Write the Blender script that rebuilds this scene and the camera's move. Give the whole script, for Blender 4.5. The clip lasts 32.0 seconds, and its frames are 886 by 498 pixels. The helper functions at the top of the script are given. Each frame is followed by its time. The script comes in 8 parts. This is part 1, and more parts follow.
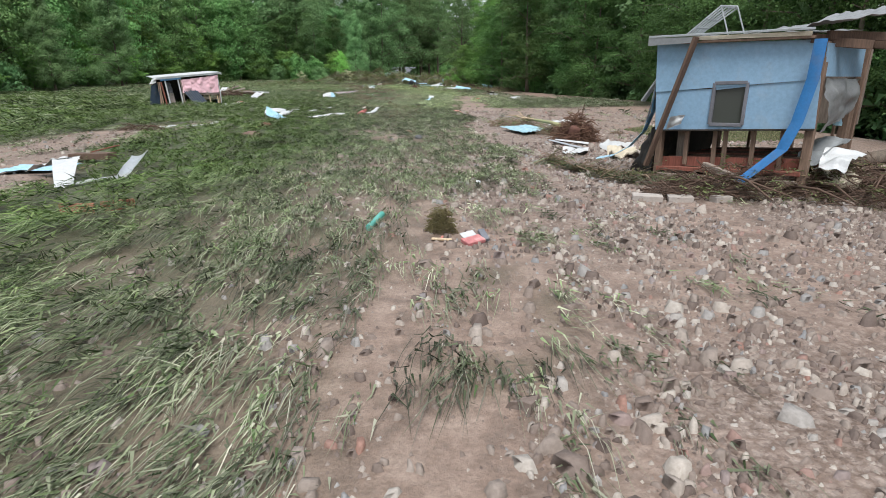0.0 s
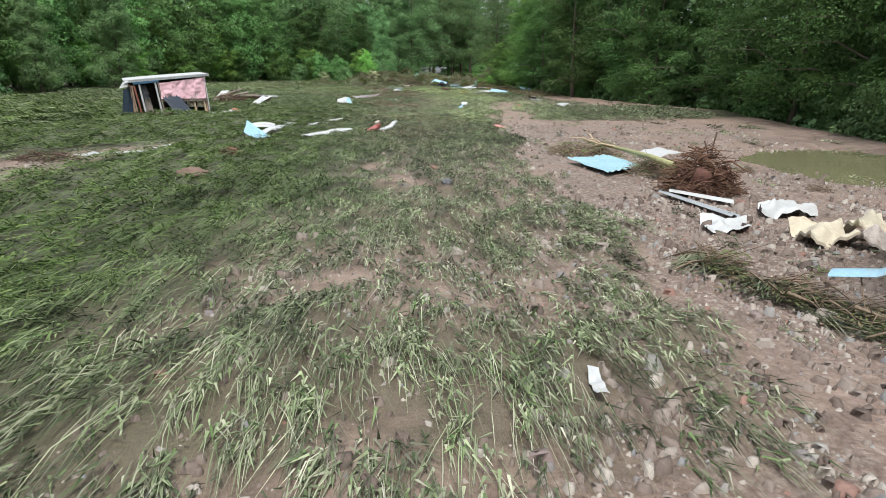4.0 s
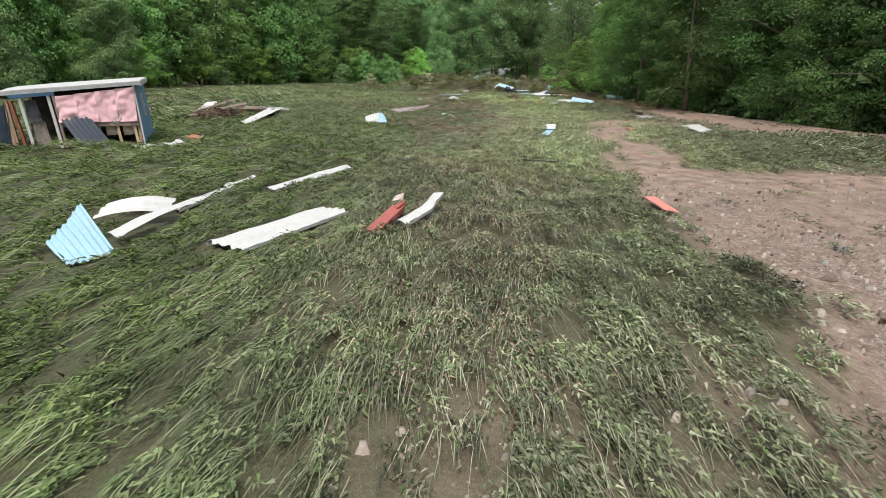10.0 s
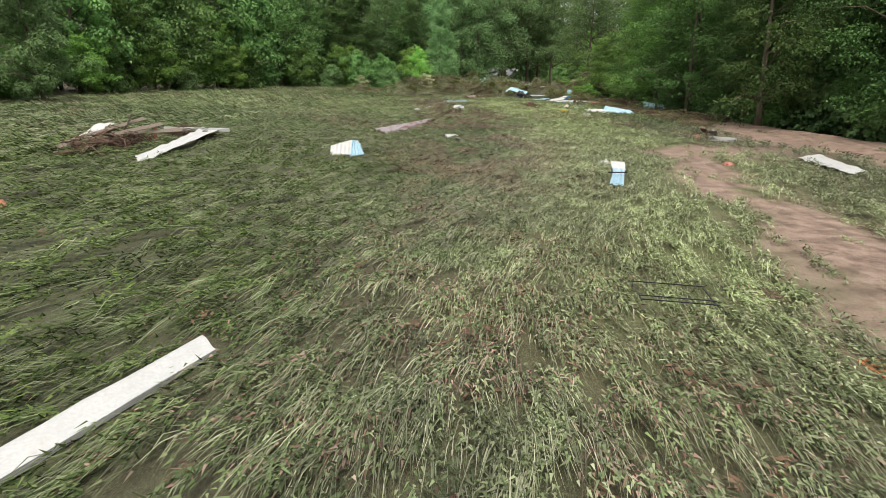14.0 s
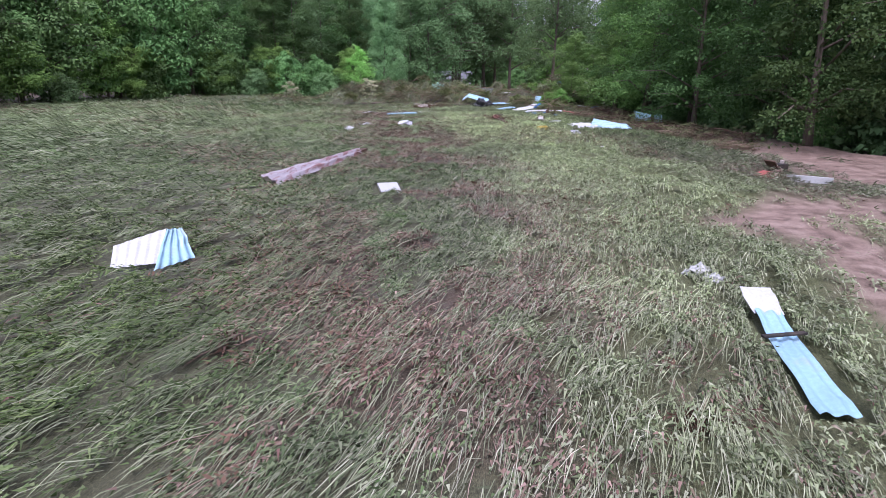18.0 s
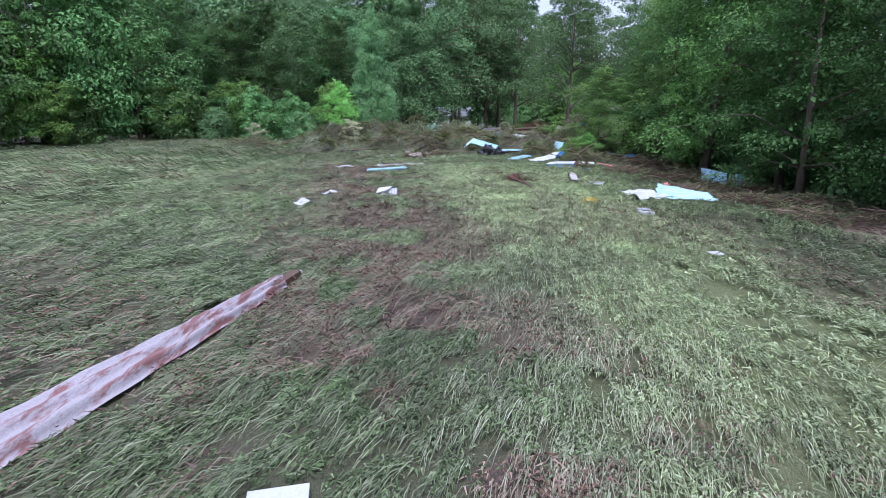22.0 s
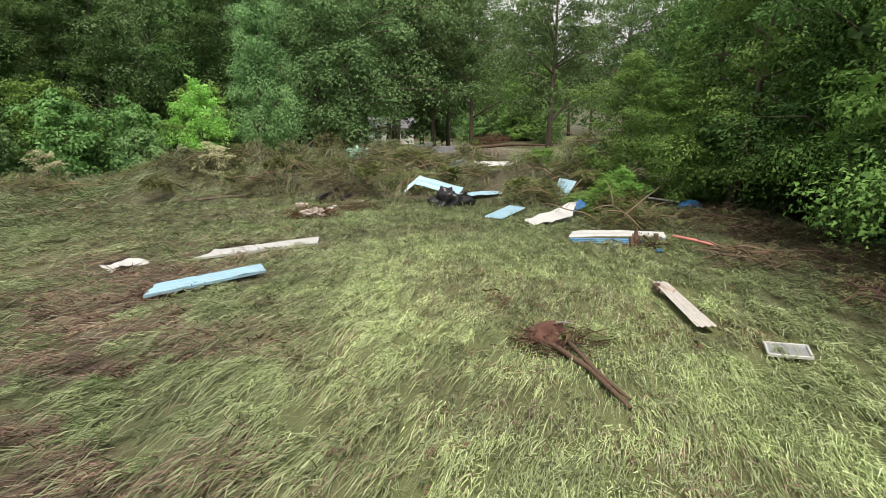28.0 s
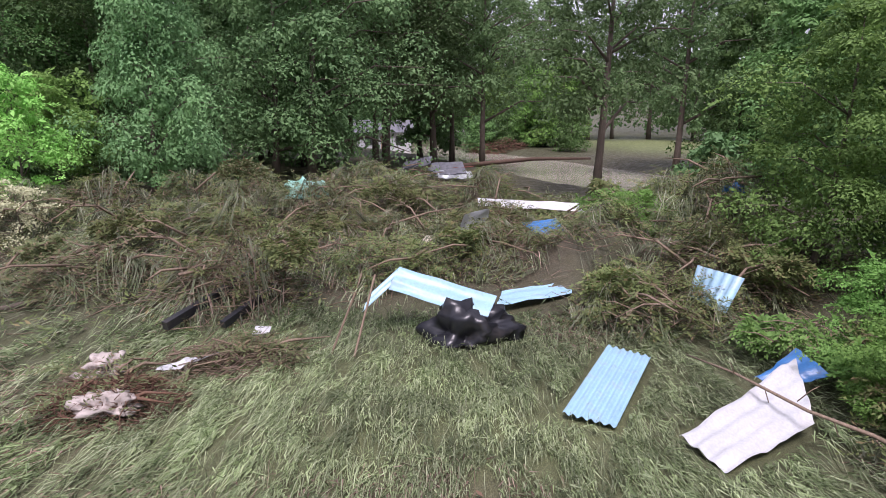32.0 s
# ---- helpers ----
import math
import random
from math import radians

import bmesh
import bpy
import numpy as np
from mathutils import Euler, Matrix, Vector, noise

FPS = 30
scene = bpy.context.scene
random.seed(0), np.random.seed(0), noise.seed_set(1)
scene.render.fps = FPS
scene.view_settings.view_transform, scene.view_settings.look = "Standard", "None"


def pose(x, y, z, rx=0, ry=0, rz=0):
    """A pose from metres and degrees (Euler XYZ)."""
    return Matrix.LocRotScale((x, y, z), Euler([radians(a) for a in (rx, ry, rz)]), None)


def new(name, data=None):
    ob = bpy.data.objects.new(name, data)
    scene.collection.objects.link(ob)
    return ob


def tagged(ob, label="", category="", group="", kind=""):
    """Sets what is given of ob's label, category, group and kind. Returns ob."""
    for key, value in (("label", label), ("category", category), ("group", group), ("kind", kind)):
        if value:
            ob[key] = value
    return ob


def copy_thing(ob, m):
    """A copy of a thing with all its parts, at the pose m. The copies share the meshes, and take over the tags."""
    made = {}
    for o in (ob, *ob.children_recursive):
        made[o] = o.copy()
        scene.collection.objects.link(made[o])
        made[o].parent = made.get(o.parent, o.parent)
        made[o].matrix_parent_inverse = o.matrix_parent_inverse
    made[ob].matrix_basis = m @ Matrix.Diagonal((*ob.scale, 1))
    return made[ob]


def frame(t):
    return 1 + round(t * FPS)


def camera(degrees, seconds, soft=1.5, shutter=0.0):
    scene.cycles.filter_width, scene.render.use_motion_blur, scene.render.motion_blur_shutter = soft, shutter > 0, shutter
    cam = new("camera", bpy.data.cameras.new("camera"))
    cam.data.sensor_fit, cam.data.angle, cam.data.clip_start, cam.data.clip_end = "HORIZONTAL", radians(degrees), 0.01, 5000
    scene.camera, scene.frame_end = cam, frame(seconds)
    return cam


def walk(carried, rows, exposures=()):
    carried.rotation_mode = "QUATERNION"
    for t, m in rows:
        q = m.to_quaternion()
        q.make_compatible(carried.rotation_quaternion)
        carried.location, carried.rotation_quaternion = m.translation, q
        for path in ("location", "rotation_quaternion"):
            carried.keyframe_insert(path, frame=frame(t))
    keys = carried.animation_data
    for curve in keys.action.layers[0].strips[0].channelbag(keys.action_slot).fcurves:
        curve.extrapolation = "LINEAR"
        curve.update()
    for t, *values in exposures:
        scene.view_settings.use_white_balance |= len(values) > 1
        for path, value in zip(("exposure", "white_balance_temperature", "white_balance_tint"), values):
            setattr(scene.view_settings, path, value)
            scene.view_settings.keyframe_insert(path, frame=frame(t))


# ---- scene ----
cam = camera(74.7, 32.0, 0.9)
METRES, EYE, TILT, LEAN, TURN = 87.1, 2.36, 0.0, 0.0, 0.0
ROWS = [
    (0.0, 0.0, 0.0, 0.0, 0.17, -17.06, -0.56),
    (0.5, -0.0002, 0.0115, 0.0003, 0.42, -17.07, -0.57),
    (1.0, -0.0005, 0.023, 0.0005, 0.7, -17.08, -0.6),
    (1.5, -0.0008, 0.0345, 0.0007, 0.99, -17.1, -0.6),
    (2.0, -0.0012, 0.0459, 0.0008, 1.3, -17.1, -0.65),
    (2.5, -0.0017, 0.0572, 0.001, 1.65, -17.12, -0.67),
    (3.0, -0.0023, 0.0685, 0.0013, 2.17, -17.14, -0.71),
    (3.5, -0.0029, 0.08, 0.0015, 2.7, -17.14, -0.75),
    (5.5, -0.0071, 0.1281, 0.0018, 4.22, -17.05, -0.93),
    (6.0, -0.0083, 0.1413, 0.002, 4.76, -17.06, -0.93),
    (6.5, -0.0096, 0.1549, 0.0023, 5.28, -17.08, -1.01),
    (7.0, -0.011, 0.1685, 0.0025, 5.76, -17.09, -1.02),
    (7.5, -0.0125, 0.1824, 0.0028, 6.22, -17.13, -1.08),
    (8.0, -0.0142, 0.1963, 0.0031, 6.68, -17.1, -1.12),
    (8.5, -0.0162, 0.2106, 0.0034, 7.36, -17.15, -1.17),
    (9.0, -0.0184, 0.2249, 0.0037, 8.09, -17.18, -1.22),
    (9.5, -0.0205, 0.2392, 0.0039, 8.34, -17.18, -1.22),
    (10.0, -0.0228, 0.2536, 0.0042, 8.68, -17.2, -1.23),
    (10.5, -0.0251, 0.268, 0.0044, 9.01, -17.2, -1.23),
    (11.0, -0.0275, 0.2825, 0.0047, 9.2, -17.2, -1.23),
    (11.5, -0.0299, 0.2972, 0.005, 9.25, -17.2, -1.19),
    (12.0, -0.0324, 0.3121, 0.0052, 9.22, -17.21, -1.21),
    (12.5, -0.0349, 0.3271, 0.0054, 9.17, -17.21, -1.16),
    (13.0, -0.0374, 0.3422, 0.0057, 9.05, -17.21, -1.18),
    (13.5, -0.0399, 0.3574, 0.0061, 8.96, -17.23, -1.2),
    (14.0, -0.0424, 0.3727, 0.0065, 8.8, -17.24, -1.2),
    (14.5, -0.0448, 0.3881, 0.007, 8.26, -17.25, -1.21),
    (17.0, -0.0513, 0.4651, 0.0069, 5.02, -16.92, -0.75),
    (17.5, -0.0527, 0.4808, 0.0072, 4.66, -16.91, -0.72),
    (18.0, -0.054, 0.4965, 0.0075, 4.23, -16.91, -0.71),
    (18.5, -0.0551, 0.5124, 0.0079, 3.99, -16.89, -0.68),
    (19.0, -0.0563, 0.5284, 0.0087, 3.9, -16.9, -0.69),
    (19.5, -0.0575, 0.5447, 0.0096, 3.91, -16.9, -0.71),
    (20.0, -0.0588, 0.5609, 0.0105, 3.94, -16.9, -0.68),
    (20.5, -0.0601, 0.5761, 0.0112, 3.95, -16.58, -0.68),
    (21.0, -0.0615, 0.5922, 0.0119, 3.96, -15.66, -0.68),
    (21.5, -0.0628, 0.6075, 0.0126, 3.96, -14.77, -0.7),
    (22.0, -0.0641, 0.6239, 0.0132, 3.95, -13.85, -0.69),
    (22.5, -0.0652, 0.6403, 0.0137, 3.54, -13.53, -0.64),
    (23.0, -0.066, 0.657, 0.014, 2.45, -13.52, -0.57),
    (23.5, -0.0665, 0.6738, 0.0143, 1.47, -13.51, -0.58),
    (24.0, -0.0671, 0.691, 0.0147, 0.68, -13.5, -0.54),
    (24.5, -0.0674, 0.7085, 0.015, 0.0, -13.5, -0.54),
    (25.0, -0.0676, 0.7264, 0.0154, -0.42, -13.49, -0.49),
    (25.5, -0.0675, 0.7445, 0.0158, -0.7, -13.49, -0.5),
    (27.5, -0.0693, 0.8201, 0.0147, -1.58, -12.96, -0.4),
    (28.0, -0.069, 0.8392, 0.0154, -1.55, -12.98, -0.41),
    (28.5, -0.0686, 0.8585, 0.0159, -1.54, -12.97, -0.39),
    (29.0, -0.0682, 0.8781, 0.0163, -1.53, -12.93, -0.43),
    (29.5, -0.0678, 0.8977, 0.017, -1.51, -12.96, -0.39),
    (30.0, -0.0675, 0.9172, 0.0174, -1.5, -12.96, -0.39),
    (30.5, -0.0672, 0.9365, 0.0179, -1.5, -12.96, -0.4),
    (31.0, -0.067, 0.9561, 0.0185, -1.49, -13.0, -0.39),
    (31.5, -0.0666, 0.976, 0.0189, -1.46, -13.02, -0.37),
    (32.0, -0.0662, 0.9957, 0.0194, -1.42, -13.05, -0.34),
]
walk(cam, [(t, pose(0, 0, EYE, TILT, LEAN, TURN) @ pose(METRES * x, METRES * y, METRES * z, 90 + pitch, roll, yaw)) for t, x, y, z, yaw, pitch, roll in ROWS],
     [(0.0, 0.48, 6200, 9), (3.0, 0.5, 6250, 8), (8.0, 0.53, 6500, 9), (9.0, 0.5, 6600, 11), (12.0, 0.42, 6850, 7), (13.0, 0.36, 7000, 4), (14.0, 0.47, 6950, 10), (14.5, 0.48, 6850, 13), (16.5, 0.5, 6200, 27), (18.0, 0.52, 5600, 33),
      (20.0, 0.55, 5350, 30), (21.0, 0.52, 5200, 29), (22.0, 0.52, 5250, 23), (23.0, 0.56, 6000, 15), (25.0, 0.56, 6700, 15), (28.0, 0.49, 7150, 11), (30.0, 0.33, 6500, 20), (31.0, 0.41, 6300, 25), (32.0, 0.5, 6080, 31)])

# ---- light: a bright overcast sky and a faint wide sun ----
world = bpy.data.worlds.new("overcast")
scene.world = world
world.use_nodes = True
wn = world.node_tree.nodes
wl = world.node_tree.links
sky = wn.new("ShaderNodeTexSky")
sky.sky_type = "NISHITA"
sky.sun_disc = False
sky.sun_elevation, sky.sun_rotation = radians(62), radians(180)
sky.dust_density, sky.air_density = 4.0, 1.0
cloud = wn.new("ShaderNodeMix")
cloud.data_type = "RGBA"
cloud.inputs[0].default_value = 0.72
cloud.inputs[7].default_value = (9.6, 9.9, 10.2, 1)
wl.new(sky.outputs[0], cloud.inputs[6])
wl.new(cloud.outputs[2], wn["Background"].inputs[0])
wn["Background"].inputs[1].default_value = 0.08
sun = new("sun", bpy.data.lights.new("sun", "SUN"))
sun.data.energy, sun.data.angle, sun.data.color = 2.95, radians(20), (1.0, 0.96, 0.9)
sun.matrix_world = pose(0, 0, 60, 28, 0, 0)


# ---- materials ----
def mat(name, base=(0.5, 0.5, 0.5), rough=0.7, metal=0.0):
    m = bpy.data.materials.new(name)
    m.use_nodes = True
    b = m.node_tree.nodes["Principled BSDF"]
    b.inputs["Base Color"].default_value = (*base, 1)
    b.inputs["Roughness"].default_value = rough
    b.inputs["Metallic"].default_value = metal
    return m, m.node_tree.nodes, m.node_tree.links, b


def noise_node(n, l, scale, detail=4, coords=None, rough=0.6):
    t = n.new("ShaderNodeTexNoise")
    t.inputs["Scale"].default_value = scale
    t.inputs["Detail"].default_value = detail
    t.inputs["Roughness"].default_value = rough
    if coords is not None:
        l.new(coords, t.inputs["Vector"])
    return t


def ramp(n, l, fac, stops):
    r = n.new("ShaderNodeValToRGB")
    el = r.color_ramp.elements
    while len(el) < len(stops):
        el.new(0.5)
    for e, (p, c) in zip(el, stops):
        e.position, e.color = p, (*c, 1)
    l.new(fac, r.inputs[0])
    return r.outputs[0]


def mixc(n, l, fac, a, b, blend="MIX"):
    m = n.new("ShaderNodeMix")
    m.data_type, m.blend_type = "RGBA", blend
    for s, v in ((m.inputs[0], fac), (m.inputs[6], a), (m.inputs[7], b)):
        if isinstance(v, (int, float)):
            s.default_value = v
        elif isinstance(v, tuple):
            s.default_value = (*v, 1)
        else:
            l.new(v, s)
    return m.outputs[2]


def math_node(n, l, op, a, b=0.0, clamp=False):
    m = n.new("ShaderNodeMath")
    m.operation, m.use_clamp = op, clamp
    for s, v in ((m.inputs[0], a), (m.inputs[1], b)):
        if isinstance(v, (int, float)):
            s.default_value = v
        else:
            l.new(v, s)
    return m.outputs[0]


def bump(n, l, b, height, strength=0.4, dist=0.02):
    k = n.new("ShaderNodeBump")
    k.inputs["Strength"].default_value = strength
    k.inputs["Distance"].default_value = dist
    l.new(height, k.inputs["Height"])
    l.new(k.outputs[0], b.inputs["Normal"])


def attr(n, name):
    a = n.new("ShaderNodeAttribute")
    a.attribute_name = name
    return a.outputs["Fac"]


def surface(name, base, rough=0.7, metal=0.0, vary=0.25, scale=6.0, dirt=(0.2, 0.15, 0.11), dirty=0.35, bumpy=0.3, rand=0.0, dscale=2.5):
    """A worn surface: large blotches, fine grain, mud stains and relief."""
    m, n, l, b = mat(name, base, rough, metal)
    co = n.new("ShaderNodeTexCoord").outputs["Object"]
    big = noise_node(n, l, scale, 5, co)
    fine = noise_node(n, l, scale * 12, 3, co)
    lo, hi = tuple(c * (1 - vary) for c in base), tuple(min(1, c * (1 + vary * 0.6)) for c in base)
    c = ramp(n, l, big.outputs[0], [(0.3, lo), (0.7, hi)])
    stain = noise_node(n, l, dscale, 6, co, 0.7)
    sfac = ramp(n, l, stain.outputs[0], [(0.52, (0, 0, 0)), (0.72, (dirty, dirty, dirty))])
    c = mixc(n, l, sfac, c, dirt)
    c = mixc(n, l, 0.35, c, ramp(n, l, fine.outputs[0], [(0.3, (0.55, 0.55, 0.55)), (0.7, (1, 1, 1))]), "MULTIPLY")
    if rand:
        info = n.new("ShaderNodeObjectInfo")
        hs = n.new("ShaderNodeHueSaturation")
        l.new(math_node(n, l, "ADD", math_node(n, l, "MULTIPLY", info.outputs["Random"], rand), 1 - rand / 2), hs.inputs["Value"])
        l.new(c, hs.inputs["Color"])
        c = hs.outputs[0]
    l.new(c, b.inputs["Base Color"])
    bump(n, l, b, fine.outputs[0], bumpy, 0.01)
    return m


def wood(name, base, rough=0.8, stretch=(1, 1, 12), dirty=0.3):
    m, n, l, b = mat(name, base, rough)
    co = n.new("ShaderNodeTexCoord").outputs["Object"]
    mp = n.new("ShaderNodeMapping")
    mp.inputs["Scale"].default_value = tuple(14.0 / s for s in stretch)
    l.new(co, mp.inputs[0])
    g = noise_node(n, l, 2.0, 6, mp.outputs[0], 0.7)
    c = ramp(n, l, g.outputs[0], [(0.25, tuple(v * 0.45 for v in base)), (0.5, base), (0.75, tuple(min(1, v * 1.5) for v in base))])
    st = noise_node(n, l, 3.0, 5, co)
    c = mixc(n, l, ramp(n, l, st.outputs[0], [(0.5, (0, 0, 0)), (0.75, (dirty, dirty, dirty))]), c, (0.16, 0.11, 0.08))
    l.new(c, b.inputs["Base Color"])
    bump(n, l, b, g.outputs[0], 0.5, 0.01)
    return m


def streaked(name, base, rust):
    """Sheet metal with rust spread in long patches."""
    m, n, l, b = mat(name, base, 0.45)
    co = n.new("ShaderNodeTexCoord").outputs["Object"]
    mp = n.new("ShaderNodeMapping")
    mp.inputs["Scale"].default_value = (7.0, 1.3, 4.0)
    mp.inputs["Rotation"].default_value = (0, 0, radians(11))
    l.new(co, mp.inputs[0])
    a = noise_node(n, l, 1.0, 6, mp.outputs[0], 0.65)
    f = noise_node(n, l, 40, 3, co)
    c = mixc(n, l, ramp(n, l, a.outputs[0], [(0.47, (0, 0, 0)), (0.56, (0.9, 0.9, 0.9))]), base, rust)
    c = mixc(n, l, 0.5, c, ramp(n, l, f.outputs[0], [(0.3, (0.5, 0.48, 0.5)), (0.7, (1, 1, 1))]), "MULTIPLY")
    l.new(c, b.inputs["Base Color"])
    bump(n, l, b, f.outputs[0], 0.3, 0.01)
    return m


def leafy(name, dark, light, dry=(0.2, 0.15, 0.05), drymix=0.0, trans=0.32, scale=0.35):
    m, n, l, b = mat(name, dark, 0.65)
    b.inputs["Specular IOR Level"].default_value = 0.25
    geo = n.new("ShaderNodeNewGeometry")
    big = noise_node(n, l, scale, 3, geo.outputs["Position"])
    c = mixc(n, l, math_node(n, l, "ADD", math_node(n, l, "MULTIPLY", geo.outputs["Random Per Island"], 0.7), 0.05), dark, light)
    c = mixc(n, l, ramp(n, l, big.outputs[0], [(0.35, (0.0, 0.0, 0.0)), (0.7, (0.7, 0.7, 0.7))]), c, light)
    if drymix:
        d = math_node(n, l, "GREATER_THAN", geo.outputs["Random Per Island"], 1 - drymix)
        c = mixc(n, l, d, c, dry)
    info = n.new("ShaderNodeObjectInfo")
    hs = n.new("ShaderNodeHueSaturation")
    l.new(math_node(n, l, "ADD", math_node(n, l, "MULTIPLY", info.outputs["Random"], 0.5), 0.75), hs.inputs["Value"])
    l.new(math_node(n, l, "ADD", math_node(n, l, "MULTIPLY", info.outputs["Random"], 0.03), 0.498), hs.inputs["Hue"])
    l.new(c, hs.inputs["Color"])
    l.new(hs.outputs[0], b.inputs["Base Color"])
    tr = n.new("ShaderNodeBsdfTranslucent")
    l.new(hs.outputs[0], tr.inputs[0])
    mx = n.new("ShaderNodeMixShader")
    mx.inputs[0].default_value = trans
    l.new(b.outputs[0], mx.inputs[1])
    l.new(tr.outputs[0], mx.inputs[2])
    l.new(mx.outputs[0], n["Material Output"].inputs[0])
    return m


def ground_material():
    m, n, l, b = mat("flood_ground", (0.2, 0.15, 0.1), 0.75)
    pos = n.new("ShaderNodeNewGeometry").outputs["Position"]
    co = pos
    streak = n.new("ShaderNodeMapping")
    streak.inputs["Scale"].default_value = (16.0, 3.0, 5.0)
    l.new(pos, streak.inputs[0])
    sn = noise_node(n, l, 1.6, 6, streak.outputs[0], 0.7)
    fine = noise_node(n, l, 26, 5, co, 0.7)
    mid = noise_node(n, l, 2.2, 5, co, 0.65)
    big = noise_node(n, l, 0.35, 4, co)
    mudc = ramp(n, l, mid.outputs[0], [(0.38, (0.165, 0.115, 0.09)), (0.5, (0.255, 0.18, 0.143)), (0.62, (0.335, 0.252, 0.207))])
    mudc = mixc(n, l, 0.4, mudc, ramp(n, l, fine.outputs[0], [(0.4, (0.45, 0.42, 0.4)), (0.56, (1, 1, 1))]), "MULTIPLY")
    vor = n.new("ShaderNodeTexVoronoi")
    vor.inputs["Scale"].default_value = 13
    warp = mixc(n, l, 0.12, co, noise_node(n, l, 5.0, 4, co).outputs["Color"], "ADD")
    l.new(warp, vor.inputs["Vector"])
    grit = n.new("ShaderNodeTexVoronoi")
    grit.inputs["Scale"].default_value = 41
    l.new(warp, grit.inputs["Vector"])
    grey = ramp(n, l, vor.outputs["Color"], [(0.15, (0.13, 0.096, 0.08)), (0.5, (0.21, 0.162, 0.137)), (0.9, (0.32, 0.266, 0.232))])
    grey = mixc(n, l, 0.45, grey, ramp(n, l, grit.outputs["Color"], [(0.1, (0.15, 0.11, 0.09)), (0.6, (0.34, 0.27, 0.23)), (0.95, (0.5, 0.43, 0.38))]))
    edge = ramp(n, l, vor.outputs["Distance"], [(0.3, (1, 1, 1)), (0.7, (0.62, 0.56, 0.52))])
    grey = mixc(n, l, 1.0, grey, edge, "MULTIPLY")
    bare = ramp(n, l, big.outputs[0], [(0.45, (0, 0, 0)), (0.62, (0.5, 0.5, 0.5))])
    grey = mixc(n, l, bare, grey, mudc)
    thatch = noise_node(n, l, 11.0, 6, streak.outputs[0], 0.75)
    grass = ramp(n, l, thatch.outputs[0], [(0.36, (0.02, 0.02, 0.01)), (0.5, (0.055, 0.058, 0.027)), (0.64, (0.15, 0.15, 0.08))])
    brown = ramp(n, l, thatch.outputs[0], [(0.36, (0.022, 0.015, 0.011)), (0.5, (0.075, 0.05, 0.037)), (0.64, (0.19, 0.135, 0.1))])
    pale = ramp(n, l, thatch.outputs[0], [(0.36, (0.05, 0.058, 0.02)), (0.5, (0.14, 0.17, 0.06)), (0.64, (0.28, 0.31, 0.14))])
    c = mixc(n, l, attr(n, "dry"), grass, brown)
    c = mixc(n, l, attr(n, "pale"), c, pale)
    c = mixc(n, l, attr(n, "mud"), c, mudc)
    c = mixc(n, l, attr(n, "gravel"), c, grey)
    hs = n.new("ShaderNodeHueSaturation")
    l.new(c, hs.inputs["Color"])
    l.new(math_node(n, l, "ADD", math_node(n, l, "MULTIPLY", big.outputs[0], 0.5), 0.75), hs.inputs["Value"])
    l.new(hs.outputs[0], b.inputs["Base Color"])
    wet = ramp(n, l, mid.outputs[0], [(0.35, (0.45, 0.45, 0.45)), (0.65, (0.9, 0.9, 0.9))])
    l.new(wet, b.inputs["Roughness"])
    h = math_node(n, l, "ADD", math_node(n, l, "MULTIPLY", vor.outputs["Distance"], attr(n, "gravel")), fine.outputs[0])
    bump(n, l, b, math_node(n, l, "ADD", h, math_node(n, l, "MULTIPLY", sn.outputs[0], 0.5)), 0.6, 0.05)
    return m


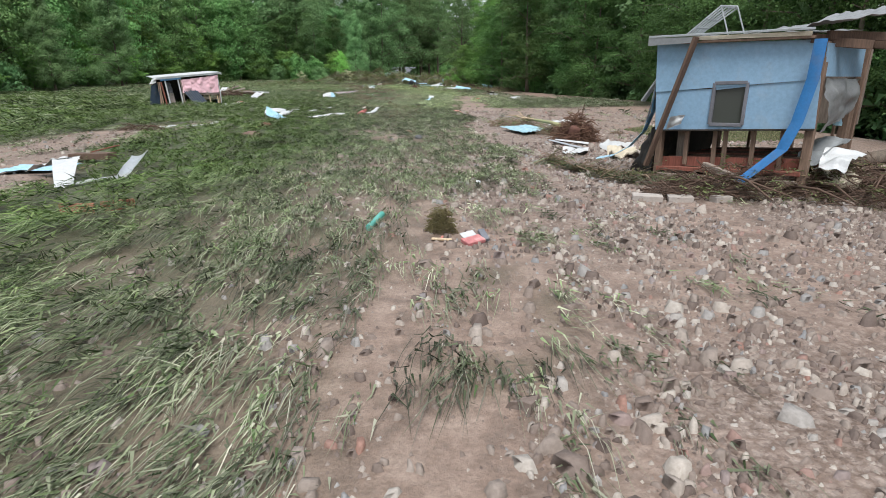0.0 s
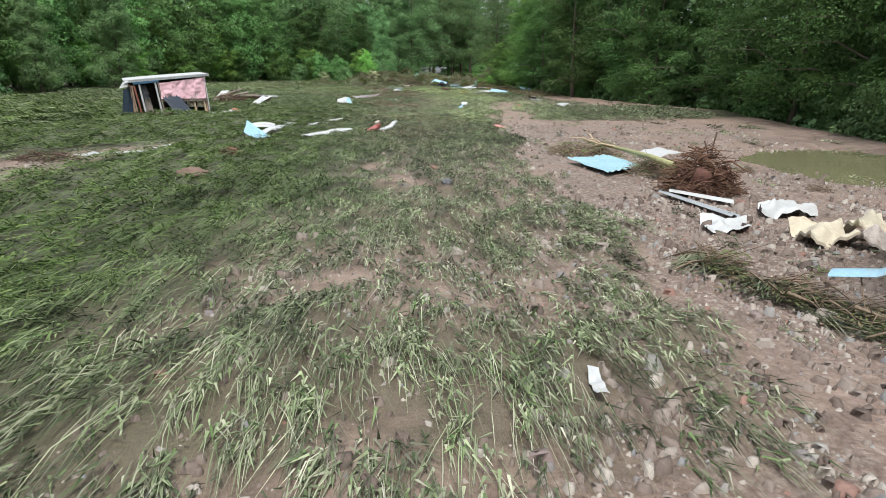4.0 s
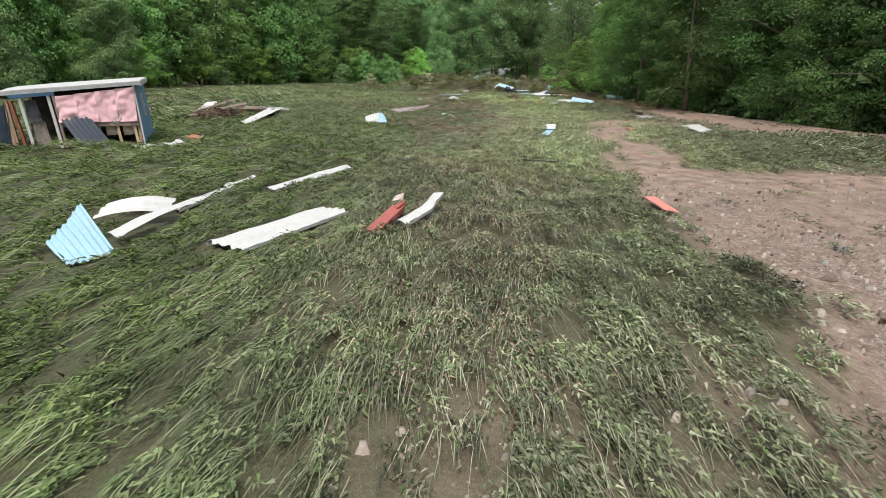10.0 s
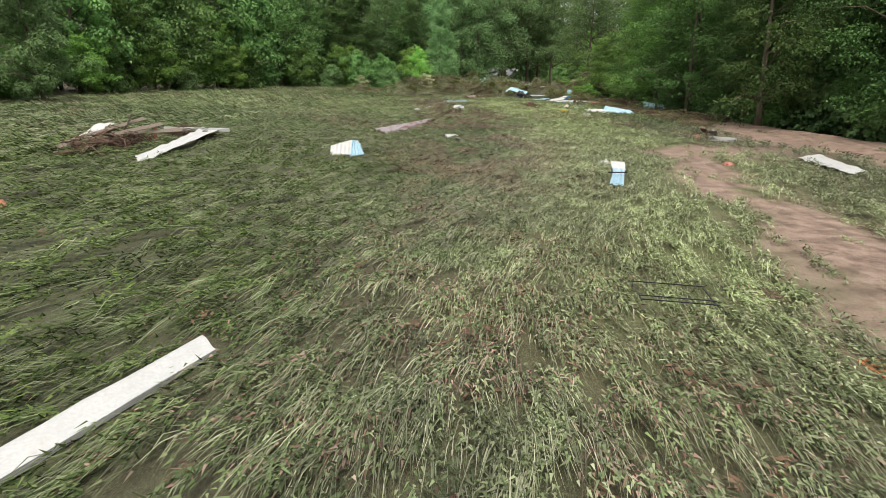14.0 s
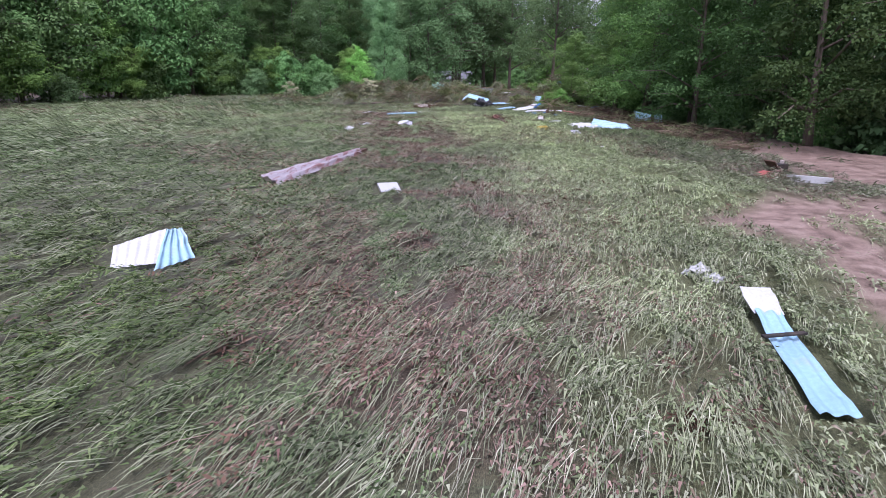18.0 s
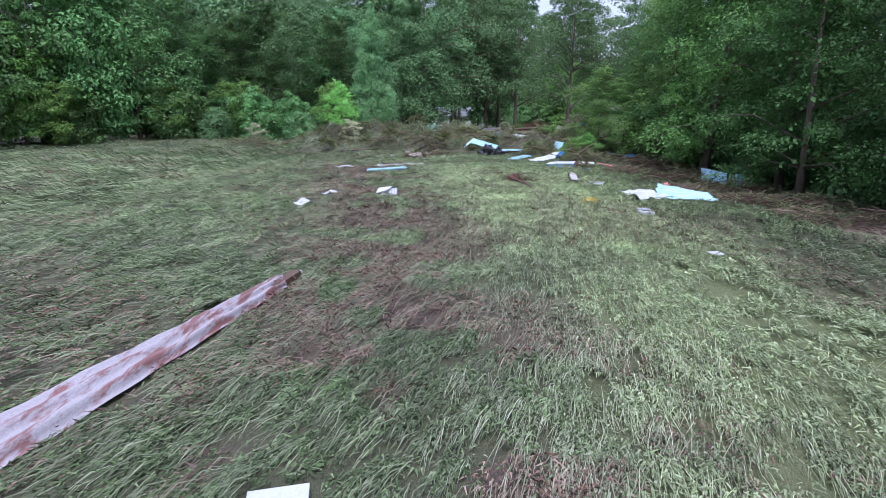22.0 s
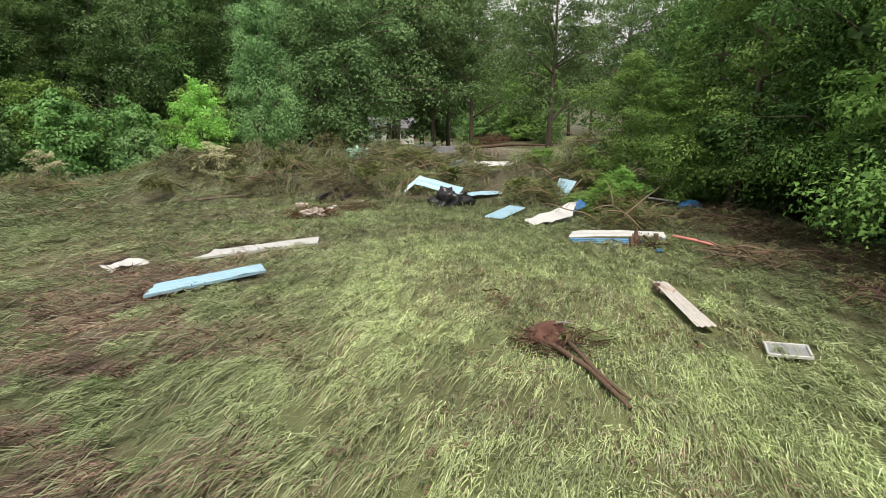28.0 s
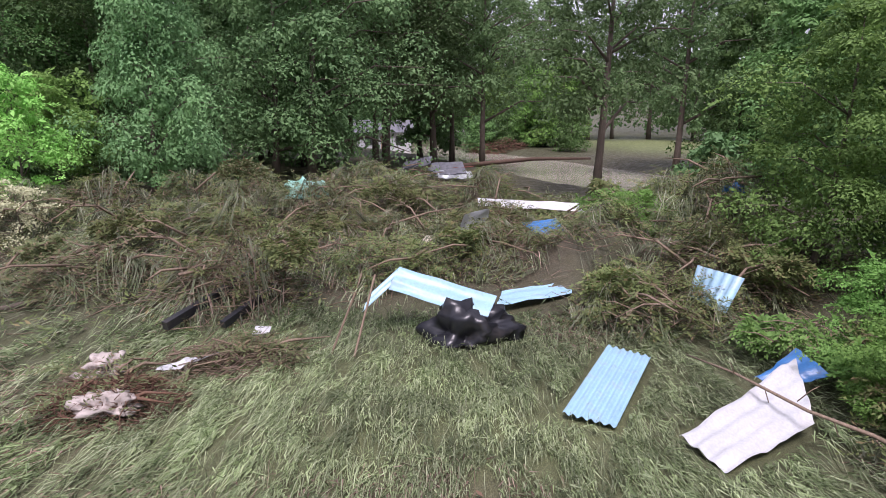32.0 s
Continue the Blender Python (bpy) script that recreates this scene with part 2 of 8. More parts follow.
def grass_material():
    m, n, l, b = mat("flattened_grass", (0.1, 0.13, 0.06), 0.75)
    b.inputs["Specular IOR Level"].default_value = 0.3
    geo = n.new("ShaderNodeNewGeometry")
    rnd = math_node(n, l, "ADD", math_node(n, l, "MULTIPLY", geo.outputs["Random Per Island"], 0.62), 0.14)
    big = noise_node(n, l, 0.5, 4, geo.outputs["Position"])
    green = ramp(n, l, rnd, [(0.0, (0.026, 0.048, 0.0168)), (0.4, (0.09, 0.135, 0.054)), (0.75, (0.19, 0.235, 0.12)), (1.0, (0.42, 0.43, 0.336))])
    lush = ramp(n, l, rnd, [(0.0, (0.04, 0.085, 0.0216)), (0.6, (0.1, 0.168, 0.0528)), (1.0, (0.21, 0.26, 0.138))])
    green = mixc(n, l, ramp(n, l, big.outputs[0], [(0.5, (0, 0, 0)), (0.66, (0.8, 0.8, 0.96))]), green, lush)
    brown = ramp(n, l, rnd, [(0.0, (0.07, 0.034, 0.03)), (0.4, (0.18, 0.1, 0.0864)), (0.75, (0.33, 0.225, 0.198)), (1.0, (0.5, 0.4, 0.36))])
    pale = ramp(n, l, rnd, [(0.0, (0.2, 0.245, 0.108)), (0.45, (0.39, 0.47, 0.234)), (0.8, (0.5, 0.57, 0.36)), (1.0, (0.58, 0.57, 0.504))])
    muddy = ramp(n, l, rnd, [(0.0, (0.08, 0.09, 0.055)), (0.5, (0.235, 0.238, 0.175)), (1.0, (0.46, 0.435, 0.38))])
    shade = ramp(n, l, rnd, [(0.0, (0.024, 0.046, 0.011)), (0.5, (0.07, 0.112, 0.028)), (0.85, (0.14, 0.185, 0.055)), (1.0, (0.22, 0.26, 0.1))])
    green = mixc(n, l, attr(n, "lush"), green, shade)
    c = mixc(n, l, attr(n, "silt"), green, muddy)
    c = mixc(n, l, attr(n, "dry"), c, brown)
    c = mixc(n, l, attr(n, "pale"), c, pale)
    hs = n.new("ShaderNodeHueSaturation")
    l.new(math_node(n, l, "ADD", math_node(n, l, "MULTIPLY", attr(n, "tone"), 1.45), 0.38), hs.inputs["Value"])
    l.new(c, hs.inputs["Color"])
    c = hs.outputs[0]
    l.new(c, b.inputs["Base Color"])
    tr = n.new("ShaderNodeBsdfTranslucent")
    l.new(c, tr.inputs[0])
    mx = n.new("ShaderNodeMixShader")
    mx.inputs[0].default_value = 0.2
    l.new(b.outputs[0], mx.inputs[1])
    l.new(tr.outputs[0], mx.inputs[2])
    l.new(mx.outputs[0], n["Material Output"].inputs[0])
    return m


def stone_material():
    m, n, l, b = mat("river_stone", (0.35, 0.3, 0.26), 0.75)
    geo = n.new("ShaderNodeNewGeometry")
    info = n.new("ShaderNodeObjectInfo")
    fine = noise_node(n, l, 30, 5, geo.outputs["Position"])
    r = math_node(n, l, "FRACT", math_node(n, l, "ADD", geo.outputs["Random Per Island"], info.outputs["Random"]))
    c = ramp(n, l, r, [(0.0, (0.11, 0.08, 0.068)), (0.35, (0.2, 0.155, 0.132)), (0.66, (0.27, 0.225, 0.195)), (0.82, (0.43, 0.385, 0.34)), (0.93, (0.22, 0.22, 0.225)), (1.0, (0.28, 0.155, 0.12))])
    c = mixc(n, l, 0.5, c, ramp(n, l, fine.outputs[0], [(0.3, (0.5, 0.48, 0.46)), (0.7, (1, 1, 1))]), "MULTIPLY")
    l.new(c, b.inputs["Base Color"])
    bump(n, l, b, fine.outputs[0], 0.5, 0.02)
    return m


M_GROUND, M_GRASS, M_STONE = ground_material(), grass_material(), stone_material()
M_LEAF = leafy("leaf_green", (0.06, 0.125, 0.04), (0.23, 0.375, 0.122))
M_LEAF_BANK = leafy("leaf_bank", (0.025, 0.058, 0.018), (0.14, 0.235, 0.068))
M_LEAF_BRIGHT = leafy("leaf_bright", (0.09, 0.18, 0.035), (0.26, 0.41, 0.1))
M_LEAF_FRESH = leafy("leaf_fresh", (0.065, 0.135, 0.033), (0.25, 0.385, 0.1))
M_LEAF_DARK = leafy("leaf_dark", (0.075, 0.14, 0.055), (0.19, 0.305, 0.125))
M_LEAF_DEEP = leafy("leaf_deep", (0.07, 0.122, 0.046), (0.18, 0.27, 0.105))
M_LEAF_SOFT = leafy("leaf_soft", (0.11, 0.21, 0.085), (0.26, 0.4, 0.165))
M_LEAF_MID = leafy("leaf_mid", (0.075, 0.15, 0.058), (0.215, 0.335, 0.135))
M_LEAF_YELLOW = leafy("leaf_yellow", (0.2, 0.4, 0.075), (0.4, 0.66, 0.17))
M_BRUSH = leafy("silty_leaves", (0.06, 0.075, 0.026), (0.2, 0.22, 0.095), (0.22, 0.16, 0.1), 0.18, 0.2, 1.5)
M_OLIVE = leafy("olive_fronds", (0.045, 0.066, 0.02), (0.235, 0.265, 0.095), (0.22, 0.17, 0.09), 0.12, 0.2, 1.2)
M_WEED = leafy("dead_weed", (0.055, 0.026, 0.02), (0.19, 0.105, 0.08), trans=0.1, scale=1.5)
M_FLOWER = leafy("cream_blossom", (0.35, 0.36, 0.2), (0.62, 0.6, 0.4), trans=0.2)
M_BARK = wood("bark", (0.12, 0.095, 0.075), 0.9)
M_TWIG = wood("dead_twig", (0.21, 0.155, 0.11), 0.9)
M_ROOT = wood("root_brown", (0.1, 0.062, 0.044), 0.9)
M_ROOT_RED = wood("root_rust", (0.135, 0.072, 0.045), 0.9)
M_WOOD = wood("weathered_wood", (0.3, 0.21, 0.15))
M_WOOD_WET = wood("wet_brown_wood", (0.17, 0.112, 0.08))
M_WOOD_RED = wood("red_stained_wood", (0.22, 0.075, 0.052))
M_WOOD_GREY = wood("grey_wood", (0.22, 0.18, 0.15))
M_WOOD_PALE = wood("pale_lumber", (0.48, 0.37, 0.25))
M_WHITE = surface("white_painted_steel", (0.54, 0.555, 0.565), 0.45, 0.0, 0.14, 2.5, (0.33, 0.29, 0.26), 0.5)
M_SKY = surface("sky_blue_steel", (0.31, 0.52, 0.66), 0.38, 0.0, 0.12, 1.5, (0.36, 0.29, 0.22), 0.5)
M_AQUA = surface("pale_aqua_steel", (0.3, 0.5, 0.58), 0.38, 0.0, 0.12, 1.5, (0.36, 0.29, 0.22), 0.4)
M_BLUE = surface("deep_blue_steel", (0.035, 0.17, 0.42), 0.35, 0.0, 0.15, 2.0, (0.2, 0.16, 0.12), 0.35)
M_SIDING = surface("pale_blue_siding", (0.25, 0.4, 0.56), 0.5, 0.0, 0.08, 1.2, (0.4, 0.4, 0.4), 0.25, 0.15)
M_SHEDBLUE = surface("shed_blue", (0.1, 0.25, 0.45), 0.5, 0.0, 0.12, 1.5, (0.2, 0.16, 0.12), 0.4)
M_NAVY = surface("navy_corrugated", (0.02, 0.035, 0.06), 0.45, 0.0, 0.2, 2.0, (0.16, 0.13, 0.1), 0.4)
M_GALV = surface("galvanised_steel", (0.5, 0.53, 0.55), 0.38, 0.55, 0.2, 2.0, (0.25, 0.2, 0.16), 0.4)
M_ROOFGREY = surface("dull_roof_steel", (0.27, 0.28, 0.29), 0.45, 0.3, 0.25, 2.0, (0.16, 0.13, 0.11), 0.5)
M_RUST = streaked("rusty_roofing", (0.4, 0.37, 0.4), (0.22, 0.09, 0.08))
# near-black: parts dark in themselves, and sheets that stand in for shade
M_DARK = surface("dark_parts_and_shade", (0.025, 0.022, 0.02), 0.8, 0.0, 0.3, 3.0)
M_BLACK = surface("black_plastic", (0.018, 0.019, 0.024), 0.3, 0.0, 0.3, 3.0, (0.12, 0.1, 0.08), 0.3)
M_PINK = surface("pink_insulation", (0.84, 0.53, 0.6), 0.95, 0.0, 0.1, 5.0, (0.7, 0.4, 0.46), 0.4, 0.8)
M_YELLOW = surface("yellowed_foam", (0.57, 0.51, 0.4), 0.9, 0.0, 0.2, 3.0, (0.3, 0.22, 0.14), 0.5, 0.6)
M_RED = surface("red_painted", (0.38, 0.1, 0.082), 0.55, 0.0, 0.2, 3.0, (0.25, 0.16, 0.12), 0.4)
M_CORAL = surface("coral_plastic", (0.6, 0.23, 0.19), 0.5, 0.0, 0.15, 3.0, (0.35, 0.22, 0.16), 0.5)
M_TEAL = surface("teal_plastic", (0.1, 0.38, 0.32), 0.4, 0.0, 0.15, 3.0, (0.3, 0.24, 0.18), 0.45)
M_MINT = surface("mint_tarp", (0.3, 0.62, 0.52), 0.5, 0.0, 0.15, 3.0, (0.4, 0.38, 0.32), 0.4)
M_GREY = surface("grey_shingle", (0.16, 0.165, 0.19), 0.7, 0.0, 0.25, 3.0, (0.2, 0.16, 0.13), 0.5)
M_CLOTH = surface("muddy_white_cloth", (0.5, 0.44, 0.4), 0.9, 0.0, 0.3, 6.0, (0.2, 0.13, 0.1), 0.95, 0.6, 0.0, 9.0)
M_BRICK = surface("red_clay_slab", (0.4, 0.17, 0.11), 0.85, 0.0, 0.25, 5.0, (0.3, 0.22, 0.16), 0.5)
M_ROCK = surface("brown_rock", (0.2, 0.13, 0.105), 0.85, 0.0, 0.25, 5.0, (0.1, 0.08, 0.07), 0.5)
M_LAV = surface("pale_lavender_plastic", (0.4, 0.41, 0.47), 0.4, 0.0, 0.15, 5.0, (0.25, 0.22, 0.22), 0.4)
M_CONC = surface("grey_concrete", (0.4, 0.36, 0.33), 0.85, 0.0, 0.18, 4.0, (0.26, 0.2, 0.16), 0.5)
M_MIDBLUE = surface("mid_blue_steel", (0.07, 0.25, 0.46), 0.38, 0.0, 0.15, 2.0, (0.25, 0.2, 0.16), 0.3)
M_TERRA = surface("orange_plastic", (0.5, 0.19, 0.08), 0.55, 0.0, 0.15, 3.0, (0.3, 0.18, 0.12), 0.4)
M_BOARDGREY = surface("weathered_pale_panel", (0.5, 0.48, 0.46), 0.7, 0.0, 0.2, 5.0, (0.3, 0.25, 0.22), 0.5)
M_SOD = surface("red_brown_soil", (0.13, 0.06, 0.045), 0.9, 0.0, 0.3, 8.0, (0.06, 0.035, 0.03), 0.6, 0.8)
M_BOXRED = surface("faded_pink_red_print", (0.5, 0.18, 0.18), 0.6, 0.0, 0.3, 9.0, (0.55, 0.45, 0.42), 0.8, 0.3, 0.0, 9.0)
M_CRATE = surface("yellow_painted_wood", (0.55, 0.4, 0.06), 0.6, 0.0, 0.2, 4.0, (0.25, 0.18, 0.08), 0.5)
M_GLASS, _n, _l, _b = mat("dusty_pane", (0.06, 0.065, 0.06), 0.12)
M_POOL, _n, _l, _b = mat("green_pool", (0.2, 0.19, 0.11), 0.08)
_w = noise_node(_n, _l, 3.0, 3, _n.new("ShaderNodeNewGeometry").outputs["Position"])
bump(_n, _l, _b, _w.outputs[0], 0.08, 0.02)
# silty tan, raised so the base colour carries the sky's reflection on the creek
M_WATER, _n, _l, _b = mat("silty_water_sky_sheen", (0.4, 0.37, 0.3), 0.1)
_w = noise_node(_n, _l, 3.0, 3, _n.new("ShaderNodeNewGeometry").outputs["Position"])
bump(_n, _l, _b, _w.outputs[0], 0.08, 0.02)


# ---- small mesh tools ----
def mesh_ob(name, verts, faces, material, parent=None, smooth=False):
    me = bpy.data.meshes.new(name)
    me.from_pydata([tuple(v) for v in verts], [], faces)
    me.materials.append(material)
    if smooth:
        me.polygons.foreach_set("use_smooth", [True] * len(me.polygons))
    me.update()
    ob = new(name, me)
    if parent:
        ob.parent = parent
    return ob


def fast_mesh(name, verts, tris, material, attrs=None, smooth=False):
    """A mesh of triangles from arrays, with point attributes."""
    me = bpy.data.meshes.new(name)
    nv, nt = len(verts), len(tris)
    me.vertices.add(nv)
    me.vertices.foreach_set("co", np.asarray(verts, np.float32).ravel())
    me.loops.add(nt * 3)
    me.loops.foreach_set("vertex_index", np.asarray(tris, np.int32).ravel())
    me.polygons.add(nt)
    me.polygons.foreach_set("loop_start", np.arange(0, nt * 3, 3, dtype=np.int32))
    me.polygons.foreach_set("loop_total", np.full(nt, 3, np.int32))
    if smooth:
        me.polygons.foreach_set("use_smooth", np.ones(nt, bool))
    for k, v in (attrs or {}).items():
        a = me.attributes.new(k, "FLOAT", "POINT")
        a.data.foreach_set("value", np.asarray(v, np.float32))
    me.materials.append(material)
    me.update(calc_edges=True)
    me.validate()
    return me


def part(name, bm, material, parent=None, label=""):
    me = bpy.data.meshes.new(name)
    bm.to_mesh(me)
    bm.free()
    me.materials.append(material)
    ob = new(name, me)
    if parent:
        ob.parent = parent
    if label:
        ob["label"] = label
    return ob


def base(name, m, label, category, group="", kind=""):
    e = new(name)
    e.matrix_world = m
    return tagged(e, label, category, group, kind)


def box_bm(sx, sy, sz, m=None, bevel=0.008, bm=None):
    """A bevelled box of that size, centred, placed by m."""
    bm = bm or bmesh.new()
    r = bmesh.ops.create_cube(bm, size=1.0, matrix=(m or Matrix()) @ Matrix.Diagonal((sx, sy, sz, 1)))
    if bevel:
        es = list({e for v in r["verts"] for e in v.link_edges})
        bmesh.ops.bevel(bm, geom=es, offset=min(bevel, 0.3 * min(sx, sy, sz)), segments=1, affect="EDGES")
    return bm


def between(a, b, w, d, bevel=0.006, bm=None, twist=0.0):
    """A bar from a to b, of that width and depth."""
    a, b = Vector(a), Vector(b)
    q = (b - a).to_track_quat("Z", "Y").to_matrix().to_4x4()
    return box_bm(w, d, (b - a).length, Matrix.Translation((a + b) / 2) @ q @ pose(0, 0, 0, 0, 0, twist), bevel, bm)


def tube(pts, radii, sides=7, verts=None, faces=None):
    """Ring-swept tube along points; returns verts and quads."""
    verts = [] if verts is None else verts
    faces = [] if faces is None else faces
    pts = [Vector(p) for p in pts]
    first = len(verts)
    for i, p in enumerate(pts):
        d = (pts[min(i + 1, len(pts) - 1)] - pts[max(i - 1, 0)]).normalized()
        u = d.orthogonal().normalized() if abs(d.z) > 0.99 else d.cross(Vector((0, 0, 1))).normalized()
        v = d.cross(u)
        for k in range(sides):
            a = 2 * math.pi * k / sides
            verts.append(p + (u * math.cos(a) + v * math.sin(a)) * radii[i])
    for i in range(len(pts) - 1):
        for k in range(sides):
            a, b = first + i * sides + k, first + i * sides + (k + 1) % sides
            faces.append((a, b, b + sides, a + sides))
    faces.append(tuple(range(first + sides - 1, first - 1, -1)))
    e = first + (len(pts) - 1) * sides
    faces.append(tuple(range(e, e + sides)))
    return verts, faces


def lattice(x, y, scale, seed=0):
    """Smooth value noise on arrays, 0 to 1."""
    x, y = np.asarray(x, float) / scale + 137.3, np.asarray(y, float) / scale + 291.7
    xi, yi = np.floor(x).astype(np.int64), np.floor(y).astype(np.int64)
    fx, fy = x - xi, y - yi
    fx, fy = fx * fx * (3 - 2 * fx), fy * fy * (3 - 2 * fy)

    def h(a, b):
        v = np.sin(a * 127.1 + b * 311.7 + seed * 74.7) * 43758.5453
        return v - np.floor(v)
    return (h(xi, yi) * (1 - fx) + h(xi + 1, yi) * fx) * (1 - fy) + (h(xi, yi + 1) * (1 - fx) + h(xi + 1, yi + 1) * fx) * fy


def step(a, b, v):
    t = np.clip((v - a) / (b - a), 0, 1)
    return t * t * (3 - 2 * t)


# ---- the lie of the land ----
def right_edge(y):
    return np.interp(y, [-20, 20, 37, 53, 61, 70, 80, 90, 100, 110, 118], [17, 16, 15.5, 16.5, 12.5, 9.5, 7.0, 6.3, 5.6, 5.2, 5.0])


def path_x(y):
    return np.interp(y, [0, 12, 20, 30, 40, 60, 87], [0, -0.8, -1.7, -3.2, -4.4, -5.9, -5.8])


def height(x, y):
    h = 0.10 * (lattice(x, y, 5.0, 1) - 0.5) + 0.07 * (lattice(x, y, 1.6, 2) - 0.5) + 0.035 * (lattice(x, y, 0.6, 3) - 0.5)
    silt = mounds(x, y)
    h = h + silt * (0.12 + 1.5 * lattice(x, y, 3.0, 8) ** 1.5 * (0.5 + lattice(x, y, 1.1, 9)) * 0.8 + 0.75 * step(97.5, 101, y) * lattice(x, y, 1.9, 10) ** 2) * np.interp(x, [-26, -17], [0.2, 1.0])
    line = np.interp(y, [100, 116, 124, 137, 150, 170], [30, 15, 10, 5.5, 1, -8])
    h = h - 1.25 * np.exp(-((x - line) / 6.6) ** 4) * step(112, 119, y) * (1 - step(165, 180, y))
    pond = np.exp(-(((x - 12) / 3.6) ** 2 + ((y - 26.5) / 3.8) ** 2))
    h = h - 0.45 * pond
    bank = step(0.5, 4.0, x - right_edge(y)) * (1 - step(95, 112, y))
    h = h - 0.5 * bank
    rise = step(30, 260, np.hypot(x + 5, y - 45) - 110)
    return h + 30 * rise * step(60, 160, np.abs(x + 5) + 0.4 * np.maximum(0, y - 150))


def mounds(x, y):
    """The band of flood wrack in front of the far trees."""
    front = np.interp(x, [-40, -34, -26, -21, -12, -6, -1.5, 2, 5], [82, 85, 93, 96, 96.5, 96.5, 97, 98, 96])
    d = y - front + 2.0 * (lattice(x, y, 3.0, 21) - 0.5)
    return step(0, 4.0, d) * (1 - step(0, 6, y - np.interp(x, [-6, -2], [111, 107.5]))) * (1 - step(4.5, 8, x))


def masks(x, y):
    n1, n2, n3 = lattice(x, y, 2.4, 11), lattice(x, y, 0.8, 12), lattice(x, y, 6.0, 13)
    wob = 1.6 * (n1 - 0.5) + 0.7 * (n2 - 0.5)
    edge = np.interp(y, [-15, 3, 8, 12, 19, 21, 25, 30, 34, 36, 39, 47, 56, 60], [1.5, 1.9, 1.9, 1.7, 2.0, 1.7, 1.0, 1.0, 1.0, 0.8, 0.4, 0.8, 0.6, 3.5])
    bare = step(-0.5, 0.7, x - edge + wob) * (1 - step(57, 61, y))
    isle = step(2.3, 3.2, x + wob) * step(39, 41.5, y + wob - 0.35 * (x - 3)) * (1 - step(54, 58, y + wob - 0.3 * (x - 5)))
    bare = bare * (1 - 0.95 * isle)
    track = step(-1.0, 1.0, x + wob - np.interp(y, [52, 58, 64, 72, 77], [9.5, 7.0, 5.2, 5.2, 8.0])) * step(50, 56, y) * (1 - step(72, 77, y))
    bare = np.maximum(bare, track) * (1 - step(2.5, 7, x - right_edge(y))) * step(-14, -6, y)
    left = np.interp(y, [-15, 3, 5.4, 7.5, 11.6, 15, 19], [-1.2, -1.0, -0.8, -0.4, -0.1, 0.2, 0.8])
    strip = step(-1.9, 0.5, x - left + 0.7 * wob) * (1 - step(9, 15, y)) * (1 - step(5, 9, x)) * step(-14, -6, y)
    centre = strip * (0.95 - 0.55 * step(0.5, 0.68, n2) * step(1.0, 0.2, np.abs(x - left - 1.4)))
    sparse = step(np.interp(y, [5, 16, 22], [-6.5, -6.0, -4.2]), np.interp(y, [5, 22], [-2.0, -1.0]), x) * (1 - step(21, 31, y)) * np.interp(y, [8, 18], [0.9, 1.0]) * (0.35 + 0.6 * step(0.42, 0.66, 0.5 * n1 + 0.5 * n2))
    p1 = np.exp(-(((x + 2.0 + 1.5 * (n2 - 0.5) + 1.2 * (n1 - 0.5)) / 1.1) ** 2 + ((y - 21.3 + 2.0 * (n1 - 0.5)) / 1.7) ** 2) * 1.1) * (0.45 + 0.9 * n2)
    p2 = np.exp(-(((x + 2.8) / 0.8) ** 2 + ((y - 23.4) / 0.9) ** 2)) * (0.5 + 0.9 * n2)
    wy = [5, 11, 14, 18, 22, 25, 27.5]
    wash_x, wash_w = np.interp(y, wy, [-8.6, -9.6, -10.8, -11.9, -12.2, -11.3, -10.0]), np.interp(y, wy, [1.0, 1.5, 1.9, 2.0, 1.5, 0.8, 0.3])
    wash = (1 - step(0.6, 1.15, np.abs(x - wash_x) / wash_w + 0.22 * wob)) * step(5, 8.5, y) * (1 - step(26.5, 28, y)) * (0.8 + 0.2 * n2)
    mud = np.clip(np.maximum.reduce([bare, centre, sparse, 1.5 * p1, 1.3 * p2, wash]), 0, 1)
    open_to = np.clip(np.maximum.reduce([0.97 * bare, centre, np.interp(y, [16, 22], [0.42, 0.3]) * sparse, 1.5 * p1, 1.3 * p2, wash]), 0, 1)
    stony = (1 - step(32, 44, y)) * (0.35 * step(-3.5, 0.0, x) + 0.65 * step(0.5, 2.2, x)) + wash
    gravel = np.clip(mud * stony * (0.45 + 0.55 * step(0.3, 0.6, n3 * 0.5 + n1 * 0.5)), 0, 1) * (1 - np.clip(p1 + p2, 0, 1))
    cx = np.interp(y, [26, 34, 46, 52, 58, 64, 70, 75, 82, 90], [-2.5, -3.2, -5.0, -5.6, -5.6, -7.2, -7.8, -9.0, -11.2, -13])
    dry = np.exp(-((x - cx) / np.interp(y, [60, 75], [2.9, 3.3])) ** 2) * step(25, 31, y) * (1 - step(86.5, 92.5, y)) * step(np.interp(y, [60, 72], [0.4, 0.3]), np.interp(y, [60, 72], [0.52, 0.47]), 0.45 * n1 + 0.55 * n2) * np.interp(y, [25, 45, 50, 62], [0.3, 0.3, 0.8, 1.0])
    wr = mounds(x, y)
    dry = np.maximum(dry, np.interp(x, [-20, -12], [0.15, 1.0]) * wr * (0.15 + 0.6 * step(0.45, 0.65, n1)))
    dry = np.maximum(dry, step(0.55, 0.8, n1) * 0.35 * step(50, 64, y))
    verge = step(-6.5, -2.0, x - right_edge(y)) * step(68, 78, y) * (0.04 + 0.28 * n2)
    dry = np.maximum(dry, verge)
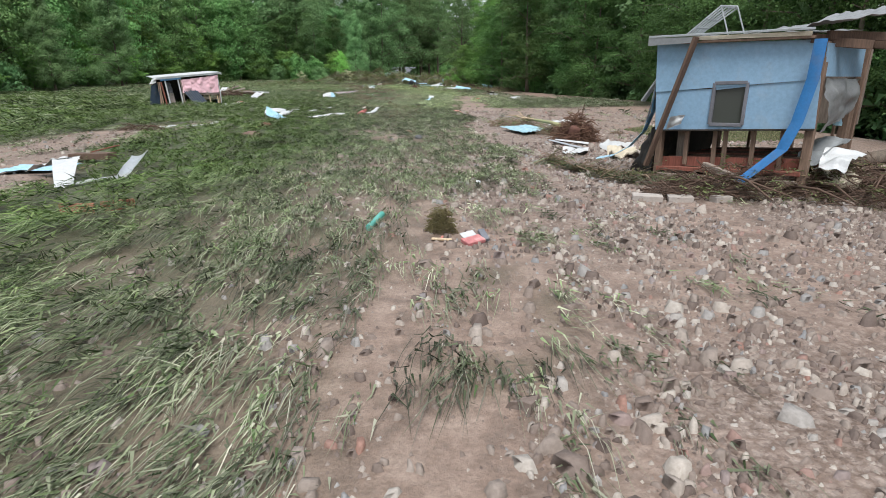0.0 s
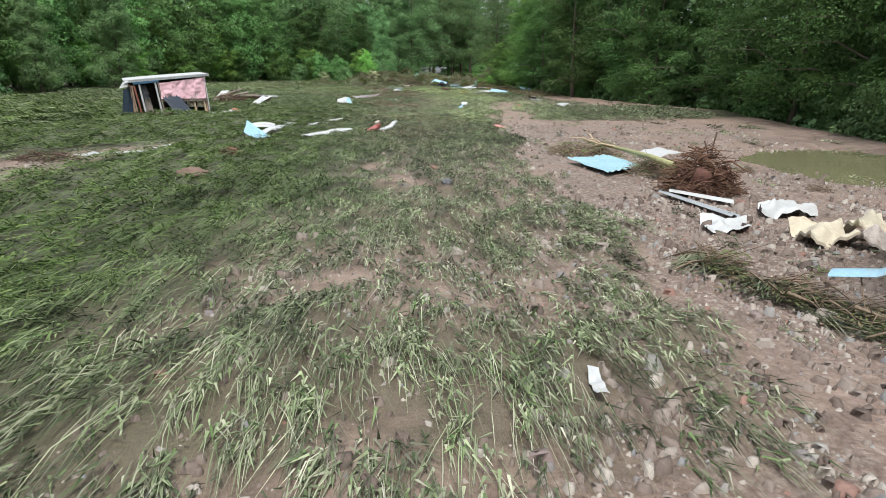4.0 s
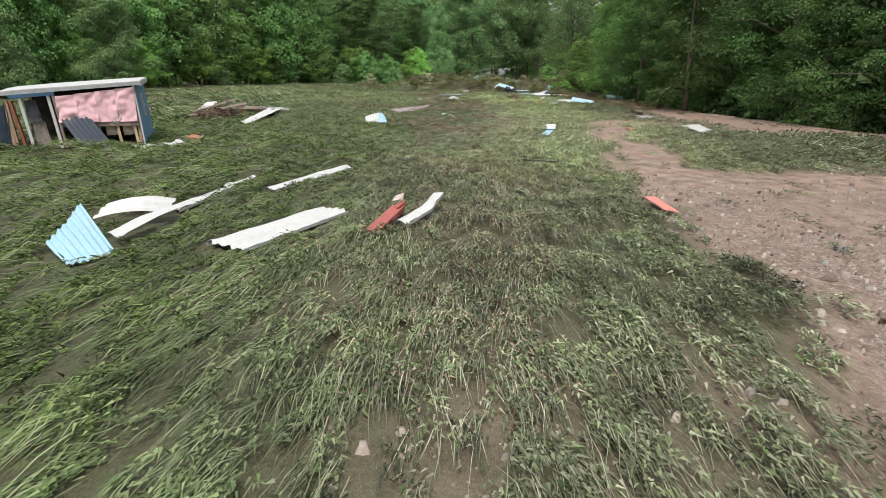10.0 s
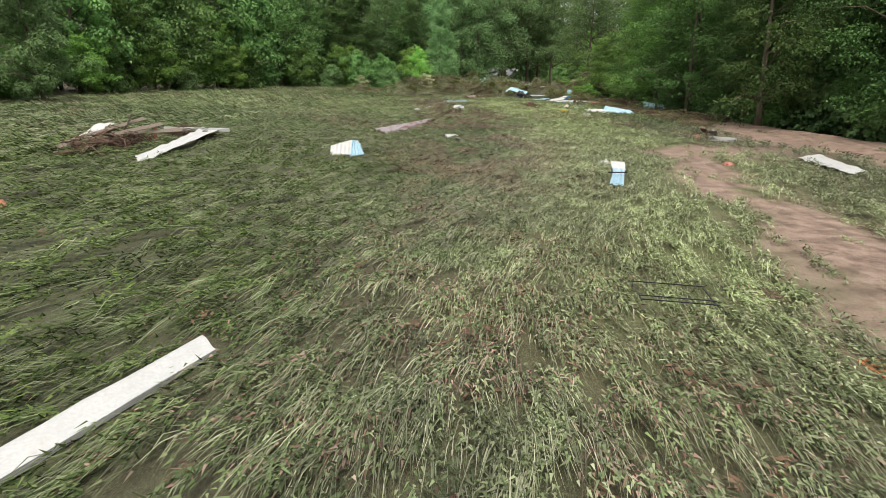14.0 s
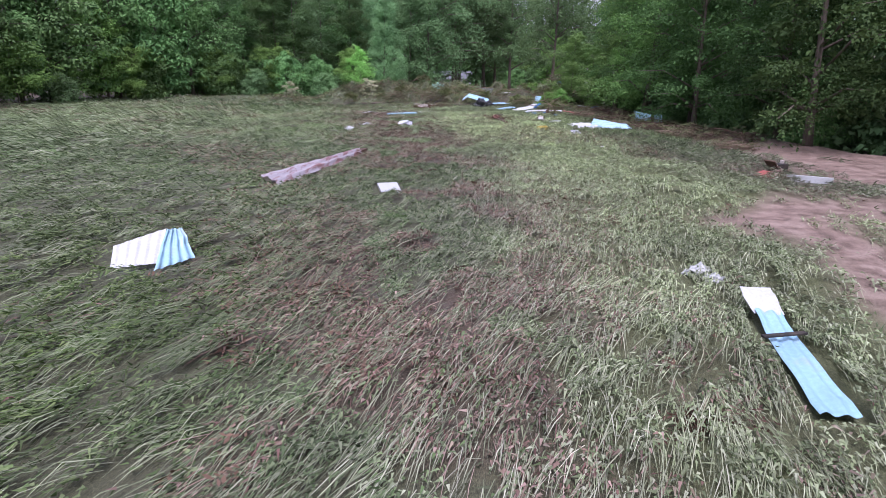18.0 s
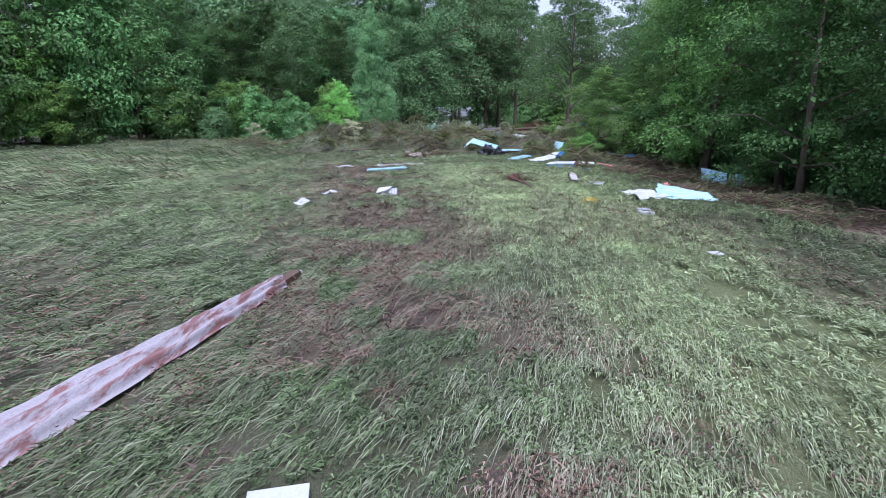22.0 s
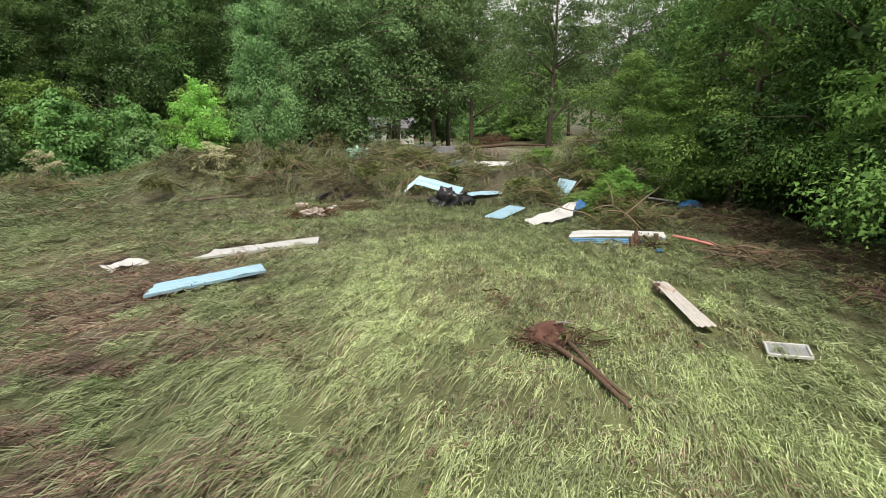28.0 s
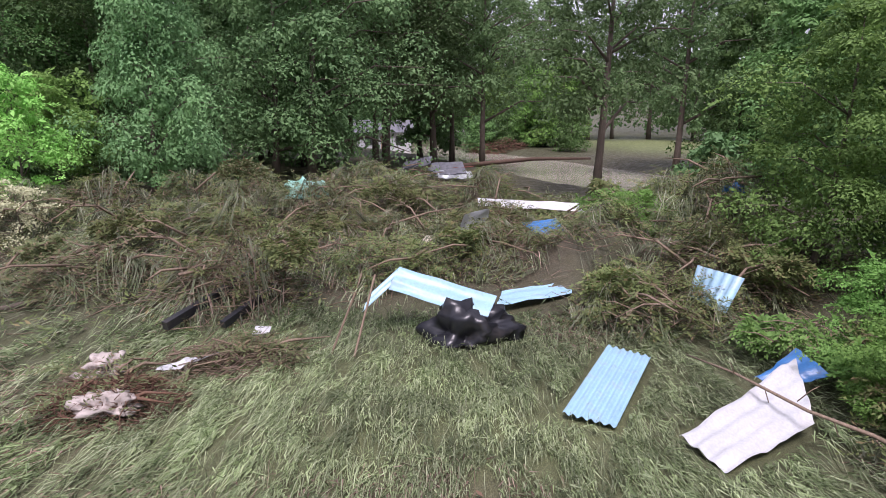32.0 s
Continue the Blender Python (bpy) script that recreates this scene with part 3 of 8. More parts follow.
    pale = np.exp(-((x + 4.7 + 0.8 * step(76, 84, y)) / np.interp(y, [74, 84], [3.2, 4.6])) ** 2) * step(63, 74, y) * (1 - 0.6 * step(86, 92, y)) * (1 - step(95, 98.5, y)) * (0.7 + 0.65 * n2)
    pale = np.maximum(pale, 0.3 * step(4, 9, -x) * step(62, 74, y) * (1 - step(88, 94, y)) * (0.4 + n1))
    pale = np.maximum(pale, 0.35 * np.exp(-((x + 8) / 6) ** 2) * step(86, 92, y) * (1 - step(95, 98.5, y)))
    pale = np.maximum(pale, np.interp(y, [40, 54, 64], [0.45, 0.45, 0.8]) * step(-5.5, -2.5, x) * (1 - step(np.interp(y, [55, 66], [3, -1.5]), np.interp(y, [55, 66], [7, 3.5]), x)) * step(35, 42, y) * (1 - step(88, 95, y)) * (0.45 + 0.9 * n1)) * (1 - dry)
    silt = np.clip(mud * 0.9 + np.interp(y, [15, 24], [0.5, 0.65]) * step(np.interp(y, [11, 17, 30], [-7.0, -2.8, -3.6]), np.interp(y, [11, 17, 30], [-1.0, 1.0, 0.8]), x - path_x(y)) * (1 - step(34, 50, y)) + 0.35 * n3 * step(40, 50, y) + 0.8 * step(-7.0, -3.0, x) * step(40, 48, y) * (1 - step(60, 72, y)), 0, 1)
    return mud, gravel, np.clip(dry, 0, 1), np.clip(pale, 0, 1), silt, open_to


def ground():
    def lines(lo, hi, cell, far, sign_lo=True):
        mid = np.arange(lo, hi + cell, cell)
        out = [cell]
        while sum(out) < far:
            out.append(out[-1] * 1.22)
        steps = np.cumsum(out)
        return np.concatenate([lo - steps[::-1], mid, mid[-1] + steps])
    xs, ys = lines(-22, 14, 0.34, 1500), lines(0, 114, 0.34, 1500)
    X, Y = np.meshgrid(xs, ys)
    x, y = X.ravel(), Y.ravel()
    v = np.stack([x, y, height(x, y)], 1)
    nx, ny = len(xs), len(ys)
    i = (np.arange(ny - 1)[:, None] * nx + np.arange(nx - 1)[None]).ravel()
    t = np.concatenate([np.stack([i, i + 1, i + nx + 1], 1), np.stack([i, i + nx + 1, i + nx], 1)])
    mud, gravel, dry, pale, silt, open_to = masks(x, y)
    wood_floor = np.maximum(step(1, 4, x - right_edge(y)) * (y < 118), step(100, 110, y) * 1.0)
    wood_floor = np.maximum(wood_floor, step(0, 5, -x - 30 + 0 * y))
    far = step(140, 165, y) * (np.abs(x - 5) < 45)
    lawn = np.exp(-(((x - 30) / 14) ** 4 + ((y - 172) / 22) ** 4)) + np.exp(-(((x + 27) / 8) ** 4 + ((y - 141) / 8) ** 4))
    dry = np.clip(np.maximum(dry, wood_floor * np.interp(y, [104, 114], [0.75, 0.25])) * (1 - far) * (1 - lawn), 0, 1)
    pale = np.maximum(pale * (1 - wood_floor), np.clip(lawn, 0, 1))
    me = fast_mesh("ground", v, t, M_GROUND, {"mud": mud * (1 - far) * (1 - lawn), "gravel": gravel, "dry": dry, "pale": pale}, True)
    return tagged(new("ground", me), "flood-flattened meadow with mud, gravel and silt", "ground", kind="structure")


ground()


def z_at(x, y):
    return float(height(np.array([x]), np.array([y]))[0])


# ---- laid-over grass ----
COVER = []


def under_sheet(x, y):
    """True where a sheet lies flat over the ground."""
    hit = np.zeros(len(x), bool)
    for q in COVER:
        inside = np.ones(len(x), bool)
        for (x0, y0), (x1, y1) in zip(q, q[1:] + q[:1]):
            inside &= (x1 - x0) * (y - y0) - (y1 - y0) * (x - x0) > -0.09 * math.hypot(x1 - x0, y1 - y0)
        hit |= inside
    return hit


def run_of(rng, x, y, spread):
    """The way in which the flood has combed the plants."""
    return -math.pi / 2 + 0.45 * (lattice(x, y, 7.0, 31) - 0.5) + 0.26 * (lattice(x, y, 0.9, 32) - 0.5) + rng.normal(0, 1, len(x)) * spread - 0.22 * step(38, 48, y) * (1 - step(84, 94, y)) + np.clip(0.03 * (x - path_x(y)), -0.35, 0.35)


def mat_z(x, y, lift):
    """The top of the matted plants: small hummocks drawn out along the run of the flood."""
    hump = 0.6 * lattice(x * 1.5, y * 0.75, 0.34, 51) ** 1.5 + 0.4 * lattice(x * 1.2, y * 0.8, 0.8, 53) ** 1.5
    return height(x, y) - 0.015 + (0.2 + 1.1 * lift) * np.interp(y, [68, 80], [1.0, 0.65]) * hump * (0.45 + 0.9 * lattice(x, y, 2.0, 52)) * (1 - 0.75 * masks(x, y)[0])


def weeds(rng, count, xr, yr, keep, leaves, stems, size, width, lift, spread):
    """Laid-over plants in clumps: thin bent stems along the run of the flood, small leaves round them. keep(x, y): share that stands."""
    cx, cy = rng.uniform(*xr, count), rng.uniform(*yr, count)
    ok = rng.random(count) < keep(cx, cy)
    cx, cy = cx[ok], cy[ok]
    n = len(cx)
    flow = run_of(rng, cx, cy, 0.12)
    tone = np.clip(0.08 + 0.95 * rng.random(n) ** 1.2 + 0.5 * (lattice(cx, cy, 1.3, 61) - 0.42), 0.02, 1.15)
    tone = 0.5 + (tone - 0.5) * np.interp(cy, [14, 26, 40, 48, 64, 72], [1.15, 1.0, 1.0, 0.65, 0.65, 0.85])
    rise = lift * (0.4 + 1.5 * rng.random(n) ** 2)
    # stems
    k = np.repeat(np.arange(n), stems)
    m = len(k)
    a = flow[k] + rng.normal(0, 0.1, m)
    x, y = cx[k] + rng.normal(0, spread, m), cy[k] + rng.normal(0, spread, m)
    ln = size * rng.uniform(4.0, 8.5, m) * np.interp(y, [18, 30, 50], [1.15, 0.95, 0.85])
    w = width * rng.uniform(0.6, 1.4, m)
    ux, uy, bend = np.cos(a), np.sin(a), rng.normal(0, 0.05, m)
    rows, z0 = [], mat_z(x, y, lift)
    z2 = mat_z(x + ux * ln, y + uy * ln, lift)
    for f, h, wd in ((0.0, 0.0, 0.8), (0.45, 1.0, 1.0), (1.0, 0.25, 0.0)):
        px, py = x + ux * ln * f - uy * bend * ln * f * f, y + uy * ln * f + ux * bend * ln * f * f
        pz = z0 + (z2 - z0) * f + 0.012 + rise[k] * h * rng.uniform(0.3, 1.3, m)
        if wd:
            rows.append(np.stack([px - uy * w * wd / 2, py + ux * w * wd / 2, pz], 1))
            rows.append(np.stack([px + uy * w * wd / 2, py - ux * w * wd / 2, pz + 0.35 * w], 1))
        else:
            rows.append(np.stack([px, py, pz], 1))
    show = ~(under_sheet(x, y) | under_sheet(x + ux * ln, y + uy * ln) | under_sheet(x + ux * ln * 0.5, y + uy * ln * 0.5))
    sv = np.stack(rows, 1)[show].reshape(-1, 3)
    ns = int(show.sum())
    i = np.arange(ns)[:, None] * 5
    st = np.concatenate([i + np.array(q)[None] for q in ((0, 1, 3), (0, 3, 2), (2, 3, 4))])
    own = [(x[show], y[show], k[show], 5, rng.uniform(0.3, 1.2, ns), np.full(ns, 0.35))]
    # leaves
    k = np.repeat(np.arange(n), leaves)
    m = len(k)
    along, across = rng.normal(0, 1.9 * spread, m), rng.normal(0, 0.75 * spread, m)
    fx, fy = np.cos(flow)[k], np.sin(flow)[k]
    x, y = cx[k] + fx * along - fy * across, cy[k] + fy * along + fx * across
    a = flow[k] + rng.normal(0, 0.42, m)
    p = rng.normal(0.08, 0.33, m)
    d = np.stack([np.cos(a) * np.cos(p), np.sin(a) * np.cos(p), np.sin(p)], 1)
    side = np.cross(d, np.array([0, 0, 1.0]) + rng.normal(0, 0.5, (m, 3)))
    side /= np.linalg.norm(side, axis=1)[:, None] + 1e-6
    long = np.interp(y, [12, 22, 58, 72], [1.8, 1.0, 1.0, 1.9])
    g = (size * long * rng.uniform(0.55, 1.45, m))[:, None]
    thin = (0.15 * size * rng.uniform(0.7, 1.2, m) * np.interp(y, [12, 22, 58, 72], [0.85, 1.0, 1.0, 0.62]))[:, None]
    o = np.stack([x, y, mat_z(x, y, lift) + rise[k] * rng.random(m)], 1)
    tri = np.stack([o - side * thin, o + side * thin, o + d * g], 1)
    show = ~(under_sheet(x, y) | under_sheet(tri[:, 2, 0], tri[:, 2, 1])) & (rng.random(m) < np.interp(y, [13, 26], [0.5, 1.0]))
    lv = tri[show].reshape(-1, 3)
    nl = int(show.sum())
    lt = np.arange(nl * 3).reshape(-1, 3) + len(sv)
    own.append((x[show], y[show], k[show], 3, np.clip(rng.normal(0.5, 0.3, nl), 0, 1), np.ones(nl)))
    data = {q: [] for q in ("tone", "lush", "dry", "pale", "silt")}
    for x, y, k, rep, straw_share, dry_share in own:
        c = len(x)
        mud, gravel, dry, pale, silt, open_to = masks(x, y)
        lush = step(1.0, 4.0, path_x(y) - x) * (1 - step(48, 66, y)) * 0.9
        dryv = np.where(rng.random(c) < dry * dry_share, 1.0, 0.0) * rng.uniform(0.6, 1, c)
        palev = np.clip(pale * rng.uniform(0.55, 1.3, c), 0, 1) * (1 - dryv)
        stem = rep == 5
        for q, v in (("tone", tone[k] + (np.interp(y, [14, 40], [0.0, 0.15]) if stem else 0.0)), ("lush", lush * (0.3 if stem else 1.0)), ("dry", dryv), ("pale", palev), ("silt", np.clip(silt * straw_share + (np.interp(y, [14, 34], [0.0, 0.35]) if stem else 0.0), 0, 1))):
            data[q].append(np.repeat(v, rep))
    return np.concatenate([sv, lv]), np.concatenate([st, lt]), {q: np.concatenate(v) for q, v in data.items()}


def field(name, label, rng, *args):
    v, t, a = weeds(rng, *args)
    me = fast_mesh(name, v, t, M_GRASS, a)
    return tagged(new(name, me), label, "grass", kind="stuff")


def stand(x, y):
    return np.clip(1.0 - masks(x, y)[5], 0, 1) * (1 - 0.3 * step(-3.5, -1.0, x - right_edge(y)) * step(68, 78, y)) * (1 - np.interp(x, [-20, -13], [0.3, 0.8]) * mounds(x, y)) * (x < right_edge(y) + 1)


def near(x, y):
    return stand(x, y) * (np.abs(x - path_x(y)) < 4.6)


def middle(x, y):
    d = np.abs(x - path_x(y))
    return stand(x, y) * (d >= 4.4) * (d < 14)


def distant(x, y):
    d = np.abs(x - path_x(y))
    return stand(x, y) * (d >= 13.5) * (x > -42)


G = np.random.default_rng(7)


# ---- gravel and stones ----
def stone_shape(rng, sides):
    """An angular slab: an uneven ring on the ground, a smaller tilted ring above it, a flat top."""
    a = np.sort((np.arange(sides) + rng.uniform(-0.35, 0.35, sides)) * 2 * math.pi / sides)
    r = rng.uniform(0.26, 0.64, sides)
    low = np.stack([r * np.cos(a), 0.72 * r * np.sin(a), np.full(sides, -0.14)], 1)
    tilt = rng.normal(0, 0.32, 2)
    q = r * rng.uniform(0.3, 0.9, sides)
    top = np.stack([q * np.cos(a + 0.1), 0.72 * q * np.sin(a + 0.1), np.zeros(sides)], 1)
    top[:, 2] = rng.uniform(0.2, 0.42) + top[:, 0] * tilt[0] + top[:, 1] * tilt[1]
    f = []
    for i in range(sides):
        j = (i + 1) % sides
        f += [(i, j, sides + j), (i, sides + j, sides + i)]
    f += [(sides, sides + i, sides + i + 1) for i in range(1, sides - 1)]
    return np.concatenate([low, top]), np.array(f)


def pebble_shape(rng):
    """A small angular chip: four uneven corners on the ground and one ridge point."""
    a = (np.arange(4) + rng.uniform(-0.3, 0.3, 4)) * math.pi / 2
    r = rng.uniform(0.35, 0.62, 4)
    low = np.stack([r * np.cos(a), 0.75 * r * np.sin(a), np.full(4, -0.1)], 1)
    tip = np.array([[rng.normal(0, 0.12), rng.normal(0, 0.1), rng.uniform(0.25, 0.5)]])
    return np.concatenate([low, tip]), np.array([(0, 1, 4), (1, 2, 4), (2, 3, 4), (3, 0, 4)])


def stones():
    rng = np.random.default_rng(3)
    shapes = [stone_shape(rng, 5 + i % 3) for i in range(8)] + [pebble_shape(rng) for i in range(8)]
    V, T, off = [], [], 0
    count = 60000
    x = np.concatenate([-4 + 17 * rng.random(count) ** 1.15, rng.uniform(-15, -7, 13000), rng.uniform(0.3, 9, 34000)])
    y = np.concatenate([0.5 + 42 * rng.random(count) ** 1.35, rng.uniform(5, 28, 13000), 1 + 19 * rng.random(34000) ** 1.2])
    mud, gravel, dry, pale, silt, open_to = masks(x, y)
    run = lattice(x * 1.0, y * 0.3, 0.45, 81)
    want = np.clip((gravel * 0.75 + (0.14 + 0.24 * (y < 17)) * (x > -3.8) * (x < 4) * (y < 27)) * (0.3 + 1.3 * step(0.35, 0.7, run)), 0, 1)
    ok = rng.random(len(x)) < want
    x, y = x[ok], y[ok]
    s = np.clip(rng.lognormal(-2.95, 0.55, len(x)), 0.03, 0.26)
    z = height(x, y)
    a = rng.uniform(0, 6.28, len(x))
    pick = np.where(s > 0.075, rng.integers(0, 8, len(x)), rng.integers(8, 16, len(x)))
    for k, (sv, sf) in enumerate(shapes):
        m = pick == k
        c, d = np.cos(a[m])[:, None], np.sin(a[m])[:, None]
        vx, vy, vz = sv[:, 0][None], sv[:, 1][None], sv[:, 2][None]
        q = s[m][:, None]
        p = np.stack([x[m][:, None] + q * (vx * c - vy * d), y[m][:, None] + q * (vx * d + vy * c), z[m][:, None] + q * (vz + 0.06)], 2).reshape(-1, 3)
        V.append(p)
        T.append((np.arange(m.sum())[:, None, None] * len(sv) + sf[None]).reshape(-1, 3) + off)
        off += len(p)
    me = fast_mesh("gravel", np.concatenate(V), np.concatenate(T), M_STONE)
    tagged(new("gravel", me), "loose river gravel washed over the mud", "gravel", kind="stuff")
    # larger stones that can be told apart
    big = []
    for k in range(8):
        sv, sf = stone_shape(rng, 6 + k % 3)
        me = bpy.data.meshes.new("stone")
        me.from_pydata([tuple(q) for q in sv], [], [tuple(int(i) for i in q) for q in sf])
        me.materials.append(M_STONE)
        big.append(me)
    n = 0
    while n < 150:
        px, py = rng.uniform(-4.5, 8), rng.uniform(1.5, 34)
        if rng.random() > float(masks(np.array([px]), np.array([py]))[1][0]) * 0.8 + 0.12 * (px > -3):
            continue
        ob = new("stone", big[n % 8])
        sc = 0.11 + 0.17 * rng.random() ** 1.8
        ob.matrix_world = Matrix.Translation((px, py, z_at(px, py) + 0.02)) @ pose(0, 0, 0, 0, 0, rng.uniform(0, 360)) @ Matrix.Diagonal((sc, sc, 0.55 * sc, 1))
        tagged(ob, "flat greyish river stone lying in the mud", "stone", "stones in the wash")
        n += 1


stones()


# ---- trees ----
def leaf_cloud(rng, centres, radii, per, size, out_from, droop=0.25, facing=0.0):
    """Leaves in flattened clumps round the centres, as folded four-cornered blades."""
    n = len(centres) * per
    c = np.repeat(centres, per, 0)
    r = np.repeat(radii, per)
    d = rng.normal(0, 1, (n, 3))
    d /= np.linalg.norm(d, axis=1)[:, None] + 1e-6
    d[:, 2] = np.where(rng.random(n) < 0.75, np.abs(d[:, 2]), d[:, 2])
    p = c + d * (r * rng.uniform(0.3, 1.0, n) ** 0.45)[:, None] * np.array([1.0, 1.0, 0.6])
    out = p - out_from
    out[:, 2] *= 0.3
    out /= np.linalg.norm(out, axis=1)[:, None] + 1e-6
    u = out + rng.normal(0, 0.55, (n, 3))
    u[:, 2] -= droop
    u /= np.linalg.norm(u, axis=1)[:, None]
    nrm = rng.normal(0, 0.35, (n, 3)) + np.array([0, 0, 0.9]) + 0.7 * d
    nrm = nrm * (1 - facing) + facing * (out * 1.6 + rng.normal(0, 0.5, (n, 3)))
    w = np.cross(nrm, u)
    w /= np.linalg.norm(w, axis=1)[:, None] + 1e-6
    nn = np.cross(u, w)
    s = (size * rng.uniform(0.6, 1.35, n))[:, None]
    a = p - u * s * 0.5
    b = p + u * s * 0.5 - nn * s * 0.12
    l = p + w * s * 0.3 + nn * s * 0.08 - u * s * 0.05
    q = p - w * s * 0.3 + nn * s * 0.08 - u * s * 0.05
    v = np.stack([a, l, b, q], 1).reshape(-1, 3)
    i = np.arange(n)[:, None] * 4
    t = np.concatenate([i + np.array([[0, 2, 1]]), i + np.array([[0, 3, 2]])])
    return v, t


def profile(kind, h):
    if kind == "cone":
        return (1 - h) ** 0.75 * np.minimum(1, 0.35 + 4 * h)
    if kind == "full":
        return np.sqrt(np.clip(1 - (1.55 * (h - 0.36)) ** 2, 0.02, 1))
    if kind == "high":
        return np.sqrt(np.clip(1 - (2.0 * (h - 0.5)) ** 2, 0.02, 1))
    return np.sqrt(np.clip(1 - (1.8 * (h - 0.45)) ** 2, 0.02, 1))


def sprays(rng, start, out, length, leaflets, size, droop=0.35, slim=0.42):
    """Leaf sprays: leaflets in two rows along drooping stalks. start, out: arrays of points and unit directions."""
    n = len(start)
    flat = np.cross(out, np.array([0, 0, 1.0]))
    flat /= np.linalg.norm(flat, axis=1)[:, None] + 1e-6
    flat = flat + np.array([0, 0, 1.0]) * rng.normal(0, 0.3, (n, 1))
    s = np.tile(np.linspace(0.15, 1.0, leaflets), n)
    k = np.repeat(np.arange(n), leaflets)
    L = (length * rng.uniform(0.65, 1.3, n))[k]
    side = np.where(np.tile(np.arange(leaflets), n) % 2 == 0, 1.0, -1.0)
    m = len(k)
    q = start[k] + out[k] * (L * s)[:, None]
    q[:, 2] -= droop * L * s * s
    u = out[k] * 0.65 + flat[k] * side[:, None] * 0.8 + rng.normal(0, 0.22, (m, 3))
    u[:, 2] -= droop * s
    u /= np.linalg.norm(u, axis=1)[:, None]
    w = np.cross(np.cross(out[k], flat[k]) + rng.normal(0, 0.3, (m, 3)), u)
    w /= np.linalg.norm(w, axis=1)[:, None] + 1e-6
    g = (size * rng.uniform(0.6, 1.3, m))[:, None]
    v = np.stack([q, q + u * g * 0.5 + w * g * slim / 2, q + u * g, q + u * g * 0.5 - w * g * slim / 2], 1).reshape(-1, 3)
    i = np.arange(m)[:, None] * 4
    return v, np.concatenate([i + np.array([[0, 2, 1]]), i + np.array([[0, 3, 2]])])


def tuft_leaves(rng, c, rad, per, size, squash=0.8, slim=0.6):
    """Small leaf clusters over rounded tufts, facing outwards and up."""
    k = np.repeat(np.arange(len(c)), per)
    n = len(k)
    g = rng.normal(0, 1, (n, 3))
    g /= np.linalg.norm(g, axis=1)[:, None]
    g[:, 2] = np.where((g[:, 2] < -0.25) & (rng.random(n) < 0.7), -g[:, 2], g[:, 2])
    p = c[k] + g * (rad[k] * (0.5 + 0.55 * rng.random(n) ** 0.6))[:, None] * np.array([1, 1, squash])
    nrm = g + np.array([0, 0, 0.35]) + rng.normal(0, 0.42, (n, 3))
    nrm /= np.linalg.norm(nrm, axis=1)[:, None]
    u = rng.normal(0, 0.7, (n, 3)) + g * np.array([0.6, 0.6, 0]) - np.array([0, 0, 0.5])
    u -= nrm * (u * nrm).sum(1)[:, None]
    u /= np.linalg.norm(u, axis=1)[:, None] + 1e-6
    w = np.cross(nrm, u)
    s = (size * rng.uniform(0.55, 1.4, n))[:, None]
    v = np.stack([p + u * s * 0.55, p - u * s * 0.35 + w * s * slim / 2, p - u * s * 0.35 - w * s * slim / 2], 1).reshape(-1, 3)
    return v, np.arange(n * 3).reshape(-1, 3)


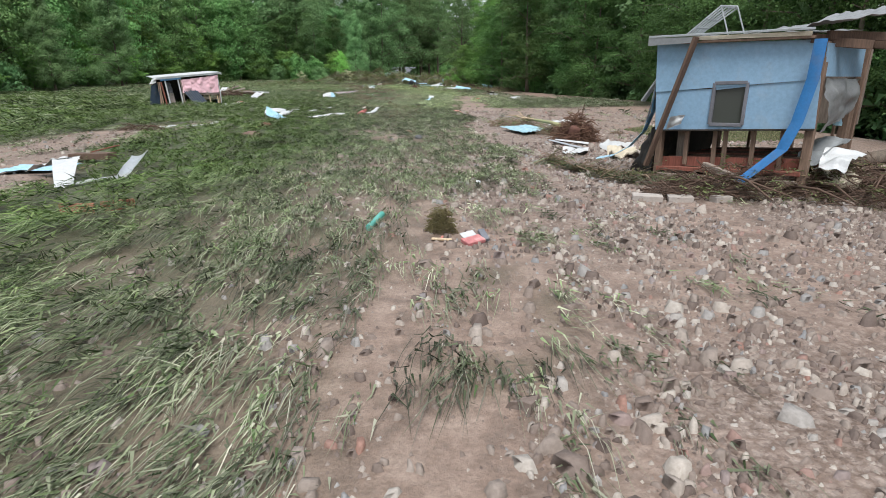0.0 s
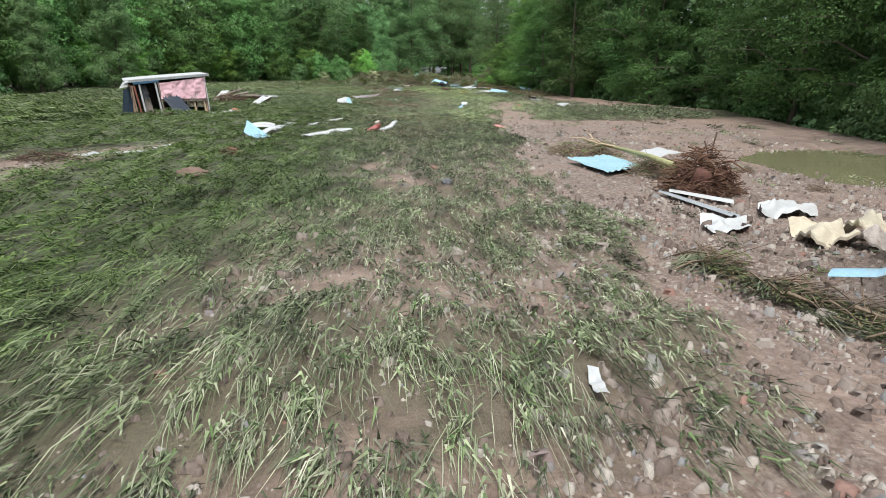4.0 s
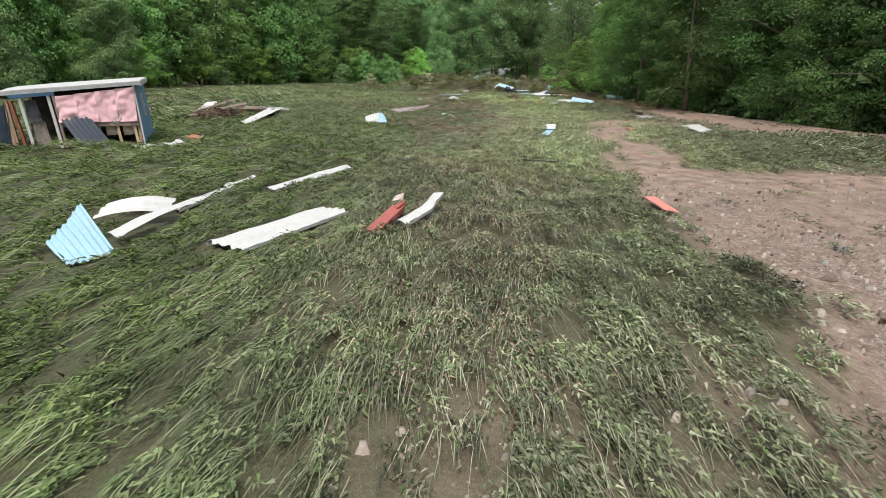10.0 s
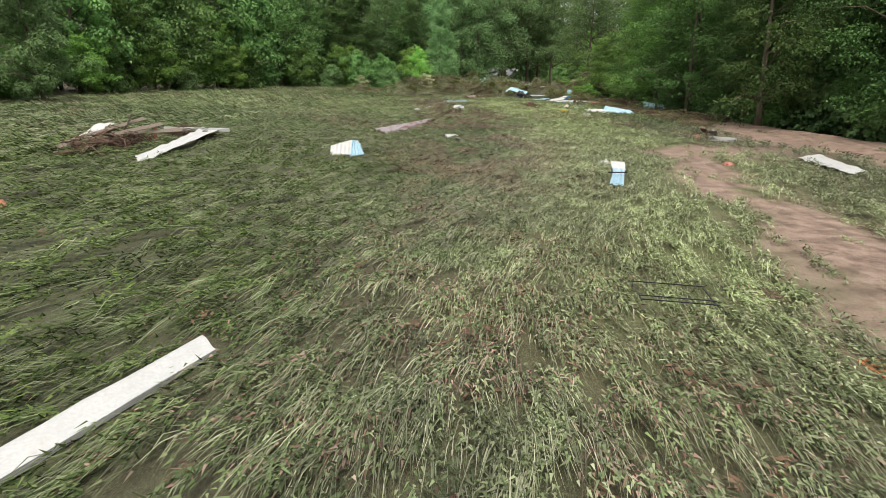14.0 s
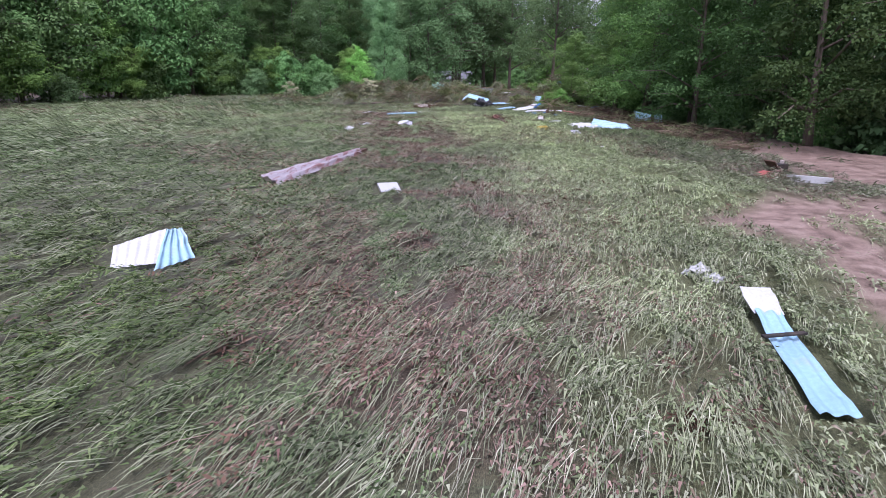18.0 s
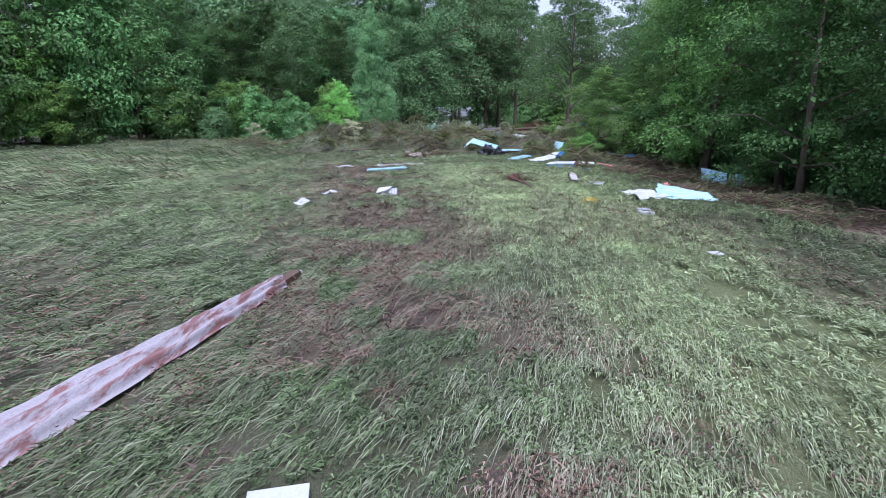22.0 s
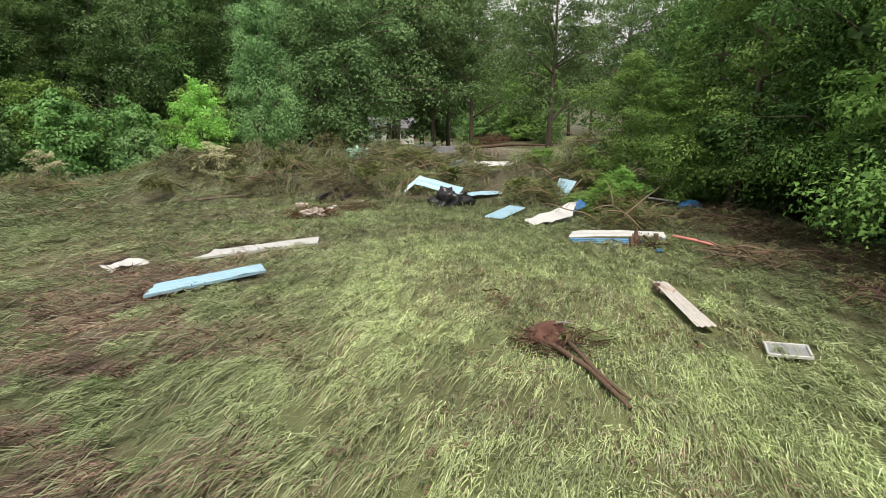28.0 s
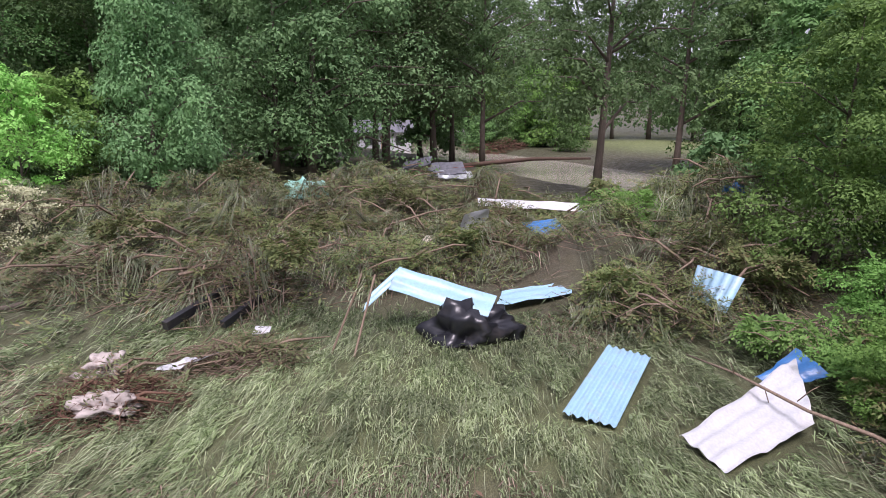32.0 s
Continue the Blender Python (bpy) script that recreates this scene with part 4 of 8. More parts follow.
def tree_kind(name, seed, tall, crown_r, crown_lo, kind, boughs, per, leaflets, size, leaf, bark, label, category, trunk_r=0.16, spray=0.6, fork=12, core=160, droop=0.3, deep=0.5, far=False):
    """A tapered, bent trunk; boughs in loose tiers; on each bough a drooping fan of leaf sprays."""
    rng = np.random.default_rng(seed)
    top = tall * 0.93
    bend = rng.normal(0, 0.25, 2)

    def axis(z):
        q = np.clip(z / top, 0, 1)
        return np.stack([bend[0] * np.sin(2.2 * q), bend[1] * np.sin(1.7 * q), z], -1)
    zs = np.linspace(0, top, 9)
    tv, tf = tube([Vector(p) for p in axis(zs)], [trunk_r * (1.3 if i == 0 else 1) * (1 - 0.88 * i / 8) for i in range(9)], 8)
    hs = (np.arange(boughs) + rng.uniform(0, 1, boughs)) / boughs
    ang = np.arange(boughs) * 2.4 + rng.normal(0, 0.4, boughs)
    ln = crown_r * profile(kind, hs) * rng.uniform(0.55, 1.12, boughs) * (0.85 + 0.25 * np.sin(2 * ang + seed))
    cz = crown_lo + (tall - crown_lo) * hs
    d = np.stack([np.cos(ang), np.sin(ang)], 1)
    root = axis(np.clip(cz - 0.3 * ln, 0.12 * tall, top))
    tip = axis(cz)
    tip[:, :2] += d * ln[:, None]
    for k in np.argsort(-ln)[:fork]:
        r0 = trunk_r * (1 - 0.8 * hs[k]) * 0.5
        a, c = Vector(root[k]), Vector(tip[k])
        tube([a, a.lerp(c, 0.55) + Vector((0, 0, 0.14 * ln[k])), c], [r0, r0 * 0.6, r0 * 0.15], 5, tv, tf)
    # two rounded tufts on each bough, sprays standing out from each tuft
    tuft = np.repeat(np.arange(boughs), 2)
    nt = len(tuft)
    f = np.tile(np.array([0.55, 0.95]), boughs) + rng.normal(0, 0.07, nt)
    lat = rng.normal(0, 0.26, nt) * ln[tuft] * np.tile(np.array([1.1, 0.5]), boughs)
    c = root[tuft] + (tip[tuft] - root[tuft]) * f[:, None]
    c[:, 2] += 0.15 * np.sin(np.clip(f, 0, 1) * 3.14) * ln[tuft] - 0.15 * f * f * ln[tuft] + rng.normal(0, 0.15, nt)
    c[:, 0] -= d[tuft][:, 1] * lat
    c[:, 1] += d[tuft][:, 0] * lat
    rad = (0.2 * ln[tuft] + 0.25 * spray) * rng.uniform(0.7, 1.3, nt)
    rad = (0.25 * ln[tuft] + 0.35) * rng.uniform(0.65, 1.3, nt) if far else rad
    k = np.repeat(np.arange(nt), per)
    m = len(k)
    g = rng.normal(0, 1, (m, 3))
    g /= np.linalg.norm(g, axis=1)[:, None]
    g[:, 2] = np.where(g[:, 2] < -0.2, -g[:, 2], g[:, 2])
    p = c[k] + g * rad[k][:, None] * np.array([0.8, 0.8, 0.65])
    out = g * np.array([1.0, 1.0, 0.55]) + 0.45 * np.concatenate([d[tuft[k]], np.zeros((m, 1))], 1) + rng.normal(0, 0.2, (m, 3))
    out /= np.linalg.norm(out, axis=1)[:, None]
    if far:
        v, t = tuft_leaves(rng, c, rad, per * leaflets, size)
    else:
        v, t = tuft_leaves(rng, c, rad * 1.45, int(2.4 * per * leaflets), 0.62 * size, 0.65)
        v2, t2 = sprays(rng, p[::3], out[::3], spray, leaflets, size, droop, 0.5)
        v, t = np.concatenate([v, v2]), np.concatenate([t, t2 + len(v)])
    # larger inner leaves, added to block light through the crown and darken its gaps
    if core:
        h = rng.uniform(0.05, 0.9, core)
        a, r = rng.uniform(0, 6.283, core), deep * np.sqrt(rng.random(core))
        c = axis(crown_lo + (tall - crown_lo) * h)
        c[:, 0] += np.cos(a) * r * crown_r * profile(kind, h)
        c[:, 1] += np.sin(a) * r * crown_r * profile(kind, h)
        v2, t2 = leaf_cloud(rng, c, np.full(core, 0.4), 3, min(0.6, 1.3 * size), np.array([0, 0, tall * 0.45]), 0.5, deep)
        v, t = np.concatenate([v, v2]), np.concatenate([t, t2 + len(v)])
    e = new(name)
    tagged(e, label, category)
    mesh_ob("trunk", tv, tf, bark, e, True)
    c = new("crown", fast_mesh("crown", v, t, leaf))
    c.parent = e
    return e


OPEN = ((-0.44, -0.30, 110, 152), (-0.13, -0.05, 117, 166), (0.07, 0.40, 110, 152), (0.12, 0.15, 150, 245), (0.27, 0.40, 105, 190))


def in_opening(x, y):
    """Where the far wood lets the lawns, the creek and the house show below the crowns."""
    b = (x + 5.8) / max(1.0, y - 87)
    return any(lo < b < hi and y0 < y < y1 for lo, hi, y0, y1 in OPEN)


def put_tree(src, x, y, s=1.0, turn=0.0, z=None, sz=None, group=""):
    if group and in_opening(x, y):
        if src in (E_U, E_K, E_H, E_P) or y < 118 or y > 150 and in_opening(x, y + 60):
            return None
        if z_at(x, y) < -0.5:
            return None
        src = E_J
    m = Matrix.Translation((x, y, (z_at(x, y) if z is None else z) - 0.08)) @ pose(0, 0, 0, 0, 0, turn)
    k = copy_thing(src, m)
    k.scale = (s, s, sz or s)
    if group:
        k["group"] = group
    return k


E_A = tree_kind("tree", 1, 13, 4.0, 0.6, "full", 40, 20, 8, 0.3, M_LEAF, M_BARK, "full green broadleaf tree with leaves down to the ground", "tree", 0.16, 0.95, far=True)
E_B = tree_kind("tree", 2, 15, 4.4, 0.8, "full", 44, 20, 8, 0.31, M_LEAF, M_BARK, "tall broadleaf tree with drooping green boughs", "tree", 0.2, 1.0, far=True)
E_C = tree_kind("tree", 3, 11, 3.4, 0.6, "full", 38, 20, 8, 0.26, M_LEAF_BRIGHT, M_BARK, "light green feathery broadleaf tree at the meadow edge", "tree", 0.15, 0.9, far=True)
E_D = tree_kind("tree", 4, 18, 4.6, 0.9, "full", 46, 10, 8, 0.46, M_LEAF_DARK, M_BARK, "tall dark forest tree behind the meadow", "tree", 0.22, 1.3, 8, 110, 0.5, 0.7, far=True)
E_E = tree_kind("tree", 5, 21, 5.0, 1.2, "full", 48, 10, 8, 0.5, M_LEAF_DEEP, M_BARK, "tall forest tree with a broad crown", "tree", 0.25, 1.35, 8, 110, 0.5, 0.7, far=True)
E_F = tree_kind("tree", 6, 10.5, 3.3, 0.8, "cone", 60, 38, 8, 0.14, M_LEAF_SOFT, M_BARK, "young cone-shaped tree with soft green leaves", "tree", 0.13, 0.6, 16, 90, far=True)
E_G = tree_kind("sapling", 7, 4.3, 2.0, 0.9, "round", 18, 9, 12, 0.17, M_LEAF_YELLOW, M_BARK, "bright yellow-green feathery sapling beside the wrack", "sapling", 0.06, 0.6, 10, 20)
E_H = tree_kind("bush", 8, 3.2, 2.3, 0.1, "full", 20, 18, 7, 0.2, M_LEAF_SOFT, M_BARK, "rounded green bush at the meadow edge", "bush", 0.06, 0.6, 9, 60, far=True)
E_I = tree_kind("bush", 9, 1.7, 0.8, 0.2, "round", 10, 8, 8, 0.1, M_FLOWER, M_BARK, "bush with cream blossom on bent stems", "bush", 0.03, 0.3, 6, 0)
E_J = tree_kind("tree", 10, 19, 6.2, 5.0, "full", 46, 26, 8, 0.24, M_LEAF_DEEP, M_BARK, "tall tree with a pale bare lower trunk", "tree", 0.26, 0.9, 12, 60, far=True)
E_K = tree_kind("bush", 11, 5.0, 3.0, 0.1, "full", 24, 18, 7, 0.24, M_LEAF, M_BARK, "large leafy shrub under the trees", "bush", 0.08, 0.7, 10, 90, far=True)
E_L = tree_kind("tree", 21, 12, 4.2, 0.9, "full", 32, 15, 14, 0.2, M_LEAF_BANK, M_BARK, "broadleaf tree with tiers of fresh drooping leaves", "tree", 0.18, 0.7, 14, 200)
E_M = tree_kind("tree", 22, 9, 3.4, 0.7, "full", 28, 15, 14, 0.185, M_LEAF_FRESH, M_BARK, "light green leafy tree reaching over the wrack", "tree", 0.14, 0.65, 14, 150)
E_N = tree_kind("tree", 23, 14.5, 4.6, 1.1, "full", 36, 15, 14, 0.21, M_LEAF_BANK, M_BARK, "tall broadleaf tree with overhanging green boughs", "tree", 0.2, 0.8, 14, 240)
E_R = tree_kind("tree", 26, 13.5, 4.6, 1.0, "full", 36, 15, 14, 0.21, M_LEAF_FRESH, M_BARK, "tall yellow-green tree with overhanging feathery boughs", "tree", 0.2, 0.8, 14, 240)
E_P = tree_kind("tree", 24, 5.4, 2.9, 1.2, "round", 18, 11, 11, 0.24, M_LEAF_BRIGHT, M_BARK, "low spreading tree with bright feathery leaves on thin stems", "tree", 0.07, 0.7, 12, 30)
E_U = tree_kind("bush", 25, 3.6, 2.6, 0.1, "full", 14, 10, 7, 0.36, M_LEAF_DARK, M_BARK, "dark shrub in the shade under the trees", "bush", 0.05, 0.8, 6, 90, far=True)
E_Q = tree_kind("tree", 27, 16, 6.4, 1.6, "full", 52, 30, 9, 0.22, M_LEAF_MID, M_BARK, "broad dark green tree at the wood's edge", "tree", 0.24, 0.8, 12, 130, far=True)
KINDS = (E_R, E_Q, E_P, E_U, E_L, E_M, E_N, E_A, E_B, E_C, E_D, E_E, E_F, E_G, E_H, E_I, E_J, E_K)


def woods():
    rng = random.Random(5)
    # the wood along the right bank
    y = 1.8
    k = 0
    while y < 101:
        ex = float(right_edge(np.array(y)))
        src = (E_L, E_N)[k % 2] if y < 86 else (E_R, E_N, E_R, E_L, E_M)[k % 5]
        put_tree(src, ex + (3.3 if y < 70 else 0.9) + (1.5 if k % 2 else -0.6) * rng.uniform(0.5, 1.0), y, rng.uniform(0.72, 1.15), rng.uniform(0, 360), group="trees along the bank")
        if k % 3 == 1:
            put_tree((E_H, E_K)[k // 3 % 2], ex + 1.5 + rng.uniform(-0.3, 0.6), y + 1.8, rng.uniform(0.55, 0.8), rng.uniform(0, 360), group="bushes along the bank")
        put_tree((E_D, E_E, E_D)[k % 3], ex + 7.4 + rng.uniform(-1, 2), y + rng.uniform(-1, 1), rng.uniform(0.85, 1.1), rng.uniform(0, 360), group="trees behind the bank")
        for q in range(2):
            put_tree(E_U, ex + 4.6 + rng.uniform(-0.4, 0.8), y + q * 1.85 + rng.uniform(-0.4, 0.4), rng.uniform(0.85, 1.25), rng.uniform(0, 360), group="shrubs in the shade")
        if k % 2:
            put_tree(E_U, ex + 9.5 + rng.uniform(-1, 1), y, rng.uniform(1.2, 1.6), rng.uniform(0, 360), group="shrubs in the shade")
        y += 4.3
        k += 1
    # the wood along the left side
    line = ((-30, 4), (-31, 17), (-33, 30), (-36, 40), (-38, 50), (-40, 60), (-41, 70), (-42, 80), (-40, 89), (-36, 97), (-31, 104))
    for i in range(len(line) - 1):
        (x0, y0), (x1, y1) = line[i], line[i + 1]
        for j in range(3):
            f = (j + rng.uniform(0, 0.6)) / 3
            x, yy = x0 + (x1 - x0) * f, y0 + (y1 - y0) * f
            put_tree((E_A, E_B, E_C, E_B)[(i * 3 + j) % 4], x - 3 + rng.uniform(-1, 1), yy, rng.uniform(0.75, 1.05), rng.uniform(0, 360), group="trees along the meadow")
            if j % 2 == 0:
                put_tree((E_H, E_P, E_K, E_P)[(i * 2 + j // 2) % 4], x - 0.3 + rng.uniform(-0.5, 0.8), yy + 1, rng.uniform(0.7, 1.0), rng.uniform(0, 360), group="bushes along the meadow")
            put_tree((E_D, E_E)[j % 2], x - 9 + rng.uniform(-1.5, 1.5), yy, rng.uniform(0.62, 0.85), rng.uniform(0, 360), group="trees behind the meadow")
    # the far wood, closed in front by shrubs
    for i in range(9):
        put_tree((E_P, E_K, E_K, E_H)[i % 4], -35 + i * 1.9 + rng.uniform(-0.5, 0.5), 103.5 + 0.55 * i + rng.uniform(-1, 1), rng.uniform(0.75, 1.0), rng.uniform(0, 360), group="trees behind the wrack")
        put_tree((E_Q, E_L, E_N)[i % 3] if i > 5 else (E_L, E_N)[i % 2], -37 + i * 2.1 + rng.uniform(-0.5, 0.5), 109 + 0.7 * i + rng.uniform(-1, 1), rng.uniform(0.7, 1.0), rng.uniform(0, 360), group="trees behind the wrack")
        put_tree(E_U, -36 + i * 2.2 + rng.uniform(-0.5, 0.5), 113 + 0.5 * i + rng.uniform(-1, 1), rng.uniform(1.0, 1.4), rng.uniform(0, 360), group="shrubs in the shade")
    for row, yy in enumerate((123, 132, 143)):
        for i in range(15):
            x = -54 + i * 4.2 + row * 1.3
            if -8 < x < 12 and row < 2 or 8 < x < 21:
                continue
            src = E_Q if row == 0 and -32 < x < 0 else (E_D, E_E, E_D, E_J)[(i + row) % 4]
            put_tree(src, x + rng.uniform(-1, 1), yy + rng.uniform(-2.5, 2.5), rng.uniform(0.85, 1.15), rng.uniform(0, 360), group="far forest trees")
    for i in range(16):
        put_tree((E_E, E_D)[i % 2], -46 + i * 6.0 + rng.uniform(-1, 1), 188 + rng.uniform(-6, 8), rng.uniform(1.1, 1.45), rng.uniform(0, 360), group="far forest trees")
    # undergrowth that closes the far wood
    for i in range(30):
        x = -56 + i * 2.5
        if -17 < x < 14:
            continue
        put_tree((E_U, E_K)[i % 2], x + rng.uniform(-1, 1), 119 + rng.uniform(-3, 6), rng.uniform(0.9, 1.4), rng.uniform(0, 360), group="forest undergrowth")
    for i in range(26):
        x = -50 + i * 3.6
        if 14 < x < 30 or -34 < x < -20:
            continue
        put_tree((E_U, E_A, E_K)[i % 3], x + rng.uniform(-1, 1), (152 if x < -16 or x > 8 else 178) + rng.uniform(-4, 5), rng.uniform(0.9, 1.3), rng.uniform(0, 360), group="forest undergrowth")
    for i in range(12):
        put_tree((E_A, E_B, E_E, E_D)[i % 4] if i > 2 else E_B, 16.5 + (i % 4) * 4.5 + rng.uniform(-1, 1), 114 + (i // 4) * 8 + (i % 4) * 2 + rng.uniform(-1, 1), rng.uniform(0.85, 1.1), rng.uniform(0, 360), group="trees across the creek")
    # trees that stand out
    put_tree(E_M, 2.9, 99.2, 0.66, 75, group="saplings in the wrack")
    put_tree(E_M, 4.5, 97.8, 0.6, 210, group="saplings in the wrack")
    put_tree(E_P, 1.55, 95.4, 0.33, 40, group="saplings in the wrack")
    put_tree(E_P, 0.4, 93.6, 0.3, 200, group="saplings in the wrack")
    put_tree(E_P, -0.2, 101.6, 0.3, 140, group="saplings in the wrack")
    put_tree(E_G, -17.6, 104.0, 0.8, 40, sz=0.95)
    put_tree(E_F, -16.1, 108.8, 0.85, 10, sz=1.1)
    put_tree(E_F, -36.6, 56.6, 0.86, 100)
    put_tree(E_F, -36.6, 68.5, 1.05, 200)
    put_tree(E_I, -16.0, 101.5, 1.0, 0)
    put_tree(E_I, -23.6, 101.0, 1.1, 90)
    put_tree(E_J, -5.3, 135, 1.05, 0)
    put_tree(E_J, 2.9, 116.5, 0.85, 120)
    put_tree(E_J, -1.5, 133, 0.9, 50)
    put_tree(E_J, -8.9, 131, 0.9, 150)
    put_tree(E_J, -3.6, 140, 0.95, 250)
    put_tree(E_J, -6.6, 146, 1.0, 20)
    put_tree(E_J, 13.6, 132, 1.0, 70)
    for i in range(10):
        put_tree((E_K, E_U, E_C)[i % 3], 0.5 + i * 1.3 + rng.uniform(-0.5, 0.5), 164 + rng.uniform(-2, 4), rng.uniform(0.8, 1.1), rng.uniform(0, 360))


def far_canopy():
    """Crowns of the wooded slopes all round, far behind the meadow."""
    rng = np.random.default_rng(31)
    spots = []
    for i in range(70):
        spots.append((-75 + i * 2.2, 205 + rng.uniform(-6, 8)))
        spots.append((-78 + i * 2.4, 222 + rng.uniform(-6, 8)))
    for i in range(34):
        spots.append((-66 + i * 1.9 if i < 24 else 18 + (i - 24) * 3.0, 160 + rng.uniform(-4, 4)))
        spots.append((-66 + i * 1.4, 176 + rng.uniform(-4, 5)))
    for i in range(50):
        y = 18 + i * 3.0
        spots.append((-64 + rng.uniform(-3, 3), y))
        spots.append((-74 + rng.uniform(-3, 3), y))
        spots.append((38 + rng.uniform(-3, 3), y))
    C, R, Z = [], [], []
    for x, y in spots:
        if in_opening(x, y) or 12 < x < 34 and 150 < y < 200 or -33 < x < -21 and 130 < y < 158:
            continue
        h, r, g = rng.uniform(15, 23), rng.uniform(3.2, 4.6), z_at(x, y)
        n = 26
        hs = rng.uniform(0, 1, n)
        a = rng.uniform(0, 6.283, n)
        q = r * profile("full", hs) * rng.uniform(0.6, 1, n)
        C.append(np.stack([x + q * np.cos(a), y + q * np.sin(a), g + 1 + (h - 1) * hs], 1))
        R.append(rng.uniform(0.9, 1.7, n))
    C, R = np.concatenate(C), np.concatenate(R)
    v, t = leaf_cloud(rng, C, R, 8, 0.85, np.array([-8.0, 90.0, -30.0]) * np.array([1, 1, 1.0]), 0.5, 0.55)
    tagged(new("far_woods", fast_mesh("far_woods", v, t, M_LEAF_MID)), "dense green woods on the slopes behind the meadow", "woods", kind="stuff")


woods()
far_canopy()
for k in KINDS:
    for o in (*k.children_recursive, k):
        bpy.data.objects.remove(o)


# ---- loose sheets, boards and strips ----
def sheet_mesh(name, a, b, c, d, ribs, amp, material, bow=0.0, sag=0.0, crumple=0.0, curl=0.0, thick=0.004, nu=0, nv=10, seed=0, ragged=0.0, square=False, lift=0.0, lip=0.0):
    """A sheet with corners a, b (one end) and d, c (the other); ribs run from end to end. bow: rise of the middle
    along its length; sag: across; curl: upturned far end."""
    rng = random.Random(seed)
    a, b, c, d = (Vector(p) for p in (a, b, c, d))
    nrm = (b - a).cross(d - a).normalized()
    if nrm.z < 0:
        nrm = -nrm
    nu = nu or max(14 if crumple > 0.03 else 4, ribs * 6)
    nv = max(nv, 14 if crumple > 0.07 else nv)
    lay = [[], []]
    off = Vector((rng.uniform(0, 50), rng.uniform(0, 50), 0))
    size = ((b - a).length, (d - a).length)
    for j in range(nv + 1):
        for i in range(nu + 1):
            u, v = i / nu, j / nv
            vv = v
            if ragged and j in (0, nv):
                vv = v + (ragged if j == 0 else -ragged) * abs(noise.noise(Vector((u * 6, j, seed))))
            p = a.lerp(b, u).lerp(d.lerp(c, u), vv)
            w = u * ribs * 2 * math.pi
            hgt = amp * (max(-0.55, min(0.55, math.sin(w))) / 0.55 if square else math.sin(w)) if ribs else 0
            hgt += bow * 4 * v * (1 - v) + sag * 4 * u * (1 - u) + curl * max(0, v - 0.6) ** 2 / 0.16 + lift
            if lip and i in (0, nu):
                hgt -= lip
            if crumple:
                hgt += crumple * noise.noise(Vector((u * size[0] * 2.2, v * size[1] * 2.2, 0)) + off)
                hgt += crumple * 0.5 * noise.noise(Vector((u * size[0] * 6, v * size[1] * 6, 3)) + off)
            lay[0].append(p + nrm * (hgt + thick))
            lay[1].append(p + nrm * hgt)
    n1, k = nu + 1, (nu + 1) * (nv + 1)
    verts = lay[0] + lay[1]
    faces = []
    for j in range(nv):
        for i in range(nu):
            q = j * n1 + i
            faces.append((q, q + 1, q + n1 + 1, q + n1))
            faces.append((k + q, k + q + n1, k + q + n1 + 1, k + q + 1))
    rim = [(i, i + 1) for i in range(nu)] + [(nv * n1 + i + 1, nv * n1 + i) for i in range(nu)]
    rim += [((j + 1) * n1, j * n1) for j in range(nv)] + [(j * n1 + nu, (j + 1) * n1 + nu) for j in range(nv)]
    for q, r in rim:
        s = len(verts)
        verts += [lay[0][q], lay[1][q], lay[1][r], lay[0][r]]
        faces.append((s, s + 1, s + 2, s + 3))
    return verts, faces


def sheet(name, label, category, a, b, c, d, ribs, amp, material, group="", parent=None, **kw):
    """Corners with two numbers lie on the ground."""
    pts = [p if len(p) == 3 else (p[0], p[1], z_at(*p) + 0.09) for p in (a, b, c, d)]
    if max(p[2] for p in pts) < 0.75 and not parent:
        q = [(p[0], p[1]) for p in pts]
        turn = sum((q[(i + 1) % 4][0] - q[i][0]) * (q[(i + 1) % 4][1] + q[i][1]) for i in range(4))
        COVER.append(q if turn < 0 else q[::-1])
    lip = kw.pop("lip", 0.0)
    v, f = sheet_mesh(name, *pts, ribs, amp, material, **kw)
    mid = sum((Vector(p) for p in pts), Vector()) / 4
    ob = mesh_ob(name, [p - mid for p in v], f, material, parent, True)
    ob.location = mid
    if lip:
        drop = Vector((0, 0, lip))
        for p, q in ((pts[0], pts[3]), (pts[1], pts[2])):
            p, q = Vector(p) - mid, Vector(q) - mid
            fv, ff = sheet_mesh("edge_flange", p + drop * 0.1, p - drop, q - drop, q + drop * 0.1, 0, 0, material, nu=2, nv=8, crumple=0.004)
            mesh_ob("edge_flange", fv, ff, material, ob)
    if not parent:
        tagged(ob, label, category, group)
    elif label:
        ob["label"] = label
    return ob


def plank(name, label, category, a, b, w, h, material, group="", parent=None, twist=0.0):
    a, b = (Vector(p) if len(p) == 3 else Vector((p[0], p[1], z_at(*p) + 0.05)) for p in (a, b))
    mid = (a + b) / 2
    ob = part(name, between(a - mid, b - mid, w, h, 0.006, None, twist), material, parent)
    ob.location = mid
    if not parent:
        tagged(ob, label, category, group)
    elif label:
        ob["label"] = label
    return ob


SH = "torn corrugated metal sheets"
